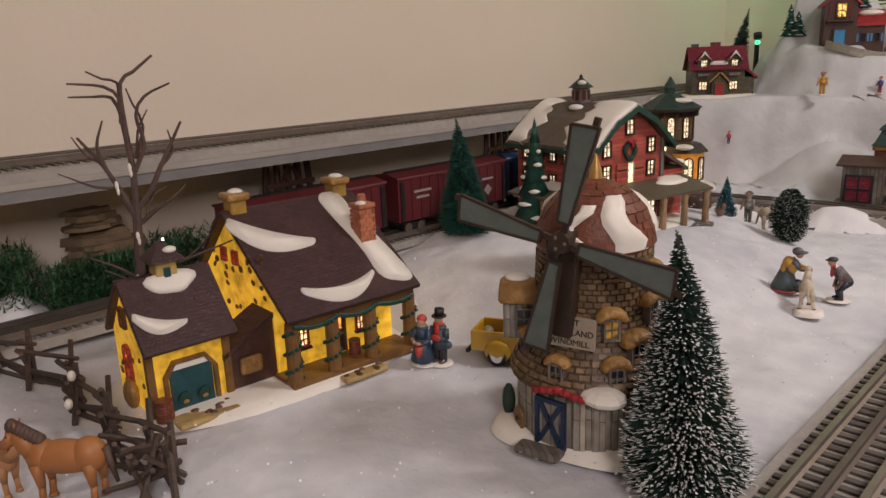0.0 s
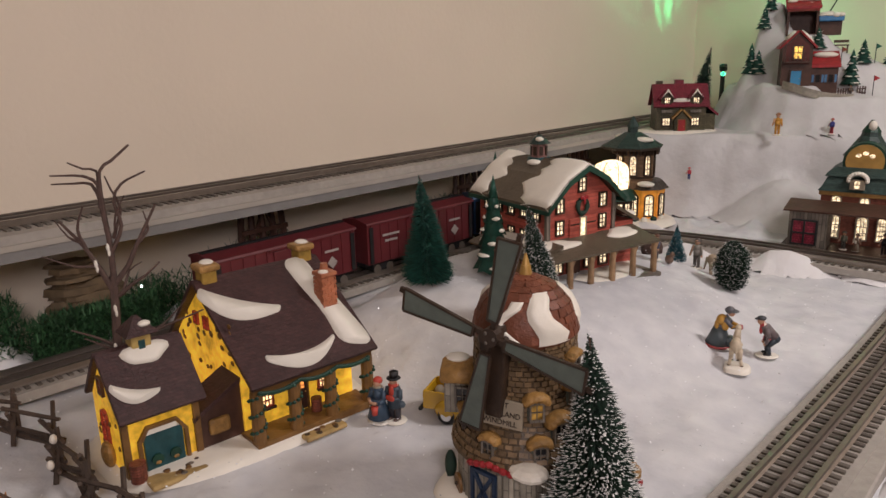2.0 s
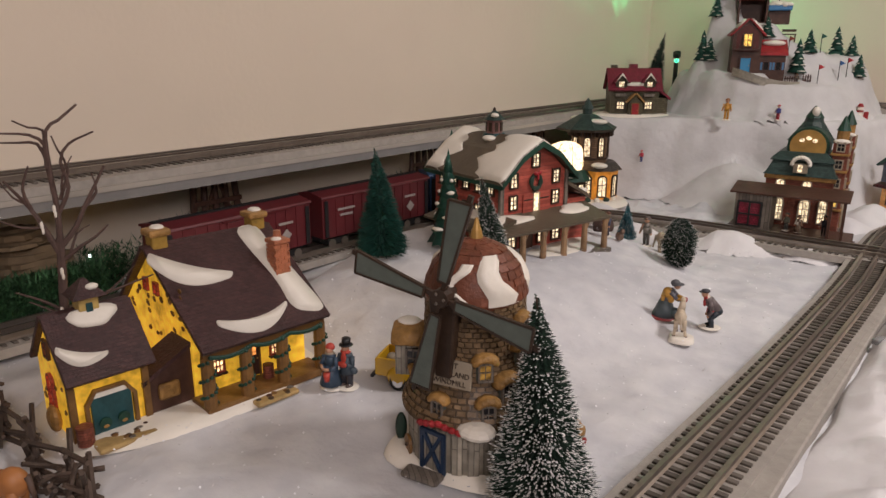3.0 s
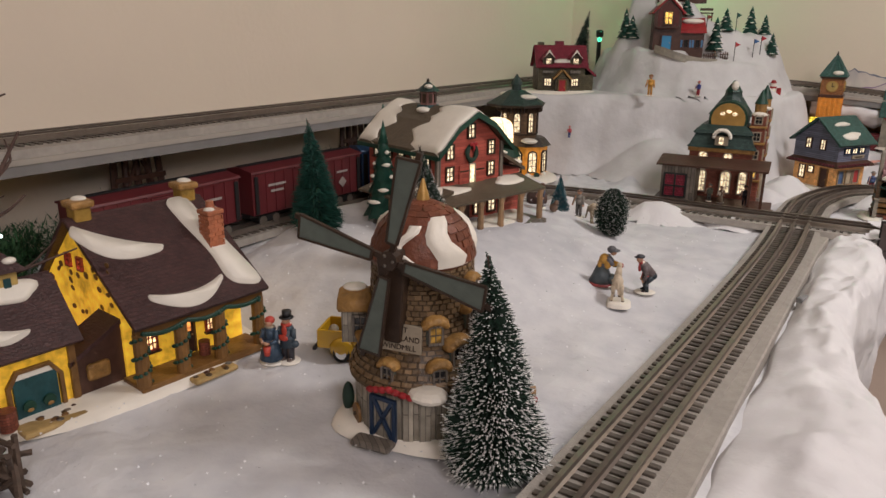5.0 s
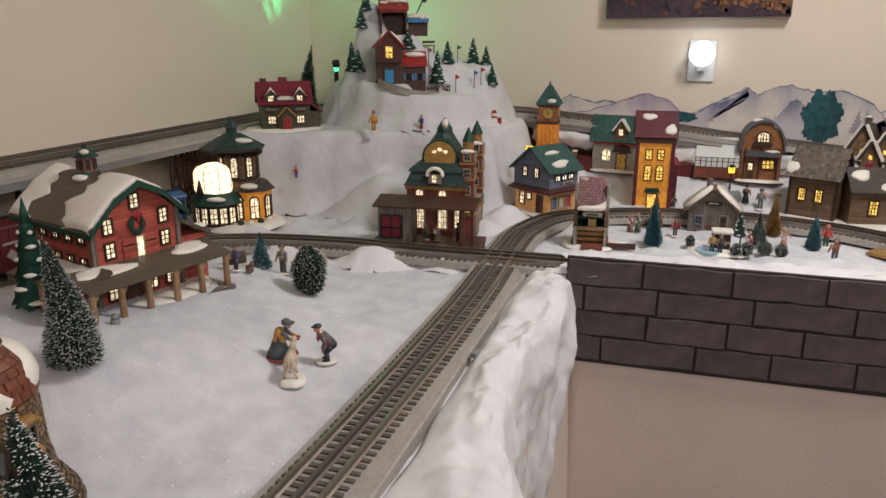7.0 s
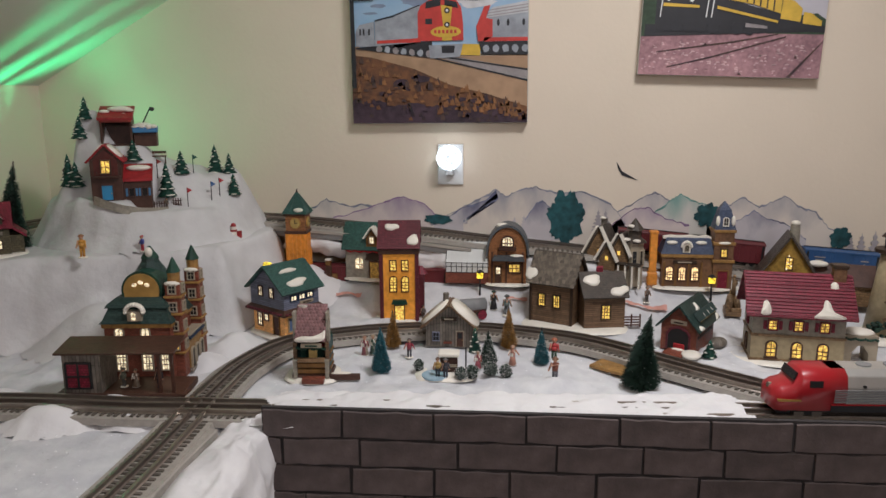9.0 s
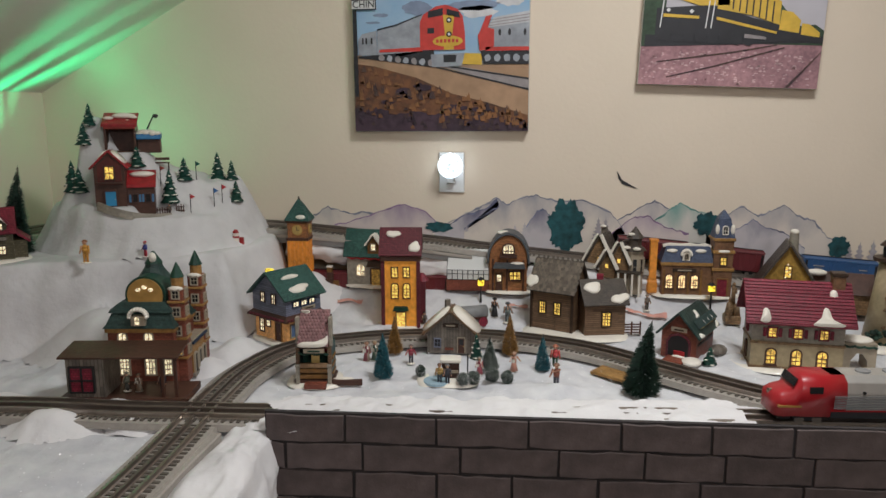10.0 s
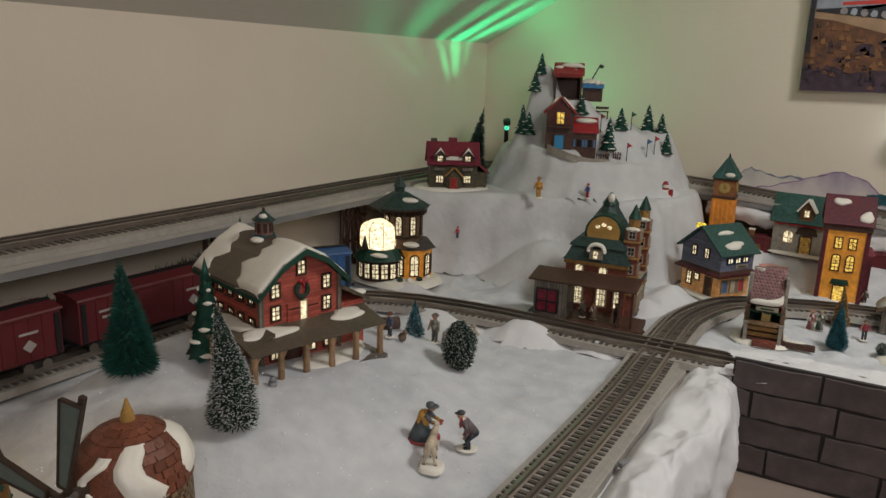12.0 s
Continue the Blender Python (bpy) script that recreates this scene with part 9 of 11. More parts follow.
def depot():
    t = thing("brick_depot", "brown brick depot with blue mansard and corner tower", "house", at(0.735, 1.995, 2))
    W, D, H = 0.096, 0.042, 0.062
    base_plate(t, 0.082, 0.032, 18, 0.003)
    body = Matrix.Translation((-0.018, 0, 0))
    part("wall", box(0, 0, 0, W, D, H, None, body), M_BROWNB, t, "brown brick wall")
    for a in (-0.044, -0.022, 0.002, 0.026):
        part("pilaster", box(a, -D / 2, 0, 0.004, 0.004, H - 0.010, None, body), M_TRIM, t)
    part("cornice", box(0, 0, H - 0.002, W + 0.006, D + 0.006, 0.007, None, body, 0.001), M_THATCH, t)
    bm = bmesh.new()
    ring = [[bm.verts.new(body @ Vector((sx * (W / 2 + 0.003 - k), sy * (D / 2 + 0.003 - k), z))) for sx, sy in ((-1, -1), (1, -1), (1, 1), (-1, 1))] for k, z in ((0, H + 0.005), (0.005, H + 0.018), (0.010, H + 0.034), (0.016, H + 0.036))]
    for a, b in zip(ring, ring[1:]):
        for j in range(4):
            bm.faces.new((a[j], a[(j + 1) % 4], b[(j + 1) % 4], b[j]))
    bm.faces.new(ring[-1])
    part("mansard_roof", bm, M_BLUERF, t, "slate-blue mansard roof")
    f = body @ face(W, D, "front")
    for a in (-0.034, -0.010, 0.014):
        window(t, f, a, 0.016, 0.012, 0.022, M_LIT, M_DKBRN, True, sash=(3, 4))
    sign(t, f, -0.006, 0.048, 0.044, 0.007, M_FRAME, 1, M_CREAM)
    d = part("dormer", box(-0.004, -D / 2 + 0.002, H + 0.008, 0.014, 0.010, 0.016, None, body), M_WHITE, t)
    window(d, body @ Matrix.Translation((-0.004, -D / 2 - 0.0035, 0)), 0, H + 0.012, 0.006, 0.008, M_DARKGLASS, M_CREAM, True, sash=(2, 2))
    for a in (-0.030, 0.024):
        smooth(part("snow_cap", ball(a, -D / 2 + 0.006, H + 0.026, 0.012, 0.006, 0.004, None, 8, body), M_WHITE, t))
    tw = part("tower", box(0.046, -0.008, 0, 0.036, 0.036, 0.112, bevel=0.001), M_BROWNB, t, "brick corner tower")
    for z in (0.052, 0.086, 0.110):
        part("band", box(0.046, -0.008, z, 0.041, 0.041, 0.006, bevel=0.001), M_THATCH, tw)
    part("tower_roof", tube(0.046, -0.008, 0.116, 0.027, 0.015, 0.036, tube(0.046, -0.008, 0.152, 0.016, 0.001, 0.016, None, 4, Matrix.Translation((0.046, -0.008, 0)) @ pose(0, 0, 0, 0, 0, 45) @ Matrix.Translation((-0.046, 0.008, 0))), 4, Matrix.Translation((0.046, -0.008, 0)) @ pose(0, 0, 0, 0, 0, 45) @ Matrix.Translation((-0.046, 0.008, 0))), M_BLUERF, tw)
    ft = Matrix.Translation((0.046, -0.026, 0))
    door(tw, ft, 0, 0.002, 0.018, 0.034, M_CRIMSON, M_TRIM)
    window(tw, ft, 0, 0.064, 0.010, 0.014, M_LITY, M_FRAME, sash=(2, 2))
    window(tw, ft, 0, 0.124, 0.008, 0.012, M_DARKGLASS, M_WHITE, True, sash=(2, 2))
    # the stack borrows the tower's emitting amber to look brighter; nothing lights it
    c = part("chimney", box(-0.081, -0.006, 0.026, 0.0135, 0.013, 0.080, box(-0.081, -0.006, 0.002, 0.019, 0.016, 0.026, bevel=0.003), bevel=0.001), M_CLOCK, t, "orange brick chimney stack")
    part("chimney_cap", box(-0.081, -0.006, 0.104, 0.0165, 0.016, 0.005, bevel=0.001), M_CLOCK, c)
    top = [(-0.046, 0.0), (-0.030, 0.003), (-0.012, 0.0015), (0.006, 0.003), (0.022, 0.001), (0.036, 0.003), (0.044, 0.0)]
    part("snow_cap", prism(top + [(x, z + 0.004) for x, z in top[::-1]], 0.012, m=body @ Matrix.Translation((0, -D / 2 + 0.016, H + 0.032))), M_WHITE, t)
    smooth(part("snow_cap", ball(0.046, -0.026, 0.090, 0.015, 0.004, 0.003), M_WHITE, tw))
    for sx in (-1, 1):
        smooth(part("snow_cap", ball(0.046 + sx * 0.014, -0.024, 0.132, 0.004, 0.004, 0.010), M_WHITE, tw))
    arch = bmesh.new()
    for k in range(9):
        b = math.pi * k / 8
        ball(-0.004 + 0.0085 * math.cos(b), -D / 2 - 0.003, H + 0.020 + 0.009 * math.sin(b), 0.0032, 0.004, 0.0032, arch, 6, body)
    smooth(part("snow_cap", arch, M_WHITE, d))["kind"] = "stuff"
    return t


depot()


def covered_bridge():
    t = thing("covered_bridge", "small maroon covered bridge with green snowy roof", "covered bridge", at(0.688, 1.778, -28))
    W, D, H, R = 0.058, 0.092, 0.044, 0.076
    m1, m2 = gable(t, W, D, H, R, "y", M_BRICKR, M_DKGREENRF, 0.008)
    f = face(W, D, "front")
    out = [(-0.017, 0.002), (0.017, 0.002), (0.017, 0.028), (0.012, 0.036), (0, 0.040), (-0.012, 0.036), (-0.017, 0.028)]
    part("portal", prism(out, 0.003, m=f), M_BLACK, t, "dark arched opening")
    part("portal_arch", prism([(-0.020, 0.002), (-0.017, 0.002), (-0.017, 0.028), (-0.012, 0.036), (0, 0.040), (0.012, 0.036), (0.017, 0.028), (0.017, 0.002), (0.020, 0.002), (0.020, 0.030), (0.014, 0.039), (0, 0.0435), (-0.014, 0.039), (-0.020, 0.030)], 0.005, m=f), M_MAROON, t)
    part("sleigh", box(0.002, -D / 2 - 0.002, 0.004, 0.018, 0.003, 0.010, bevel=0.001), M_BRIGHTRED, t, "red sleigh shape inside the opening")
    smooth(part("snow_bank", ball(0.002, -D / 2 - 0.003, 0.004, 0.012, 0.004, 0.003), M_WHITE, t))
    sign(t, f, 0, 0.046, 0.026, 0.007, M_CREAM, 1, M_FRAME)
    r = face(W, D, "right")
    for row in range(2):
        for k in range(9):
            mm = r @ Matrix.Translation((-0.036 + 0.009 * k + (0.0045 if row else 0), 0, 0.026 + 0.0075 * row)) @ pose(0, 0, 0, 0, 45, 0)
            part("lattice_hole", box(0, 0, -0.0025, 0.005, 0.002, 0.005, None, mm), M_BLACK, t)
    for v in (-0.030, -0.010, 0.010, 0.030):
        dm = m2 @ Matrix.Translation((v, 0.016, 0.002))
        d = part("dormer", prism([(-0.006, 0), (0.006, 0), (0, 0.012)], 0.016, m=dm @ Matrix.Translation((0, 0.006, 0))), M_DKGREENRF, t)
        part("pane", prism([(-0.0035, 0.001), (0.0035, 0.001), (0, 0.008)], 0.001, m=dm @ Matrix.Translation((0, -0.0025, 0))), M_YELP, d)
        smooth(part("snow_cap", ball(0.004, 0.004, 0.009, 0.003, 0.006, 0.002, None, 8, dm), M_WHITE, d))
    band(t, m2, [(-0.048, 0.000), (-0.030, 0.000), (-0.036, 0.006), (-0.044, 0.010)])
    band(t, m2, [(-0.010, 0.030), (0.002, 0.030), (0.000, 0.044), (-0.005, 0.046), (-0.006, 0.036), (-0.012, 0.034)])
    band(t, m2, [(0.030, 0.000), (0.048, 0.000), (0.048, 0.012), (0.040, 0.006)])
    part("ramp", box(0, -D / 2 - 0.016, 0, 0.034, 0.034, 0.004, bevel=0.002), M_BRICKR, t)
    smooth(part("snow_bank", ball(0.026, -D / 2 - 0.012, 0.003, 0.016, 0.018, 0.006), M_WHITE, t))
    smooth(part("boulder", ball(0.046, 0.020, 0.006, 0.014, 0.018, 0.009), M_GREYW, t))
    return t


covered_bridge()
resin_tree(at(0.712, 1.715), 0.032, 0.013, "tiny green resin fir beside the bridge", 61, 4)


def red_roof_house():
    t = thing("red_roofed_house", "cream two-storey house with crimson tiled roof, lit", "house", at(0.841, 1.738, -5))
    W, D, H = 0.134, 0.072, 0.082
    base_plate(t, 0.086, 0.050, 19, 0.003)
    part("wall", box(0, 0, 0, W, D, 0.044), M_YELS, t, "ochre cream rendered lower wall")
    part("upper_wall", box(0, 0, 0.0441, W - 0.001, D - 0.001, H - 0.0441), M_STONEC, t, "grey cream upper wall")
    part("string_course", box(0, 0, 0.042, W + 0.003, D + 0.003, 0.004), M_TAN, t)
    part("plinth", box(0, 0, 0, W + 0.004, D + 0.004, 0.006), M_TAN, t)
    m, long = slope(t, (-D / 2 - 0.014, H - 0.006), (0.004, H + 0.052), -W / 2 - 0.012, W / 2 + 0.012, M_CRIMSON)
    slope(t, (D / 2 + 0.014, H - 0.006), (0.004, H + 0.052), -W / 2 - 0.012, W / 2 + 0.012, M_CRIMSON, back=True)
    part("gable_wall", prism([(-D / 2, H - 0.001), (D / 2, H - 0.001), (0.004, H + 0.044)], W - 0.002, m=pose(0, 0, 0, 0, 0, 90)), M_CREAM, t)
    bm = bmesh.new()
    for r in range(13):
        box(0, 0.004 + r * 0.0060, -0.0004, W + 0.023, 0.0030, 0.0018, bm, m, 0.0005)
    part("tile_course", bm, M_CRIMSON, t)
    band(t, m, [(-0.060, 0.002), (-0.043, 0.002), (-0.044, 0.020), (-0.048, 0.027), (-0.053, 0.026), (-0.056, 0.012)], 0.004)
    band(t, m, [(0.014, 0.000), (0.066, 0.001), (0.052, 0.008), (0.044, 0.012), (0.041, 0.030), (0.034, 0.033), (0.030, 0.016), (0.022, 0.008)], 0.004)
    f = face(W, D, "front")
    for a in (-0.037, 0.0, 0.037):
        window(t, f, a, 0.054, 0.011, 0.014, M_LITY, M_CRIMSON, sash=(2, 3), shutter=M_CRIMSON)
        window(t, f, a, 0.010, 0.013, 0.020, M_LITY, M_DKBRN, True, sash=(2, 3), sill=M_DKBRN)
    l = face(W, D, "left")
    window(t, l, 0.0, 0.012, 0.012, 0.020, M_LITY, M_DKBRN, True, sash=(2, 3))
    window(t, l, 0.0, 0.054, 0.010, 0.014, M_LITY, M_CRIMSON, sash=(2, 3))
    c = part("chimney", box(0.059, 0.000, H + 0.010, 0.018, 0.018, 0.060, bevel=0.001), M_BROWNB, t, "brick chimney with snow")
    part("chimney_cap", box(0.059, 0.000, H + 0.066, 0.022, 0.022, 0.006, bevel=0.001), M_FRAME, c)
    smooth(part("snow_cap", ball(0.051, -0.012, H + 0.030, 0.008, 0.007, 0.016), M_WHITE, c))
    part("porch_arch", prism([(0.075, 0), (0.088, 0), (0.088, 0.020), (0.096, 0.032), (0.104, 0.032), (0.112, 0.020), (0.112, 0), (0.124, 0), (0.124, 0.048), (0.075, 0.048)], 0.040, m=Matrix.Translation((-0.007, -0.004, 0))), M_CREAM, t)
    bm = bmesh.new()
    for k in range(14):
        ball(0.071 + 0.0034 * k, -0.026, 0.044 - 0.002 * abs(math.sin(k * 0.8)), 0.0024, 0.002, 0.002, bm, 5)
    o = part("garland", bm, M_GREEN, t)
    o["kind"] = "stuff"
    smooth(part("snow_cap", ball(0.093, -0.004, 0.049, 0.024, 0.020, 0.005), M_WHITE, t))
    return t


red_roof_house()


def fire_house():
    t = thing("chalet", "steep-roofed chalet with lit yellow gable", "house", at(0.893, 1.955, -14))
    m1, m2 = gable(t, 0.104, 0.070, 0.044, 0.124, "y", M_YELD, M_GREYRF, 0.010)
    f = face(0.098, 0.070, "front")
    window(t, f, 0.0, 0.066, 0.010, 0.020, M_LITY, M_DKBRN, sash=(2, 3))
    sign(t, f, 0, 0.046, 0.040, 0.014, M_CREAM, 2, M_BRIGHTRED)
    part("door", box(0.0, -0.036, 0.002, 0.030, 0.003, 0.032), M_BRIGHTRED, t)
    for x in (-0.040, 0.040):
        smooth(part("snow_cap", ball(x, -0.040, 0.042, 0.012, 0.006, 0.003, None, 10), M_WHITE, t))
    for k in range(5):
        smooth(part("fairy_light", ball(0.004 * ((k % 2) * 2 - 1) * (1 - k / 6), -0.0375, 0.066 + 0.006 * k, 0.0018, 0.0018, 0.0018, None, 6), M_LITW, t))
    c = part("chimney", tube(0.008, 0.010, 0.108, 0.009, 0.008, 0.034), M_STONEC, t)
    smooth(part("snow_cap", ball(0.008, 0.010, 0.144, 0.008, 0.008, 0.005), M_WHITE, c))
    part("rear_wing", box(0.085, 0.020, 0, 0.110, 0.050, 0.040), M_TAN, t)
    part("rear_roof", prism([(-0.032, 0.038), (0, 0.072), (0.032, 0.038)], 0.120, m=Matrix.Translation((0.085, 0.020, 0)) @ pose(0, 0, 0, 0, 0, 90)), M_DKBRN, t)
    smooth(part("snow_cap", ball(0.050, 0.004, 0.072, 0.018, 0.010, 0.006), M_WHITE, t))
    part("barrel", rod((0.030, -0.045, 0.044), (0.060, -0.045, 0.044), 0.011), M_DKBRN, t)
    return t


fire_house()


def lighthouse():
    t = thing("lighthouse", "cream stone lighthouse with evergreen swags", "lighthouse", at(1.030, 1.86, 0))
    base_plate(t, 0.05, 0.045, 23, 0.008)
    smooth(part("tower", tube(0, 0, 0.004, 0.034, 0.017, 0.150, None, 20), M_YELS, t))
    stones(40, Matrix.Translation((0, -0.027, 0)), 0.03, 0.13, 0.01, M_TAN, t, 6, 0.008)
    part("gallery", tube(0, 0, 0.150, 0.028, 0.028, 0.006, None, 16), M_FRAME, t)
    part("lantern_room", tube(0, 0, 0.156, 0.014, 0.014, 0.020, None, 12), M_DARKGLASS, t)
    part("roof", tube(0, 0, 0.176, 0.020, 0.001, 0.022, None, 12), M_FRAME, t)
    rg = random.Random(3)
    bm = bmesh.new()
    for k in range(60):
        ball(rg.uniform(-0.04, 0.02), -0.030 + rg.uniform(-0.006, 0.006), rg.uniform(0.01, 0.035), 0.004, 0.004, 0.003, bm, 5)
    part("evergreen", bm, M_FIRD, t)
    return t


lighthouse()
t = thing("utility_pole", "thin brown utility pole with crossarms", "pole", at(0.985, 1.62, 15))
part("pole", tube(0, 0, 0, 0.0035, 0.0025, 0.155, None, 10), M_DKBRN, t)
for z in (0.118, 0.134):
    part("crossarm", box(0, 0, z, 0.040, 0.003, 0.004), M_DKBRN, t)


def kiosk():
    t = thing("open_kiosk", "narrow open-fronted kiosk with mauve tiled roof", "kiosk", at(0.108, 1.560, 8))
    base_plate(t, 0.040, 0.034, 24, 0.003)
    part("floor", box(0, 0, 0.002, 0.058, 0.044, 0.006), M_DKBRN, t)
    part("back_wall", box(0, 0.018, 0.006, 0.050, 0.004, 0.056), M_GREEN, t)
    for s in (-1, 1):
        side = part("side_wall", box(s * 0.0245, 0.002, 0.006, 0.003, 0.036, 0.052), M_TEAL, t)
        for z in (0.014, 0.026, 0.038):
            part("ledge", box(s * 0.0268, 0.000, z, 0.0024, 0.028, 0.003), M_TRIM, side)
        part("post", box(s * 0.0235, -0.0185, 0.006, 0.0055, 0.0055, 0.052), M_BROWNW, t)
        part("gate_post", box(s * 0.0235, -0.0250, 0.004, 0.0050, 0.0050, 0.026, box(s * 0.0235, -0.0250, 0.030, 0.0072, 0.0072, 0.0026, bevel=0.0006)), M_STONEC, t, "pale stone gate post")
        part("gable_post", box(s * 0.0245, -0.010, 0.056, 0.0052, 0.012, 0.046, bevel=0.001), M_STONEC, t, "pale upright gable board")
    for z in (0.010, 0.019, 0.027):
        part("counter_board", box(0, -0.0195, z, 0.041, 0.005, 0.006), M_LOGP if z > 0.02 else M_TRIM, t)
    part("poster_board", box(0.002, -0.0170, 0.030, 0.012, 0.0015, 0.020), M_YELP, t, "pale yellow hanging poster")
    for x in (-0.014, 0.016):
        part("shelf", box(x, 0.010, 0.040, 0.012, 0.008, 0.002), M_TRIM, t)
        part("goods", box(x, 0.009, 0.042, 0.009, 0.006, 0.006, bevel=0.001), M_BRIGHTRED if x > 0 else M_BLADE, t)
    part("gable_wall", prism([(-0.020, 0.056), (0.020, 0.056), (0.014, 0.100)], 0.046, m=pose(0, 0, 0, 0, 0, 90)), M_DKBRN, t)
    m, long = slope(t, (-0.026, 0.060), (0.012, 0.106), -0.0222, 0.0222, mat("mauve_roof_tiles", (0.24, 0.13, 0.13), 0.6, 0.2, 150, 0.4, 300))
    bm = bmesh.new()
    for r in range(11):
        for k in range(9):
            ball(-0.0198 + 0.0048 * k + (0.0012 if r % 2 else -0.0012), 0.004 + 0.0052 * r, 0.0002, 0.0023, 0.0028, 0.0014, bm, 6, m)
    o = part("tile_course", bm, mat("mauve_tile", (0.23, 0.115, 0.115), 0.5, 0.2, 150, island=0.3), t)
    o["kind"] = "stuff"
    band(t, m, [(-0.022, -0.002), (0.022, -0.002), (0.022, 0.018), (0.017, 0.012), (0.004, 0.006), (-0.012, 0.007), (-0.022, 0.003)])
    band(t, m, [(-0.022, long - 0.003), (-0.006, long - 0.003), (-0.011, long - 0.009), (-0.022, long - 0.005)])
    sign(t, Matrix.Translation((0.002, -0.0275, 0)), 0, 0.052, 0.030, 0.0065, M_CREAM, 1, M_GREEN)
    bm = bmesh.new()
    for k in range(14):
        ball(-0.021 + 0.0032 * k, -0.0215, 0.050 - 0.003 * abs(math.sin(k * 0.6)), 0.0022, 0.002, 0.002, bm, 5)
    o = part("garland", bm, M_GREEN, t)
    o["kind"] = "stuff"
    part("step", box(0.004, -0.034, 0.0, 0.032, 0.012, 0.008, bevel=0.0006), M_BRICKR, t)
    return t


kiosk()
bristle_tree(at(0.588, 1.575), "bristle_fir", "leaning plain dark green fir by the rails", 0.112, 0.032, M_FIRD, 0.02, 51, bend=0.10, density=1.1)
bristle_tree(at(0.205, 1.585), "bristle_fir", "bright teal bristle fir in the snow", 0.074, 0.018, M_FIRB, 0.06, 52, density=0.8)
bristle_tree(at(0.199, 1.700), "bristle_fir", "golden bristle fir beside the track", 0.066, 0.016, M_FIRG, 0.05, 53, density=0.7)
bristle_tree(at(0.391, 1.722), "bristle_fir", "golden bristle fir near the hut", 0.072, 0.017, M_FIRG, 0.05, 54, density=0.7)
bristle_tree(at(0.446, 1.652), "bristle_fir", "blue-green bristle fir dusted with snow", 0.060, 0.015, M_FIRB, 0.15, 55, density=0.6)
bristle_tree(at(0.364, 1.640), "frosted_fir", "dark fir with frosted tips near the pond", 0.056, 0.017, M_FIRD, 0.7, 56, density=0.6)
resin_tree(at(0.338, 1.690), 0.046, 0.012, "small green resin fir by the hut", 57, 5)
for x, y, r in ((0.345, 1.575, 0.012), (0.372, 1.590, 0.013), (0.395, 1.585, 0.011), (0.262, 1.592, 0.009), (0.330, 1.567, 0.010)):
    bristle_tree(at(x, y), "frosted_bush", "low dark shrub with frosted tips", 0.020, r, M_FIRD, 1.0, int(x * 1000), oval=True, density=0.28, group="frosted shrubs")
t = thing("pond_stall", "snow-roofed stall at a small frozen pond", "stall", at(0.305, 1.585, 5))
base_plate(t, 0.045, 0.026, 31, 0.003)
part("ice", tube(-0.016, -0.010, 0.001, 0.020, 0.020, 0.0030, None, 20), paint(0.30, 0.42, 0.50), t, "pale blue ice")
part("stall", box(0.004, 0.010, 0.002, 0.026, 0.016, 0.026), M_DKBRN, t)
part("stall_roof", box(0.004, 0.008, 0.028, 0.032, 0.024, 0.006, bevel=0.002), M_WHITE, t)
part("counter", box(0.004, 0.001, 0.012, 0.024, 0.003, 0.004), M_CREAM, t)
part("signpost", tube(0.030, -0.004, 0.001, 0.0014, 0.0012, 0.044, None, 6), M_BLACK, t)
figurine(at(0.295, 1.568, 0, 0.003), "figurine in an ochre coat by the pond", paint(0.40, 0.26, 0.08), paint(0.05, 0.06, 0.08), paint(0.10, 0.05, 0.03), 0.032, base=False)
figurine(at(0.307, 1.566, 10, 0.003), "figurine in dark clothes skating on the pond", paint(0.04, 0.04, 0.05), paint(0.03, 0.03, 0.04), paint(0.12, 0.12, 0.12), 0.032, base=False)
figurine(at(0.467, 1.580, -15), "waving figurine in a brown sweater", paint(0.22, 0.07, 0.04), paint(0.10, 0.10, 0.12), paint(0.20, 0.10, 0.06), 0.040, arms=(30, 160))
figurine(at(0.466, 1.668, 0), "figurine carrying a red bundle", paint(0.45, 0.05, 0.05), paint(0.04, 0.08, 0.05), paint(0.4, 0.12, 0.06), 0.040)
figurine(at(0.402, 1.640, 15), "child figurine in a pink coat", paint(0.42, 0.20, 0.14), paint(0.42, 0.20, 0.14), paint(0.4, 0.24, 0.16), 0.034, arms=(70, 70), skirt=True)
figurine(at(0.236, 1.652, 10), "figurine in a maroon jacket with mittens", paint(0.25, 0.03, 0.05), paint(0.05, 0.05, 0.06), paint(0.10, 0.07, 0.06), 0.034, arms=(50, 50))
figurine(at(0.162, 1.655, 0), "snow-dusted figurine couple with baskets", paint(0.20, 0.05, 0.06), paint(0.30, 0.24, 0.18), paint(0.30, 0.16, 0.10), 0.034, skirt=True)
figurine(at(0.174, 1.662, 0), "figurine in a green cloak with a basket", paint(0.06, 0.10, 0.07), paint(0.25, 0.20, 0.16), paint(0.35, 0.25, 0.15), 0.034, skirt=True)
figurine(at(0.350, 1.618, 0), "figurine in a wine-red dress", paint(0.28, 0.06, 0.08), paint(0.28, 0.06, 0.08), paint(0.30, 0.25, 0.2), 0.030, skirt=True)
figurine(at(0.378, 1.888, 170), "figurine in a grey-green coat on the street", paint(0.13, 0.15, 0.14), paint(0.12, 0.13, 0.13), paint(0.08, 0.08, 0.08), 0.044)
figurine(at(0.352, 1.905, 160), "figurine in a long black coat", M_BLACK, M_BLACK, M_BLACK, 0.040, skirt=True)
figurine(at(0.222, 1.865, 0), "small painted figurine bearing a lantern", paint(0.10, 0.08, 0.07), paint(0.10, 0.08, 0.07), M_BLACK, 0.028)
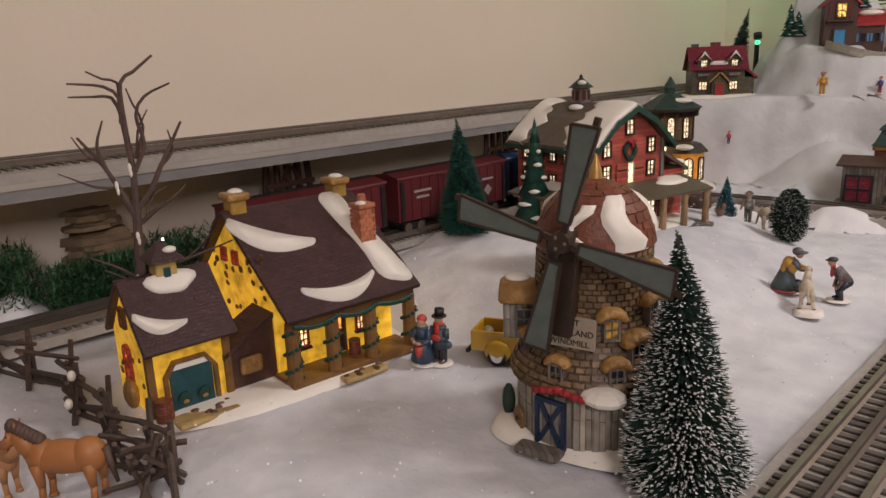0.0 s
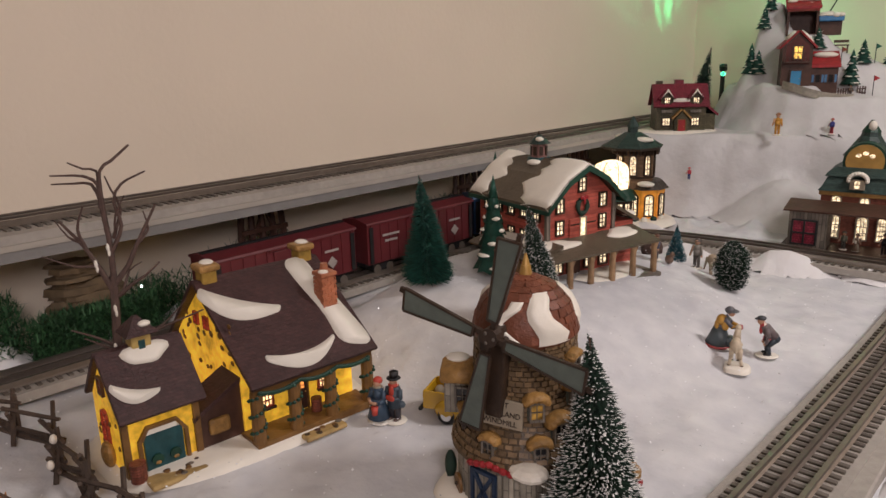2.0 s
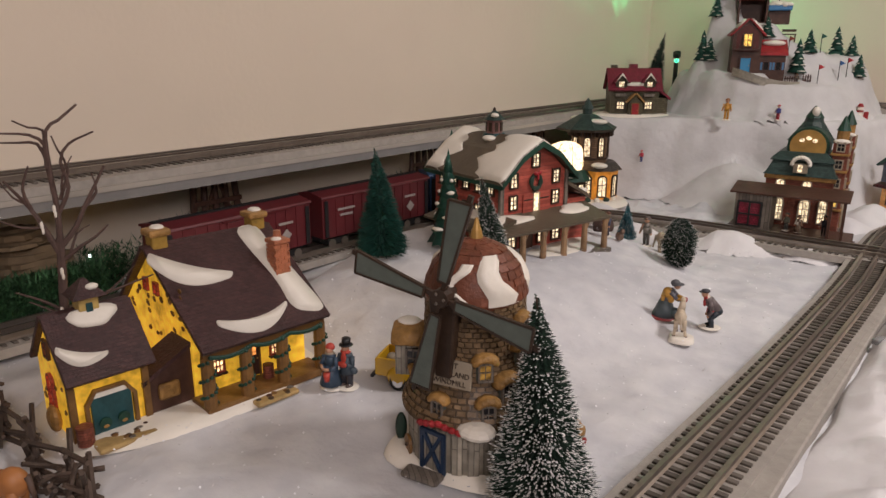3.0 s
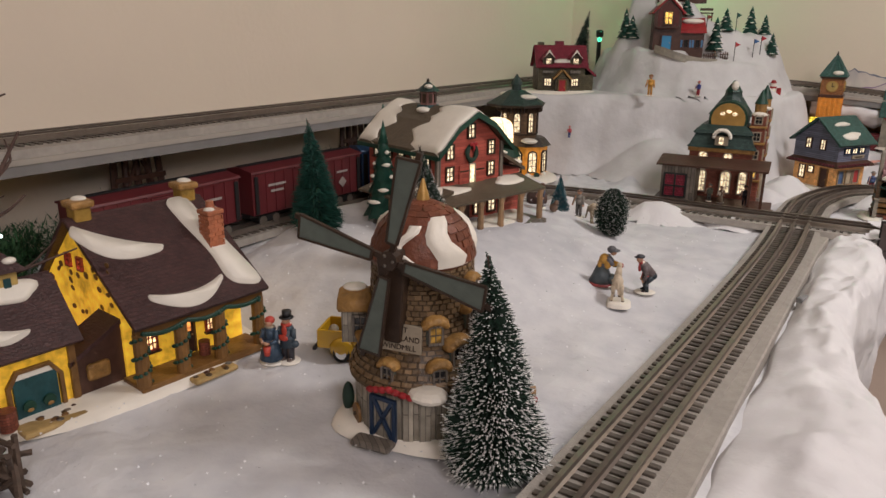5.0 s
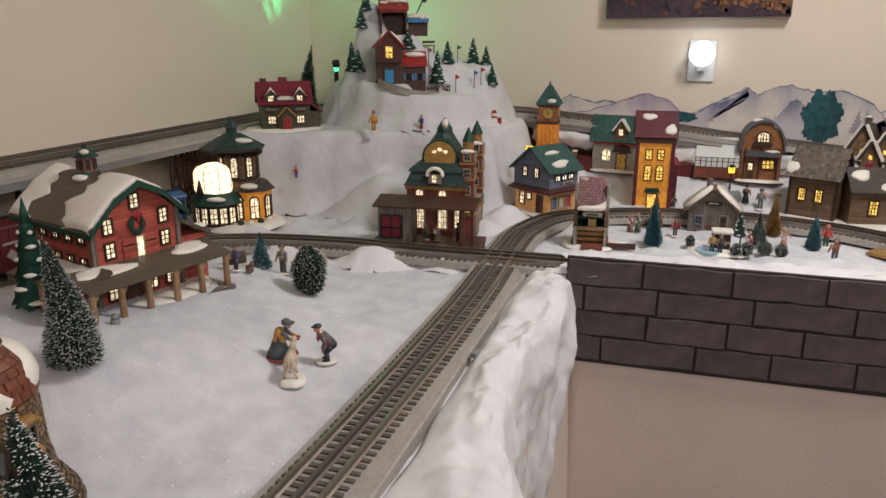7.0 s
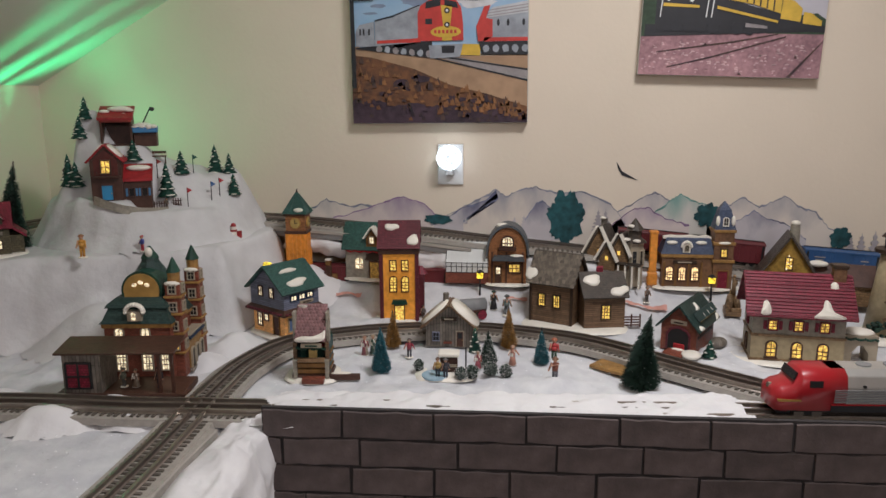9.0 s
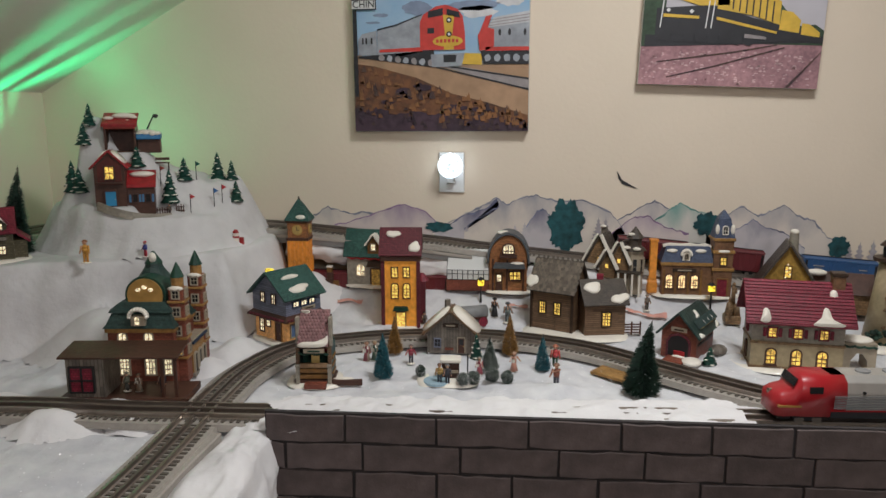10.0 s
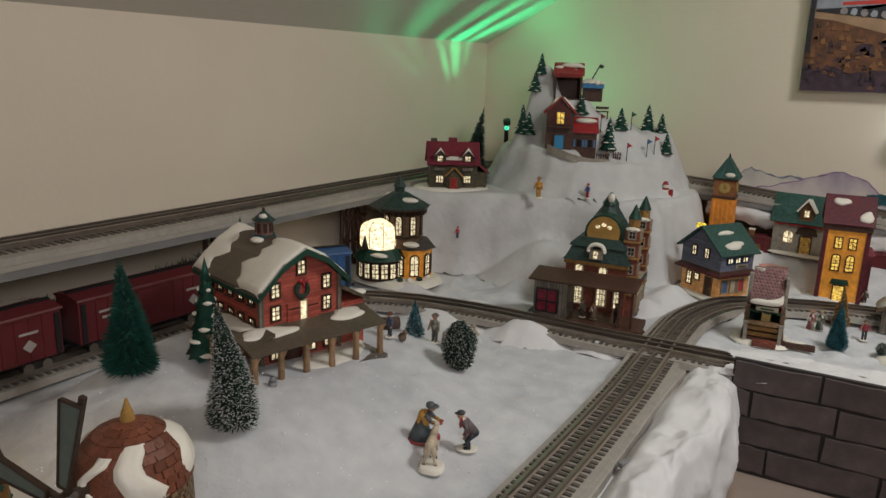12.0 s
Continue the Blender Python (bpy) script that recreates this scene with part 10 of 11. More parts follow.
figurine(at(0.640, 1.935, 30), "figurine pair in brown coats", paint(0.12, 0.09, 0.07), paint(0.09, 0.08, 0.07), paint(0.2, 0.16, 0.12), 0.034)
figurine(at(0.062, 1.745, 20, 0.0), "figurine in blue on the porch steps", paint(0.06, 0.09, 0.20), paint(0.3, 0.05, 0.05), paint(0.2, 0.18, 0.16), 0.040)
t = thing("covered_wagon", "grey covered wagon with red wheels", "wagon", at(0.312, 1.872, 25))
part("wagon_body", box(0, 0, 0.014, 0.052, 0.022, 0.010), M_DKBRN, t)
smooth(part("canopy", rod((-0.028, 0, 0.026), (0.028, 0, 0.026), 0.013, None, None, 16), M_GREY, t))
for x in (-0.018, 0.018):
    for s in (-1, 1):
        part("wheel", tube(0, 0, -0.001, 0.009, 0.009, 0.002, None, 14, Matrix.Translation((x, s * 0.013, 0.010)) @ pose(0, 0, 0, 90)), M_CRIMSON, t)
bm = box(0, 0, 0, 0.028, 0.026, 0.016, bevel=0.002)
for dx, dy, rr, hh in ((-0.007, -0.005, 0.009, 0.030), (0.007, -0.004, 0.008, 0.027), (0.0, 0.005, 0.010, 0.036)):
    tube(dx, dy, 0.010, rr, rr * 0.5, hh, bm, 9)
tube(0, 0, 0.040, 0.0045, 0.003, 0.030, bm, 10)
ball(0, 0, 0.073, 0.0032, 0.003, 0.004, bm, 8)
ball(0.004, -0.003, 0.062, 0.002, 0.002, 0.006, bm, 8)
smooth(tagged(part("stone_statue", bm, M_TAN), "weathered stone monument with a statue shape", "monument")).matrix_basis = at(0.790, 1.912, 0)
t = thing("stone_kerb", "low dark kerb with snow beside the kiosk", "kerb", at(0.160, 1.545, 8))
part("kerb", box(0, 0, 0, 0.044, 0.007, 0.009, bevel=0.001), M_DKBRN, t)
smooth(part("snow_cap", ball(-0.006, 0.003, 0.009, 0.016, 0.004, 0.0025), M_WHITE, t))
t = thing("wooden_ramp", "bare plywood wedge beside the town track", "ramp", at(0.556, 1.645, -35))
part("ramp", box(0, 0, 0, 0.060, 0.040, 0.004), M_THATCH, t)


# ================= on the walls =================
WALL = Y1


def flat(t, pts, layer, material, name, m, thick=0.0004):
    """A flat painted shape on a wall or canvas, in (across, up) from m."""
    bm = bmesh.new()
    y = -layer * 0.0005
    fv = [bm.verts.new(m @ Vector((x, y, z))) for x, z in pts]
    bv = [bm.verts.new(m @ Vector((x, y + thick, z))) for x, z in pts]
    bm.faces.new(fv)
    n = len(pts)
    for k in range(n):
        bm.faces.new((fv[k], bv[k], bv[(k + 1) % n], fv[(k + 1) % n]))
    bmesh.ops.recalc_face_normals(bm, faces=bm.faces)
    return part(name, bm, material, t)


P_SKY = mat("painted_sky", (0.20, 0.38, 0.60), 0.7, 0.2, 14, 0.2, 200, second=(0.42, 0.54, 0.66))
P_FIELD = mat("painted_dry_grass", (0.22, 0.095, 0.04), 0.8, 0.4, 70, 0.3, 300, second=(0.05, 0.028, 0.026))
P_DARK = mat("painted_dark_brush", (0.03, 0.02, 0.03), 0.8, 0.4, 90, second=(0.12, 0.07, 0.05))
P_SAND = mat("painted_sandy_bank", (0.36, 0.23, 0.14), 0.8, 0.2, 40)
P_BALLAST = mat("painted_ballast", (0.30, 0.27, 0.27), 0.8, 0.2, 90)
P_STEEL = mat("painted_steel_coach", (0.32, 0.34, 0.38), 0.6, 0.25, 60)
P_RED = mat("painted_red_nose", (0.55, 0.05, 0.04), 0.6, 0.2, 60)
P_YELLOW = mat("painted_yellow", (0.65, 0.42, 0.05), 0.6, 0.15, 60)
P_BLACK = mat("painted_black", (0.02, 0.02, 0.025), 0.6, 0.2, 60)
P_PINK = mat("painted_pink_gravel", (0.48, 0.27, 0.29), 0.8, 0.3, 130, second=(0.24, 0.13, 0.15))
P_PINK2 = mat("painted_pale_pink_gravel", (0.58, 0.40, 0.41), 0.8, 0.2, 130)
P_FADED = mat("faded_white_print", (0.38, 0.34, 0.32), 0.6, 0.2, 60)
P_WHITE = mat("painted_white", (0.7, 0.7, 0.7), 0.6, 0.05, 60)
P_LEAF = mat("painted_leaves", (0.04, 0.07, 0.04), 0.7, 0.4, 90)
P_EDGE = mat("canvas_edge", (0.55, 0.52, 0.47), 0.85, 0.08, 90, 0.3, 400)

c1 = thing("canvas_picture", "unframed canvas painting of silver and red streamlined trains", "painting", pose(0.0375, WALL - 0.002, 0.3555, 0, -0.4, 0), "train paintings")
part("canvas", box(0.1835, -0.010, 0, 0.367, 0.020, 0.460, bevel=0.0015), P_EDGE, c1)
m = Matrix.Translation((0, -0.0206, 0))
W1, H1 = 0.366, 0.459
K1 = 0.000409


def brush(name, material, layer, *pts):
    """A painted shape on the first canvas, in strokes' units from its lower left corner."""
    return flat(c1, [(min(W1, max(0.001, x * K1)), max(0.001, y * K1)) for x, y in pts], layer, material, name, m)


def blob(name, material, layer, x, y, rx, ry, seed=0, n=14, rough=0.18):
    r = random.Random(seed)
    return brush(name, material, layer, *[(x + rx * (1 + r.uniform(-rough, rough)) * math.cos(2 * math.pi * k / n), y + ry * (1 + r.uniform(-rough, rough)) * math.sin(2 * math.pi * k / n)) for k in range(n)])


P_CLOUD = mat("painted_pale_cloud", (0.62, 0.62, 0.64), 0.7, 0.15, 60)
P_CLOUDD = mat("painted_blue_grey_cloud", (0.22, 0.27, 0.38), 0.7, 0.2, 60)
P_ROOF = mat("painted_light_roof", (0.50, 0.50, 0.52), 0.6, 0.2, 60)
P_RUSTY = mat("painted_rusty_grass", (0.30, 0.135, 0.05), 0.8, 0.4, 90, 0.3, 300, second=(0.16, 0.08, 0.04))
brush("sky", P_SKY, 1, (0, 340), (900, 340), (900, 1122), (0, 1122))
for k, (x, y, rx, ry, mm) in enumerate(((335, 610, 70, 34, P_CLOUDD), (620, 616, 130, 26, P_CLOUDD), (640, 586, 90, 30, P_CLOUD), (150, 580, 40, 9, P_CLOUDD), (110, 545, 36, 6, P_CLOUDD), (800, 640, 70, 30, P_CLOUD), (250, 760, 160, 50, P_CLOUD), (640, 820, 190, 60, P_CLOUD), (420, 980, 200, 46, P_CLOUD))):
    blob("cloud", mm, 2, x, y, rx, ry, k, 18)
brush("field", P_FIELD, 2, (0, 0), (900, 0), (900, 80), (690, 145), (510, 190), (330, 270), (110, 330), (0, 345))
brush("sandy_bank", P_SAND, 3, (0, 345), (110, 330), (330, 270), (510, 190), (690, 145), (900, 80), (900, 330), (660, 330), (400, 330), (0, 390))
brush("distant_field", P_YELLOW, 4, (560, 335), (660, 330), (665, 385), (570, 388))
brush("ballast", P_BALLAST, 4, (430, 330), (900, 206), (900, 262), (480, 336))
for dy in (0, 52):
    brush("rail", P_BLACK, 5, (430, 318 + dy * 0.25), (900, 203 + dy), (900, 212 + dy), (430, 325 + dy * 0.25))
brush("far_coach", P_STEEL, 5, (30, 385), (126, 385), (126, 505), (50, 490), (30, 460))
brush("coach", P_STEEL, 5, (128, 380), (222, 375), (222, 522), (130, 505))
brush("engine_side", P_STEEL, 6, (222, 370), (362, 400), (362, 572), (320, 570), (222, 522))
brush("roof_line", P_BLACK, 7, (130, 505), (222, 524), (360, 575), (360, 580), (222, 532), (130, 512))
for x in (50, 68, 96):
    brush("coach_window", P_BLACK, 7, (x, 440), (x + 8, 440), (x + 8, 470), (x, 470))
brush("red_stripe", P_RED, 7, (140, 398), (362, 400), (362, 420), (140, 412))
brush("undercarriage", P_BLACK, 6, (30, 380), (420, 405), (420, 320), (240, 345), (30, 372))
for k in range(7):
    blob("wheel", P_STEEL if k % 2 else P_BALLAST, 8, 150 + 42 * k, 372 - 5 * k, 15, 17, k, 9)
brush("engine_nose", P_RED, 8, (350, 405), (350, 540), (365, 575), (430, 615), (480, 622), (540, 600), (566, 565), (576, 490), (578, 405))
brush("windscreen", P_BLACK, 9, (390, 560), (392, 592), (466, 606), (466, 572))
brush("windscreen", P_BLACK, 9, (485, 572), (485, 602), (546, 586), (553, 558))
brush("nose_stripe", P_YELLOW, 9, (466, 574), (524, 572), (512, 470), (522, 405), (470, 405), (478, 470))
blob("nose_badge", P_YELLOW, 10, 490, 447, 76, 27, 2, 22, 0.02)
for k in range(6):
    brush("badge_bar", P_RED, 11, (432 + 20 * k, 440), (444 + 20 * k, 440), (444 + 20 * k, 456), (432 + 20 * k, 456))
for y in (548, 480):
    blob("headlamp", P_BLACK, 10, 497, y, 14, 14, 1, 12, 0.02)
    blob("headlamp_glass", P_WHITE, 11, 497, y, 7, 7, 1, 10, 0.02)
brush("number_board", P_BLACK, 9, (388, 485), (422, 485), (422, 512), (388, 512))
brush("pilot", P_STEEL, 9, (410, 320), (404, 384), (576, 388), (560, 326))
brush("coupling", P_BLACK, 10, (470, 345), (530, 345), (535, 380), (468, 380))
brush("second_engine", P_STEEL, 7, (685, 400), (900, 396), (900, 570), (690, 530))
brush("second_roof", P_ROOF, 8, (690, 508), (900, 530), (900, 584), (720, 556))
for k in range(3):
    brush("roof_rib", P_BALLAST, 9, (692, 514 + 13 * k), (900, 538 + 14 * k), (900, 542 + 14 * k), (692, 518 + 13 * k))
brush("second_nose", P_RED, 9, (650, 398), (642, 470), (668, 530), (680, 562), (712, 568), (690, 508), (722, 500), (722, 420), (690, 400))
brush("red_stripe", P_RED, 9, (680, 396), (900, 396), (900, 414), (680, 416))
for x in (750, 798, 874):
    blob("porthole", P_BLACK, 9, x, 485, 7, 17, 3, 10, 0.03)
brush("undercarriage", P_BLACK, 8, (655, 396), (900, 394), (900, 330), (670, 335))
for k in range(5):
    blob("wheel", P_STEEL, 9, 690 + 48 * k, 362, 17, 19, k + 9, 9)
P_PLUM = mat("painted_plum_shadow", (0.075, 0.045, 0.065), 0.8, 0.5, 80, second=(0.025, 0.015, 0.022))
rg = random.Random(4)
crest = [(20 * k, 115 - 0.06 * 20 * k + 22 * noise.noise(Vector((k * 0.5, 3, 0))) + rg.uniform(-9, 9)) for k in range(46)]
brush("field_shadow", P_PLUM, 3, (0, 0), (900, 0), *crest[::-1])
for x, y, rx, ry in ((255, 205, 34, 18), (360, 222, 46, 22), (290, 180, 30, 14), (180, 150, 40, 14), (520, 120, 60, 16), (640, 110, 40, 14)):
    blob("dark_bush", P_PLUM, 4, x, y, rx, ry, int(x), 16, 0.35)
for k in range(230):
    x = rg.uniform(0, 880)
    edge = 335 - 0.31 * x
    y = rg.uniform(0, 1) ** 0.8 * edge
    hh, low = rg.uniform(14, 46), y < 0.35 * edge
    brush("grass_tuft", rg.choice([P_PLUM, P_DARK, P_PLUM, P_FIELD] if low else [P_RUSTY, P_FIELD, P_RUSTY, P_DARK]), 4 + k % 5, (x, y), (x + 24, y), (x + 18, y + hh * 0.6), (x + 12, y + hh), (x + 7, y + hh * 0.5), (x + 2, y + hh * 0.8))
brush("sign_pole", P_BLACK, 10, (6, 180), (28, 180), (26, 610), (6, 610))
brush("name_board", P_WHITE, 10, (0, 608), (128, 606), (128, 656), (0, 658))
for a, b in (((0, 606), (128, 612)), ((0, 652), (128, 658)), ((122, 606), (128, 656))):
    brush("board_edge", P_BLACK, 11, a, (b[0], a[1]), b, (a[0], b[1]))
cu = bpy.data.curves.new("letters", "FONT")
cu.body, cu.size, cu.extrude, cu.align_x, cu.align_y = "CHIN", 0.019, 0.0002, "CENTER", "CENTER"
cu.materials.append(P_BLACK)
tx = new("letters", cu)
tx.parent = c1
tx.matrix_basis = m @ Matrix.Translation((0.026, -0.0062, 0.2585)) @ pose(0, 0, 0, 90)

c2 = thing("canvas_picture", "unframed canvas painting of yellow and black diesel engines", "painting", pose(0.6185, WALL - 0.002, 0.452, 0, 2.0, 0), "train paintings")
part("canvas", box(0.170, -0.010, 0, 0.340, 0.020, 0.400, bevel=0.0015), P_EDGE, c2)
W2 = 0.339
flat(c2, [(0.001, 0.001), (W2, 0.001), (W2, 0.399), (0.001, 0.399)], 1, mat("painted_lilac_sky", (0.50, 0.48, 0.52), 0.7, 0.1, 14), "sky", m)
flat(c2, [(0.001, 0.001), (W2, 0.001), (W2, 0.095), (0.001, 0.082)], 2, P_PINK, "gravel", m)


def stroke(name, material, layer, *pts):
    return flat(c2, [(min(W2, max(0.001, x * 0.000366)), max(0.001, y * 0.000366)) for x, y in pts], layer, material, name, m)


stroke("dark_wood", P_LEAF, 3, (0, 200), (110, 205), (140, 1080), (0, 1080))
stroke("far_wood", P_LEAF, 3, (640, 225), (927, 225), (927, 300), (880, 330), (800, 320), (700, 430), (640, 470))
stroke("wheel_shadow", P_BLACK, 4, (20, 200), (830, 235), (930, 235), (930, 270), (20, 262))
stroke("rail", P_DARK, 4, (90, 118), (480, 175), (700, 220), (700, 226), (480, 184), (90, 124))
stroke("rail", P_DARK, 4, (150, 40), (380, 98), (740, 206), (740, 214), (380, 106), (150, 46))
stroke("rail", P_DARK, 4, (760, 1), (780, 1), (930, 190), (926, 196))
stroke("engine_frame", P_BLACK, 5, (70, 225), (690, 235), (690, 330), (560, 360), (360, 420), (70, 400))
stroke("second_engine_frame", P_BLACK, 5, (690, 238), (850, 245), (850, 290), (690, 330))
stroke("engine_cab", P_YELLOW, 6, (170, 450), (290, 415), (440, 420), (440, 1080), (180, 1080))
stroke("engine_side", P_YELLOW, 6, (380, 400), (560, 370), (700, 325), (700, 440), (560, 530), (440, 640), (380, 660))
stroke("second_engine", P_YELLOW, 6, (700, 300), (800, 285), (805, 350), (760, 390), (705, 400))
stroke("third_engine", P_YELLOW, 6, (812, 278), (905, 265), (905, 290), (850, 330), (812, 335))
for k in range(7):
    x = 455 + 34 * k
    stroke("louvre", P_BLACK, 7, (x, 400 - 10 * k), (x + 7, 399 - 10 * k), (x + 7, 560 - 20 * k), (x, 565 - 20 * k))
stroke("sill_stripe", P_YELLOW, 8, (105, 355), (290, 348), (290, 362), (105, 372))
stroke("sill_stripe", P_YELLOW, 8, (380, 345), (540, 310), (690, 278), (690, 290), (540, 324), (380, 360))
stroke("fuel_tank", P_BALLAST, 8, (530, 255), (640, 248), (640, 262), (530, 276))
for x in (90, 325, 352):
    stroke("handrail", P_WHITE, 8, (x, 300), (x + 6, 300), (x + 16, 440), (x + 10, 440))
for x, y in ((130, 390), (250, 385)):
    stroke("headlamp", P_WHITE, 9, (x - 12, y), (x, y - 12), (x + 12, y), (x, y + 12))
for k in range(8):
    x = 120 + 62 * k
    stroke("wheel", P_BLACK, 7, *[(x + 34 * math.cos(q * 0.7), 262 - 2 * k + 34 * math.sin(q * 0.7)) for q in range(9)])
for k in range(260):
    x, y = rg.uniform(10, 880), rg.uniform(8, 185)
    q = rg.uniform(8, 24)
    stroke("gravel_fleck", (P_PINK, P_PINK2, P_PINK2)[k % 3], 3, (x, y), (x + q, y + rg.uniform(-3, 5)), (x + q * 0.8, y + rg.uniform(5, 10)), (x + q * 0.2, y + rg.uniform(4, 9)))

# mountains, trees and a bird stuck to the wall


def wash(name, deep, pale, lo, hi):
    """Watercolour paint: deep at the crest, thinning downwards, with slanting strokes."""
    m = mat(name, deep, 0.85, 0.1, 40)
    nt = m.node_tree
    tc, mp, ns, sp, mr, ad, cl, mx = [nt.nodes.new("ShaderNode" + k) for k in ("TexCoord", "Mapping", "TexNoise", "SeparateXYZ", "MapRange", "Math", "MapRange", "Mix")]
    mp.inputs["Rotation"].default_value = (0, radians(38), 0)
    mp.inputs["Scale"].default_value = (22, 1, 12)
    ns.inputs["Scale"].default_value, ns.inputs["Detail"].default_value = 1.0, 4
    nt.links.new(tc.outputs["Object"], mp.inputs["Vector"])
    nt.links.new(mp.outputs[0], ns.inputs["Vector"])
    nt.links.new(tc.outputs["Object"], sp.inputs[0])
    nt.links.new(sp.outputs[2], mr.inputs["Value"])
    mr.inputs["From Min"].default_value, mr.inputs["From Max"].default_value = lo, hi
    mr.inputs["To Min"].default_value, mr.inputs["To Max"].default_value = -0.50, 0.16
    ad.operation = "ADD"
    nt.links.new(ns.outputs["Fac"], ad.inputs[0])
    nt.links.new(mr.outputs[0], ad.inputs[1])
    cl.inputs["From Min"].default_value, cl.inputs["From Max"].default_value = 0.25, 0.82
    nt.links.new(ad.outputs[0], cl.inputs["Value"])
    mx.data_type = "RGBA"
    mx.inputs["A"].default_value, mx.inputs["B"].default_value = (*pale, 1), (*deep, 1)
    nt.links.new(cl.outputs[0], mx.inputs["Factor"])
    nt.links.new(mx.outputs["Result"], nt.nodes["Principled BSDF"].inputs["Base Color"])
    return m


D_LILAC = wash("lilac_mountain_decal", (0.26, 0.19, 0.30), (0.62, 0.53, 0.51), 0.12, 0.195)
D_GREYM = wash("pale_grey_mountain_decal", (0.27, 0.27, 0.32), (0.67, 0.595, 0.53), 0.11, 0.225)
D_TEALM = wash("pale_teal_mountain_decal", (0.15, 0.32, 0.29), (0.60, 0.57, 0.52), 0.12, 0.215)
D_NAVYM = wash("navy_shadow_decal", (0.045, 0.055, 0.14), (0.52, 0.48, 0.50), 0.11, 0.20)
CREST = {D_LILAC: mat("lilac_crest_paint", (0.24, 0.15, 0.27), 0.85, 0.35, 60), D_GREYM: mat("blue_grey_crest_paint", (0.22, 0.23, 0.29), 0.85, 0.4, 60), D_TEALM: mat("teal_crest_paint", (0.13, 0.29, 0.26), 0.85, 0.35, 60), D_NAVYM: mat("navy_crest_paint", (0.16, 0.17, 0.26), 0.85, 0.5, 60)}
D_TREE = mat("dark_teal_tree_decal", (0.010, 0.052, 0.060), 0.8, 0.9, 70)
D_MIST = mat("misty_fir_decal", (0.38, 0.35, 0.37), 0.8, 0.2, 20)
wm = Matrix.Translation((0, WALL - 0.0006, 0))


def ridge_decal(label, peaks, low, material, layer, seed):
    """A mountain outline from its peaks (x, z), jagged between them."""
    rg = random.Random(seed)
    pts = []
    for (x0, z0), (x1, z1) in zip(peaks, peaks[1:]):
        for k in range(6):
            f = k / 6
            pts.append((x0 + (x1 - x0) * f, z0 + (z1 - z0) * f + rg.uniform(-0.0022, 0.0022)))
    pts.append(peaks[-1])
    pts = [(peaks[0][0], low)] + pts + [(peaks[-1][0], low)]
    ob = flat(None, pts, layer, material, "mountain_decal", wm)
    # a brushed crest follows the outline, swelling under the peaks
    top = pts[1:-1]
    below = [(x, z - 0.0012 - 0.0075 * abs(noise.noise(Vector((x * 45, z * 30, seed))))) for x, z in top]
    flat(ob, top + below[::-1], layer + 0.4, CREST[material], "crest", wm)
    return tagged(ob, label, "wall decal", "mountain decals")


ridge_decal("pale grey mountain decal on the wall", [(-0.13, 0.15), (-0.075, 0.168), (-0.035, 0.192), (0.01, 0.178), (0.06, 0.182), (0.12, 0.160)], 0.10, D_GREYM, 1, 1)
ridge_decal("lilac mountain decal on the wall", [(-0.02, 0.150), (0.05, 0.170), (0.10, 0.190), (0.140, 0.200), (0.18, 0.188), (0.222, 0.152)], 0.10, D_LILAC, 2, 2)
ridge_decal("large pale mountain decal with rugged peaks", [(0.20, 0.140), (0.265, 0.178), (0.310, 0.200), (0.339, 0.218), (0.36, 0.204), (0.40, 0.220), (0.425, 0.224), (0.47, 0.212), (0.52, 0.216), (0.58, 0.190), (0.61, 0.150)], 0.08, D_GREYM, 3, 3)
ridge_decal("bluish shaded slope decal on the wall", [(0.205, 0.140), (0.262, 0.174), (0.318, 0.196), (0.340, 0.215), (0.345, 0.200), (0.315, 0.182), (0.27, 0.150)], 0.12, D_NAVYM, 4, 4)
ridge_decal("bluish shaded peak decal on the wall", [(0.40, 0.150), (0.425, 0.190), (0.440, 0.196), (0.455, 0.180), (0.475, 0.150)], 0.11, D_NAVYM, 4, 14)
ridge_decal("grey mountain decal with a sharp peak", [(0.575, 0.160), (0.62, 0.190), (0.668, 0.218), (0.70, 0.200), (0.74, 0.180)], 0.07, D_GREYM, 1, 5)
ridge_decal("pale teal mountain decal on the wall", [(0.67, 0.175), (0.700, 0.200), (0.720, 0.213), (0.75, 0.198), (0.79, 0.186), (0.83, 0.160)], 0.07, D_TEALM, 2, 6)
ridge_decal("lilac foothill decal on the wall", [(0.575, 0.140), (0.625, 0.182), (0.655, 0.186), (0.69, 0.162), (0.74, 0.150)], 0.07, D_LILAC, 3, 7)
ridge_decal("blue-grey twin peak decal on the wall", [(0.775, 0.160), (0.815, 0.190), (0.841, 0.210), (0.875, 0.190), (0.90, 0.200), (0.923, 0.212), (0.955, 0.190), (0.985, 0.180), (1.01, 0.150), (1.06, 0.120)], 0.05, D_GREYM, 2, 8)
ridge_decal("navy shaded peak decal on the wall", [(0.80, 0.150), (0.835, 0.160), (0.865, 0.182), (0.895, 0.164), (0.93, 0.156), (0.97, 0.125)], 0.06, D_NAVYM, 4, 9)
rg = random.Random(21)
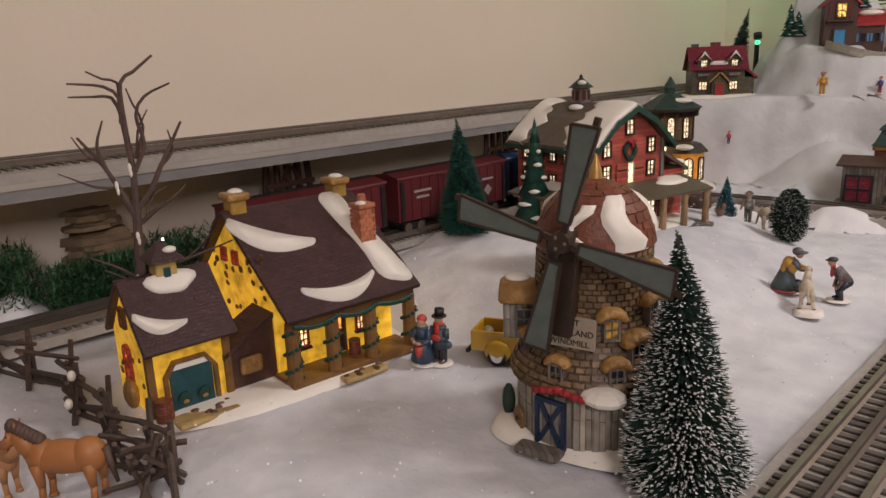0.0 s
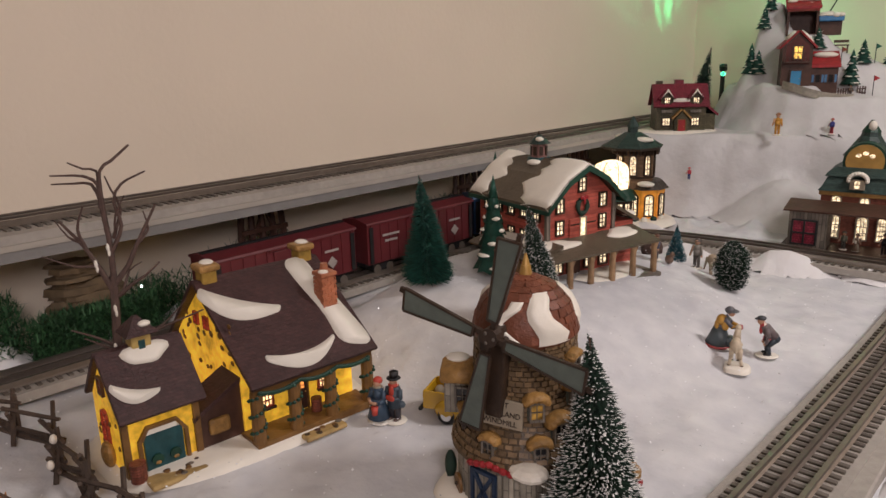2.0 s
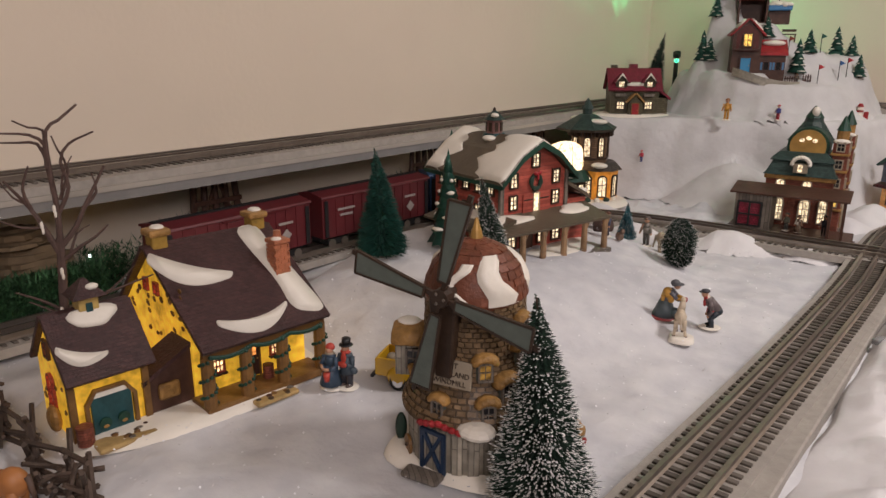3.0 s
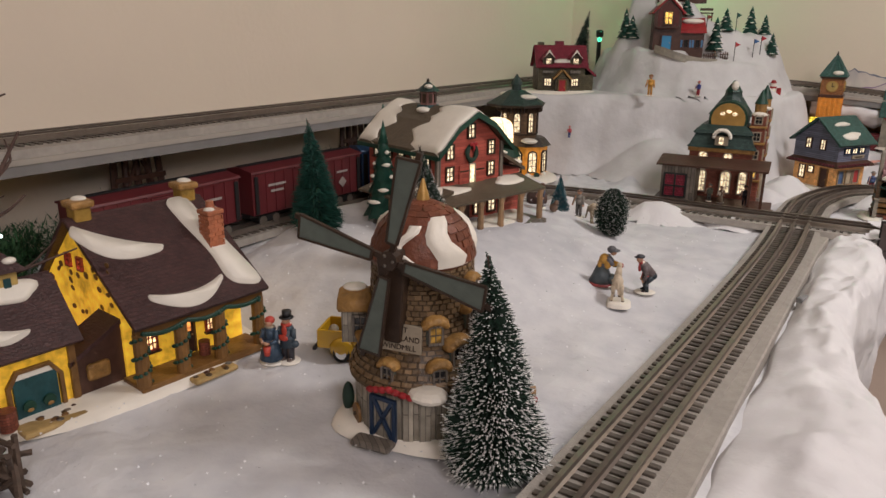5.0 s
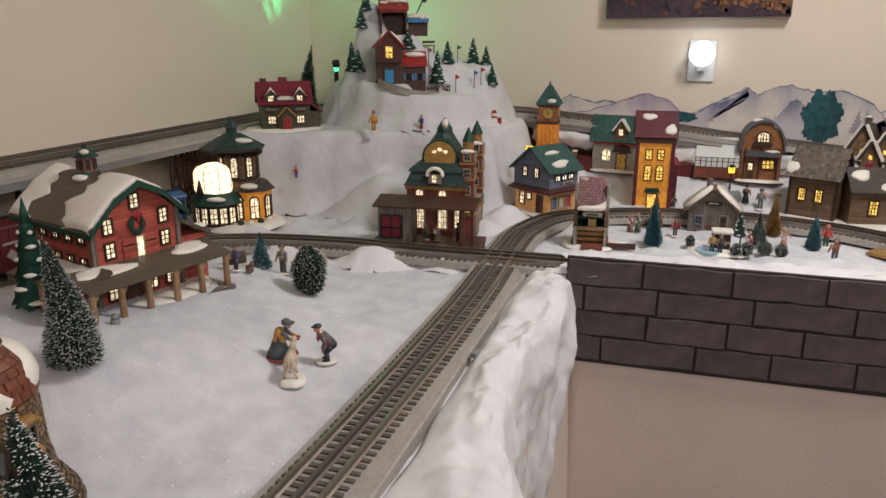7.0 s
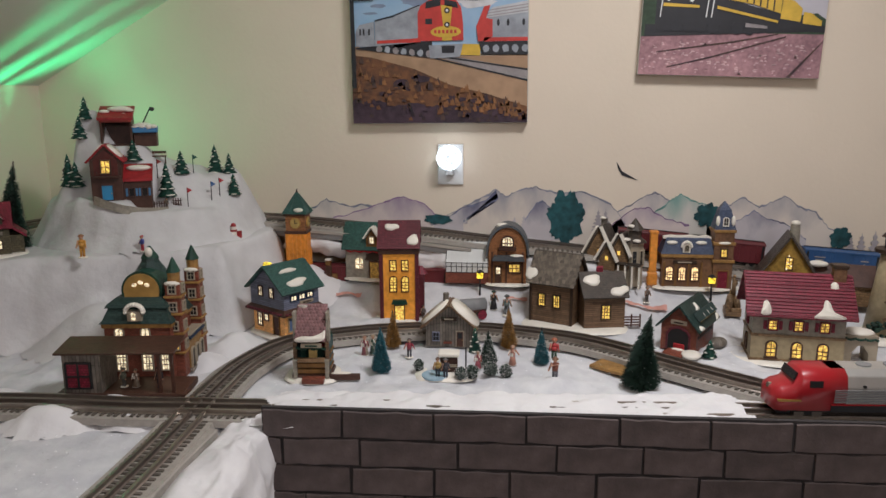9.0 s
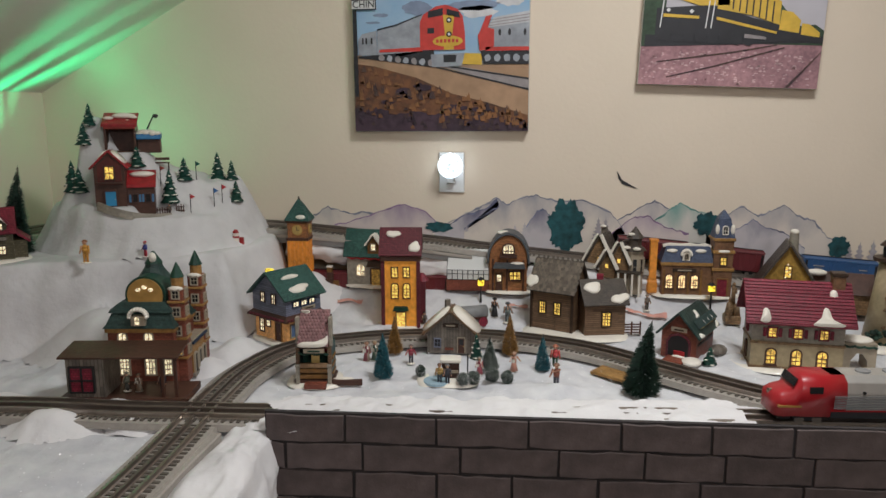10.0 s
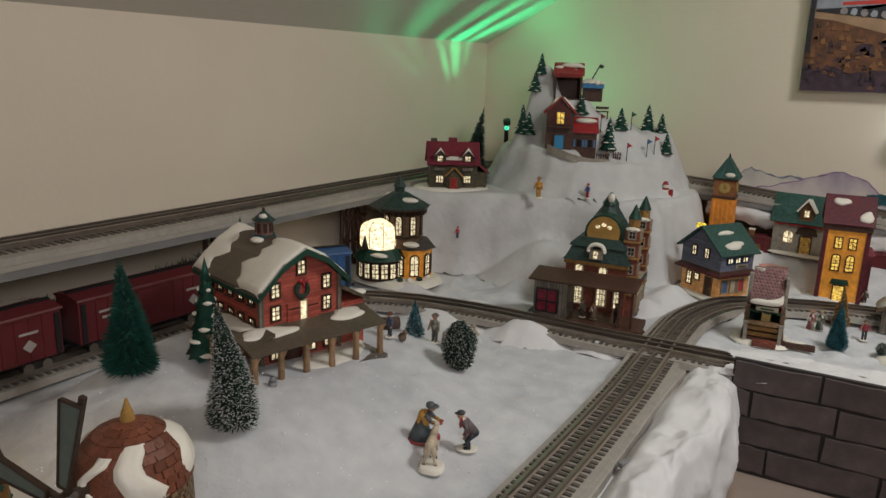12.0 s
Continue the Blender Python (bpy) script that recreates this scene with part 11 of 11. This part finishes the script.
for x, z, w, h, mm in ((0.488, 0.105, 0.038, 0.112, D_TREE), (0.215, 0.140, 0.030, 0.022, D_TREE), (0.775, 0.145, 0.026, 0.050, D_TREE), (1.035, 0.105, 0.020, 0.046, D_TREE), (0.058, 0.128, 0.014, 0.012, D_NAVYM)):
    pts = []
    for k in range(64):
        a = 2 * math.pi * k / 64
        q = rg.uniform(0.74, 0.92) + 0.22 * abs(math.sin(3.5 * a + x * 40))
        pts.append((x + w * q * math.cos(a), z + h / 2 + h / 2 * q * math.sin(a)))
    tagged(flat(None, pts, 6, mm, "tree_decal", wm), "dark teal leafy tree decal on the wall", "wall decal", "tree decals")
for x, z, h, mm in ((0.555, 0.13, 0.05, D_MIST), (0.57, 0.12, 0.06, D_MIST), (1.075, 0.08, 0.06, D_MIST), (1.10, 0.07, 0.075, D_MIST), (1.055, 0.09, 0.045, D_MIST), (0.25, 0.142, 0.018, D_NAVYM), (0.262, 0.142, 0.022, D_NAVYM), (0.275, 0.142, 0.018, D_NAVYM), (0.38, 0.13, 0.03, D_NAVYM), (0.40, 0.12, 0.045, D_NAVYM), (0.43, 0.12, 0.034, D_NAVYM), (1.14, 0.06, 0.08, D_MIST)):
    pts = [(x - 0.001, z)]
    for k in range(6):
        f = k / 6
        pts += [(x - h * 0.28 * (1 - f) - 0.001, z + h * (0.08 + 0.9 * f)), (x - h * 0.10 * (1 - f), z + h * (0.14 + 0.9 * f))]
    pts += [(x, z + h)]
    right = [(2 * x - a, b) for a, b in pts[::-1][1:]]
    tagged(flat(None, pts + right, 5, mm, "fir_decal", wm), "small misty fir tree decal on the wall", "wall decal", "tree decals")
bird = flat(None, [(0.588, 0.278), (0.592, 0.262), (0.600, 0.250), (0.608, 0.247), (0.622, 0.243), (0.633, 0.240), (0.620, 0.247), (0.608, 0.254), (0.600, 0.258), (0.594, 0.268)], 2, P_BLACK, "bird_decal", wm)
tagged(bird, "black soaring bird decal on the wall", "wall decal")

t = thing("night_light", "round white glowing night light on a wall plate", "night light", pose(0.2425, WALL, 0.268))
part("wall_plate", box(0, -0.003, -0.041, 0.055, 0.006, 0.086, bevel=0.002), P_WHITE, t)
part("socket", box(0, -0.012, -0.020, 0.016, 0.020, 0.014, bevel=0.002), P_WHITE, t)
smooth(part("globe", ball(0, -0.030, 0.018, 0.0265, 0.0265, 0.0265, None, 24), M_BULB, t, "glowing white globe"))


# ================= trains =================
def trucks(t, xs, w=0.040):
    for x in xs:
        b = part("truck", box(x, 0, 0.004, 0.036, w, 0.010, bevel=0.001), M_BLACK, t)
        for k in (-0.011, 0.011):
            for s in (-1, 1):
                part("wheel", tube(0, 0, -0.0015, 0.0062, 0.0062, 0.003, None, 14, Matrix.Translation((x + k, s * 0.019, 0.0064)) @ pose(0, 0, 0, 90)), M_RAIL, b)


def boxcar(m, paint_m, label, L=0.205, lettered=True):
    t = thing("boxcar", label, "boxcar", m, "boxcars by the wall")
    trucks(t, (-L / 2 + 0.030, L / 2 - 0.030))
    part("underframe", box(0, 0, 0.012, L, 0.036, 0.005), M_BLACK, t)
    part("body", box(0, 0, 0.016, L, 0.050, 0.056, bevel=0.0012), paint_m, t)
    part("roof", prism([(-0.027, 0.0715), (0.027, 0.0715), (0.026, 0.074), (0, 0.0785), (-0.026, 0.074)], L + 0.003, m=pose(0, 0, 0, 0, 0, 90)), paint_m, t)
    part("roof_walk", box(0, 0, 0.0785, L, 0.008, 0.0015), M_BLACK, t)
    for s in (-1, 1):
        d = part("sliding_door", box(0, s * 0.0258, 0.018, 0.046, 0.002, 0.050, bevel=0.0004), paint_m, t)
        part("door_rail", box(0.02, s * 0.0262, 0.069, 0.098, 0.002, 0.002), paint_m, d)
        for k in range(13):
            x = -L / 2 + 0.007 + k * (L - 0.014) / 12
            if abs(x) > 0.026:
                part("rib", box(x, s * 0.0254, 0.018, 0.0016, 0.0014, 0.052), paint_m, t)
        if not lettered:
            continue
        for x, z, w in ((-0.062, 0.052, 0.030), (-0.062, 0.044, 0.022), (0.062, 0.050, 0.022)):
            part("bar", box(x, s * 0.0264, z, w, 0.0008, 0.003), P_FADED, t)
        bm = prism([(0.062, 0.028), (0.070, 0.036), (0.062, 0.044), (0.054, 0.036)], 0.0008, m=Matrix.Translation((0, s * 0.0266, 0)))
        part("emblem", bm, P_FADED, t)
    for s in (-1, 1):
        part("ladder", box(s * (L / 2 - 0.006), -0.0264, 0.018, 0.006, 0.001, 0.050), M_BLACK, t)
        part("coupler", box(s * (L / 2 + 0.007), 0, 0.010, 0.014, 0.005, 0.004), M_BLACK, t)
    return t


rz = 0.0165
for (x, y, yaw), pm, lb in (((-0.581, 0.770, 91), M_BOXCAR, "maroon boxcar with pale lettering bars"), ((-0.583, 0.998, 89), M_BOXCAR, "maroon boxcar with a faded pale emblem"), ((-0.537, 1.215, 61), M_ORCAR, "bright blue boxcar behind the barn")):
    boxcar(pose(x, y, rz, 0, 0, yaw), pm, lb)
for x, y, z, pm, lb, tilt in ((0.655, 2.04, 0.096, M_BOXCAR, "small maroon boxcar on the back track", 5), (0.80, 2.04, 0.082, M_BOXCAR, "small maroon boxcar beside the mountains", 5), (1.01, 2.04, 0.066, M_ORCAR, "small blue boxcar on the back track", 4), (-0.02, 1.99, 0.022, M_BOXCAR, "small maroon boxcar half buried in drifts", 0), (0.185, 1.99, 0.020, M_BOXCAR, "small maroon boxcar behind the town drift", 0)):
    boxcar(pose(x, y, z, 0, tilt, 0) @ Matrix.Scale(0.66, 4), pm, lb, lettered=x > 0.9)


def diesel(m):
    t = thing("locomotive", "silver streamlined locomotive with red nose", "locomotive", m)
    L = 0.235
    trucks(t, (-0.072, 0.075))
    part("underframe", box(0.01, 0, 0.010, L - 0.03, 0.044, 0.008), M_BLACK, t)
    prof = [(-0.026, 0.014), (0.026, 0.014), (0.027, 0.050), (0.024, 0.066), (0.014, 0.074), (-0.014, 0.074), (-0.024, 0.066), (-0.027, 0.050)]
    smooth(part("body", prism(prof, 0.165, m=Matrix.Translation((0.035, 0, 0)) @ pose(0, 0, 0, 0, 0, 90), bevel=0.001), M_SILVER, t, "silver fluted body"), False)
    part("red_stripe", box(0.035, 0, 0.0225, 0.166, 0.0540, 0.0022), M_TRAINRED, t)
    part("skirt", box(0.035, 0, 0.0125, 0.166, 0.0538, 0.0100), M_BLACK, t)
    bm = bmesh.new()
    rings = []
    for x, k, zc, top in ((-0.030, 1.002, 0.014, 1.0), (-0.082, 1.0, 0.014, 1.0), (-0.085, 0.99, 0.014, 0.96), (-0.092, 0.97, 0.014, 0.66), (-0.106, 0.93, 0.013, 0.60), (-0.114, 0.80, 0.013, 0.52), (-0.117, 0.55, 0.014, 0.40)):
        rings.append([bm.verts.new((x, y * k, zc + (z - 0.014) * top)) for y, z in prof])
    for a, b in zip(rings, rings[1:]):
        for j in range(8):
            bm.faces.new((a[j], a[(j + 1) % 8], b[(j + 1) % 8], b[j]))
    bm.faces.new(rings[0])
    bm.faces.new(rings[-1])
    bmesh.ops.recalc_face_normals(bm, faces=bm.faces)
    nose = smooth(part("nose", bm, M_TRAINRED, t, "glossy red bulldog nose"))
    part("windscreen", box(0, 0, 0, 0.012, 0.036, 0.002, None, Matrix.Translation((-0.0892, 0, 0.0630)) @ pose(0, 0, 0, 0, -70, 0)), M_DARKGLASS, nose)
    part("headlamp", tube(0, 0, 0, 0.004, 0.004, 0.004, None, 12, Matrix.Translation((-0.112, 0, 0.042)) @ pose(0, 0, 0, 0, -80, 0)), M_CHROME, nose)
    part("nose_band", box(-0.094, 0, 0.028, 0.036, 0.0525, 0.003), M_GOLD, nose)
    part("pilot", box(-0.100, 0, 0.004, 0.018, 0.034, 0.010, bevel=0.002), M_BLACK, t)
    for s in (-1, 1):
        for k in range(4):
            part("porthole", tube(0, 0, -0.001, 0.0022, 0.0022, 0.002, None, 12, Matrix.Translation((-0.01 + 0.030 * k, s * 0.0272, 0.052)) @ pose(0, 0, 0, 90)), M_DARKGLASS, t)
        for k in range(8):
            part("flute", box(0.035, s * 0.0272, 0.027 + 0.0026 * k, 0.160, 0.001, 0.0012), M_GREY, t)
    for s in (-1, 1):
        part("cab_window", box(-0.068, s * 0.0268, 0.050, 0.016, 0.0016, 0.010), M_DARKGLASS, nose)
    for k in range(3):
        part("roof_fan", tube(0.0 + 0.034 * k, 0, 0.074, 0.009, 0.009, 0.002), M_GREY, t)
    return t


def coach(m, label):
    t = thing("passenger_car", label, "passenger car", m, "silver passenger cars")
    L = 0.245
    trucks(t, (-0.085, 0.085))
    part("underframe", box(0, 0, 0.009, L - 0.02, 0.042, 0.008), M_BLACK, t)
    prof = [(-0.026, 0.014), (0.026, 0.014), (0.027, 0.052), (0.023, 0.068), (0.012, 0.075), (-0.012, 0.075), (-0.023, 0.068), (-0.027, 0.052)]
    part("body", prism(prof, L, m=pose(0, 0, 0, 0, 0, 90), bevel=0.001), M_SILVER, t)
    part("red_stripe", box(0, 0, 0.0225, L + 0.001, 0.0540, 0.0022), M_TRAINRED, t)
    part("skirt", box(0, 0, 0.0125, L + 0.001, 0.0538, 0.0100), M_BLACK, t)
    for s in (-1, 1):
        for k in range(9):
            part("flute", box(0, s * 0.0272, 0.027 + 0.0026 * k, L - 0.006, 0.001, 0.0011), M_GREY, t)
        part("letter_board", box(0, s * 0.0262, 0.060, L * 0.5, 0.0012, 0.004), M_GREY, t)
    for s in (-1, 1):
        part("coupler", box(s * (L / 2 + 0.006), 0, 0.010, 0.012, 0.006, 0.004), M_BLACK, t)
    for x in (-0.06, 0.06):
        part("roof_vent", ball(x, 0, 0.075, 0.012, 0.008, 0.004, None, 10), M_GREY, t)
    return t


def on_front(x):
    return pose(x, 1.400 + 0.1135 * (x - 0.10), rz, 0, 0, 6.5) @ Matrix.Diagonal((1, 1, 0.84, 1))


def tank_car(m, label):
    t = thing("tank_car", label, "tank car", m, "silver tank cars")
    L = 0.190
    trucks(t, (-0.062, 0.062))
    part("underframe", box(0, 0, 0.012, L, 0.030, 0.006), M_BLACK, t)
    lie = Matrix.Translation((0, 0, 0.040)) @ pose(0, 0, 0, 0, 90, 0)
    smooth(part("tank", tube(0, 0, -L * 0.46, 0.0215, 0.0215, L * 0.92, None, 24, lie), M_SILVER, t, "silver riveted tank"))
    for s in (-1, 1):
        smooth(part("end_cap", ball(s * L * 0.46, 0, 0.040, 0.006, 0.0214, 0.0214, None, 18), M_SILVER, t))
        part("handrail", rod((-L * 0.46, s * 0.0235, 0.044), (L * 0.46, s * 0.0235, 0.044), 0.0008, None, None, 6), M_BLACK, t)
        part("coupler", box(s * (L / 2 + 0.006), 0, 0.010, 0.014, 0.005, 0.004), M_BLACK, t)
    for x in (-0.036, 0.036):
        d = part("dome", tube(x, 0, 0.058, 0.0125, 0.0125, 0.012, None, 16), M_SILVER, t)
        part("dome_lid", tube(x, 0, 0.070, 0.0110, 0.006, 0.003, None, 16), M_GREY, d)
    for k in range(5):
        part("strap", tube(0, 0, -0.0008, 0.0219, 0.0219, 0.0016, None, 24, Matrix.Translation((-0.066 + 0.033 * k, 0, 0.040)) @ pose(0, 0, 0, 0, 90, 0)), M_GREY, t)
    return t


diesel(on_front(0.845))
coach(on_front(1.100), "silver fluted passenger car on the front track")
tank_car(on_front(1.340), "silver two-domed tank car behind the train")
tank_car(on_front(1.550), "silver two-domed tank car following on")

# ================= greenery and rocks along the wall =================
rg = random.Random(17)
verts, faces = [], []
for k in range(43000):
    y = rg.uniform(0.05, 1.30) if k < 36000 else rg.gauss(0.56, 0.045)
    rocky = 0.495 < y < 0.625
    if not rocky and rg.random() < 0.9 * math.sin(y * 19 + 0.6) ** 4:
        continue
    c = Vector((-0.655 + rg.uniform(-0.040, 0.034), y, 0.010 + 0.052 * rg.random() ** 1.4 + 0.010 * math.sin(y * 17)))
    if rocky:
        c = Vector((-0.616 + rg.uniform(-0.018, 0.014), y, 0.006 + 0.046 * rg.random() ** 1.2))
    d = Vector((rg.uniform(-1, 1), rg.uniform(-1, 1), rg.uniform(-0.2, 1.0))).normalized() * rg.uniform(0.007, 0.016)
    s = d.cross(Vector((0, 0, 1))).normalized() * 0.00095
    b = len(verts)
    verts += [c - s, c + s, c + d]
    faces.append((b, b + 1, b + 2))
me = bpy.data.meshes.new("garland")
me.from_pydata([tuple(v) for v in verts], [], faces)
me.materials.append(M_GARL)
tagged(new("garland", me), "dark green artificial evergreen garland along the wall", "garland", kind="stuff")
for y, rx, ry, h, s in ((0.560, 0.028, 0.050, 0.098, 1), (0.985, 0.028, 0.060, 0.062, 2), (1.085, 0.024, 0.05, 0.045, 3), (0.30, 0.03, 0.05, 0.06, 4)):
    t = thing("layered_rock", "flat layered brown rock with snow on top" if s > 1 else "flat layered brown rock by the wall", "rock", pose(-0.652, y, -0.002), "rocks along the wall")
    z = 0.0
    k = 0
    while z < h:
        th = rg.uniform(0.0035, 0.0080)
        bm = bmesh.new()
        f = (1 - 0.50 * (z / h) ** 2) * rg.uniform(0.72, 1.05)
        ox, oy = rg.uniform(-0.006, 0.006), rg.uniform(-0.016, 0.016) * (1 - 0.5 * z / h)
        pts = [(rx * f * rg.uniform(0.8, 1.15) * math.cos(a), ry * f * rg.uniform(0.72, 1.2) * math.sin(a)) for a in (2 * math.pi * j / 14 for j in range(14))]
        lo = [bm.verts.new((x + ox, yy + oy, z)) for x, yy in pts]
        hi = [bm.verts.new((x * 0.94 + ox, yy * 0.95 + oy, z + th + rg.uniform(-0.001, 0.001))) for x, yy in pts]
        for j in range(14):
            bm.faces.new((lo[j], lo[(j + 1) % 14], hi[(j + 1) % 14], hi[j]))
        bm.faces.new(hi)
        bm.faces.new(lo[::-1])
        part("layer", bm, M_ROCK, t)
        z += th * 0.92
        k += 1
    if s > 1:
        smooth(part("snow_cap", ball(0, 0, z - 0.002, rx * 0.6, ry * 0.6, 0.006), M_WHITE, t))
for k in range(7):
    y = 0.40 + 0.12 * k + rg.uniform(-0.03, 0.03)
    b = smooth(part("fairy_light", ball(0, 0, 0, 0.0014, 0.0014, 0.0018, None, 8), glow("fairy_bulb", (0.75, 1.0, 0.9), 6.0) if k == 0 else bpy.data.materials["fairy_bulb"]))
    b.matrix_basis = Matrix.Translation((-0.640 + rg.uniform(-0.01, 0.01), y, 0.048 + rg.uniform(-0.01, 0.02)))
    tagged(b, "tiny glowing white fairy light in the garland", "fairy light", "fairy lights")
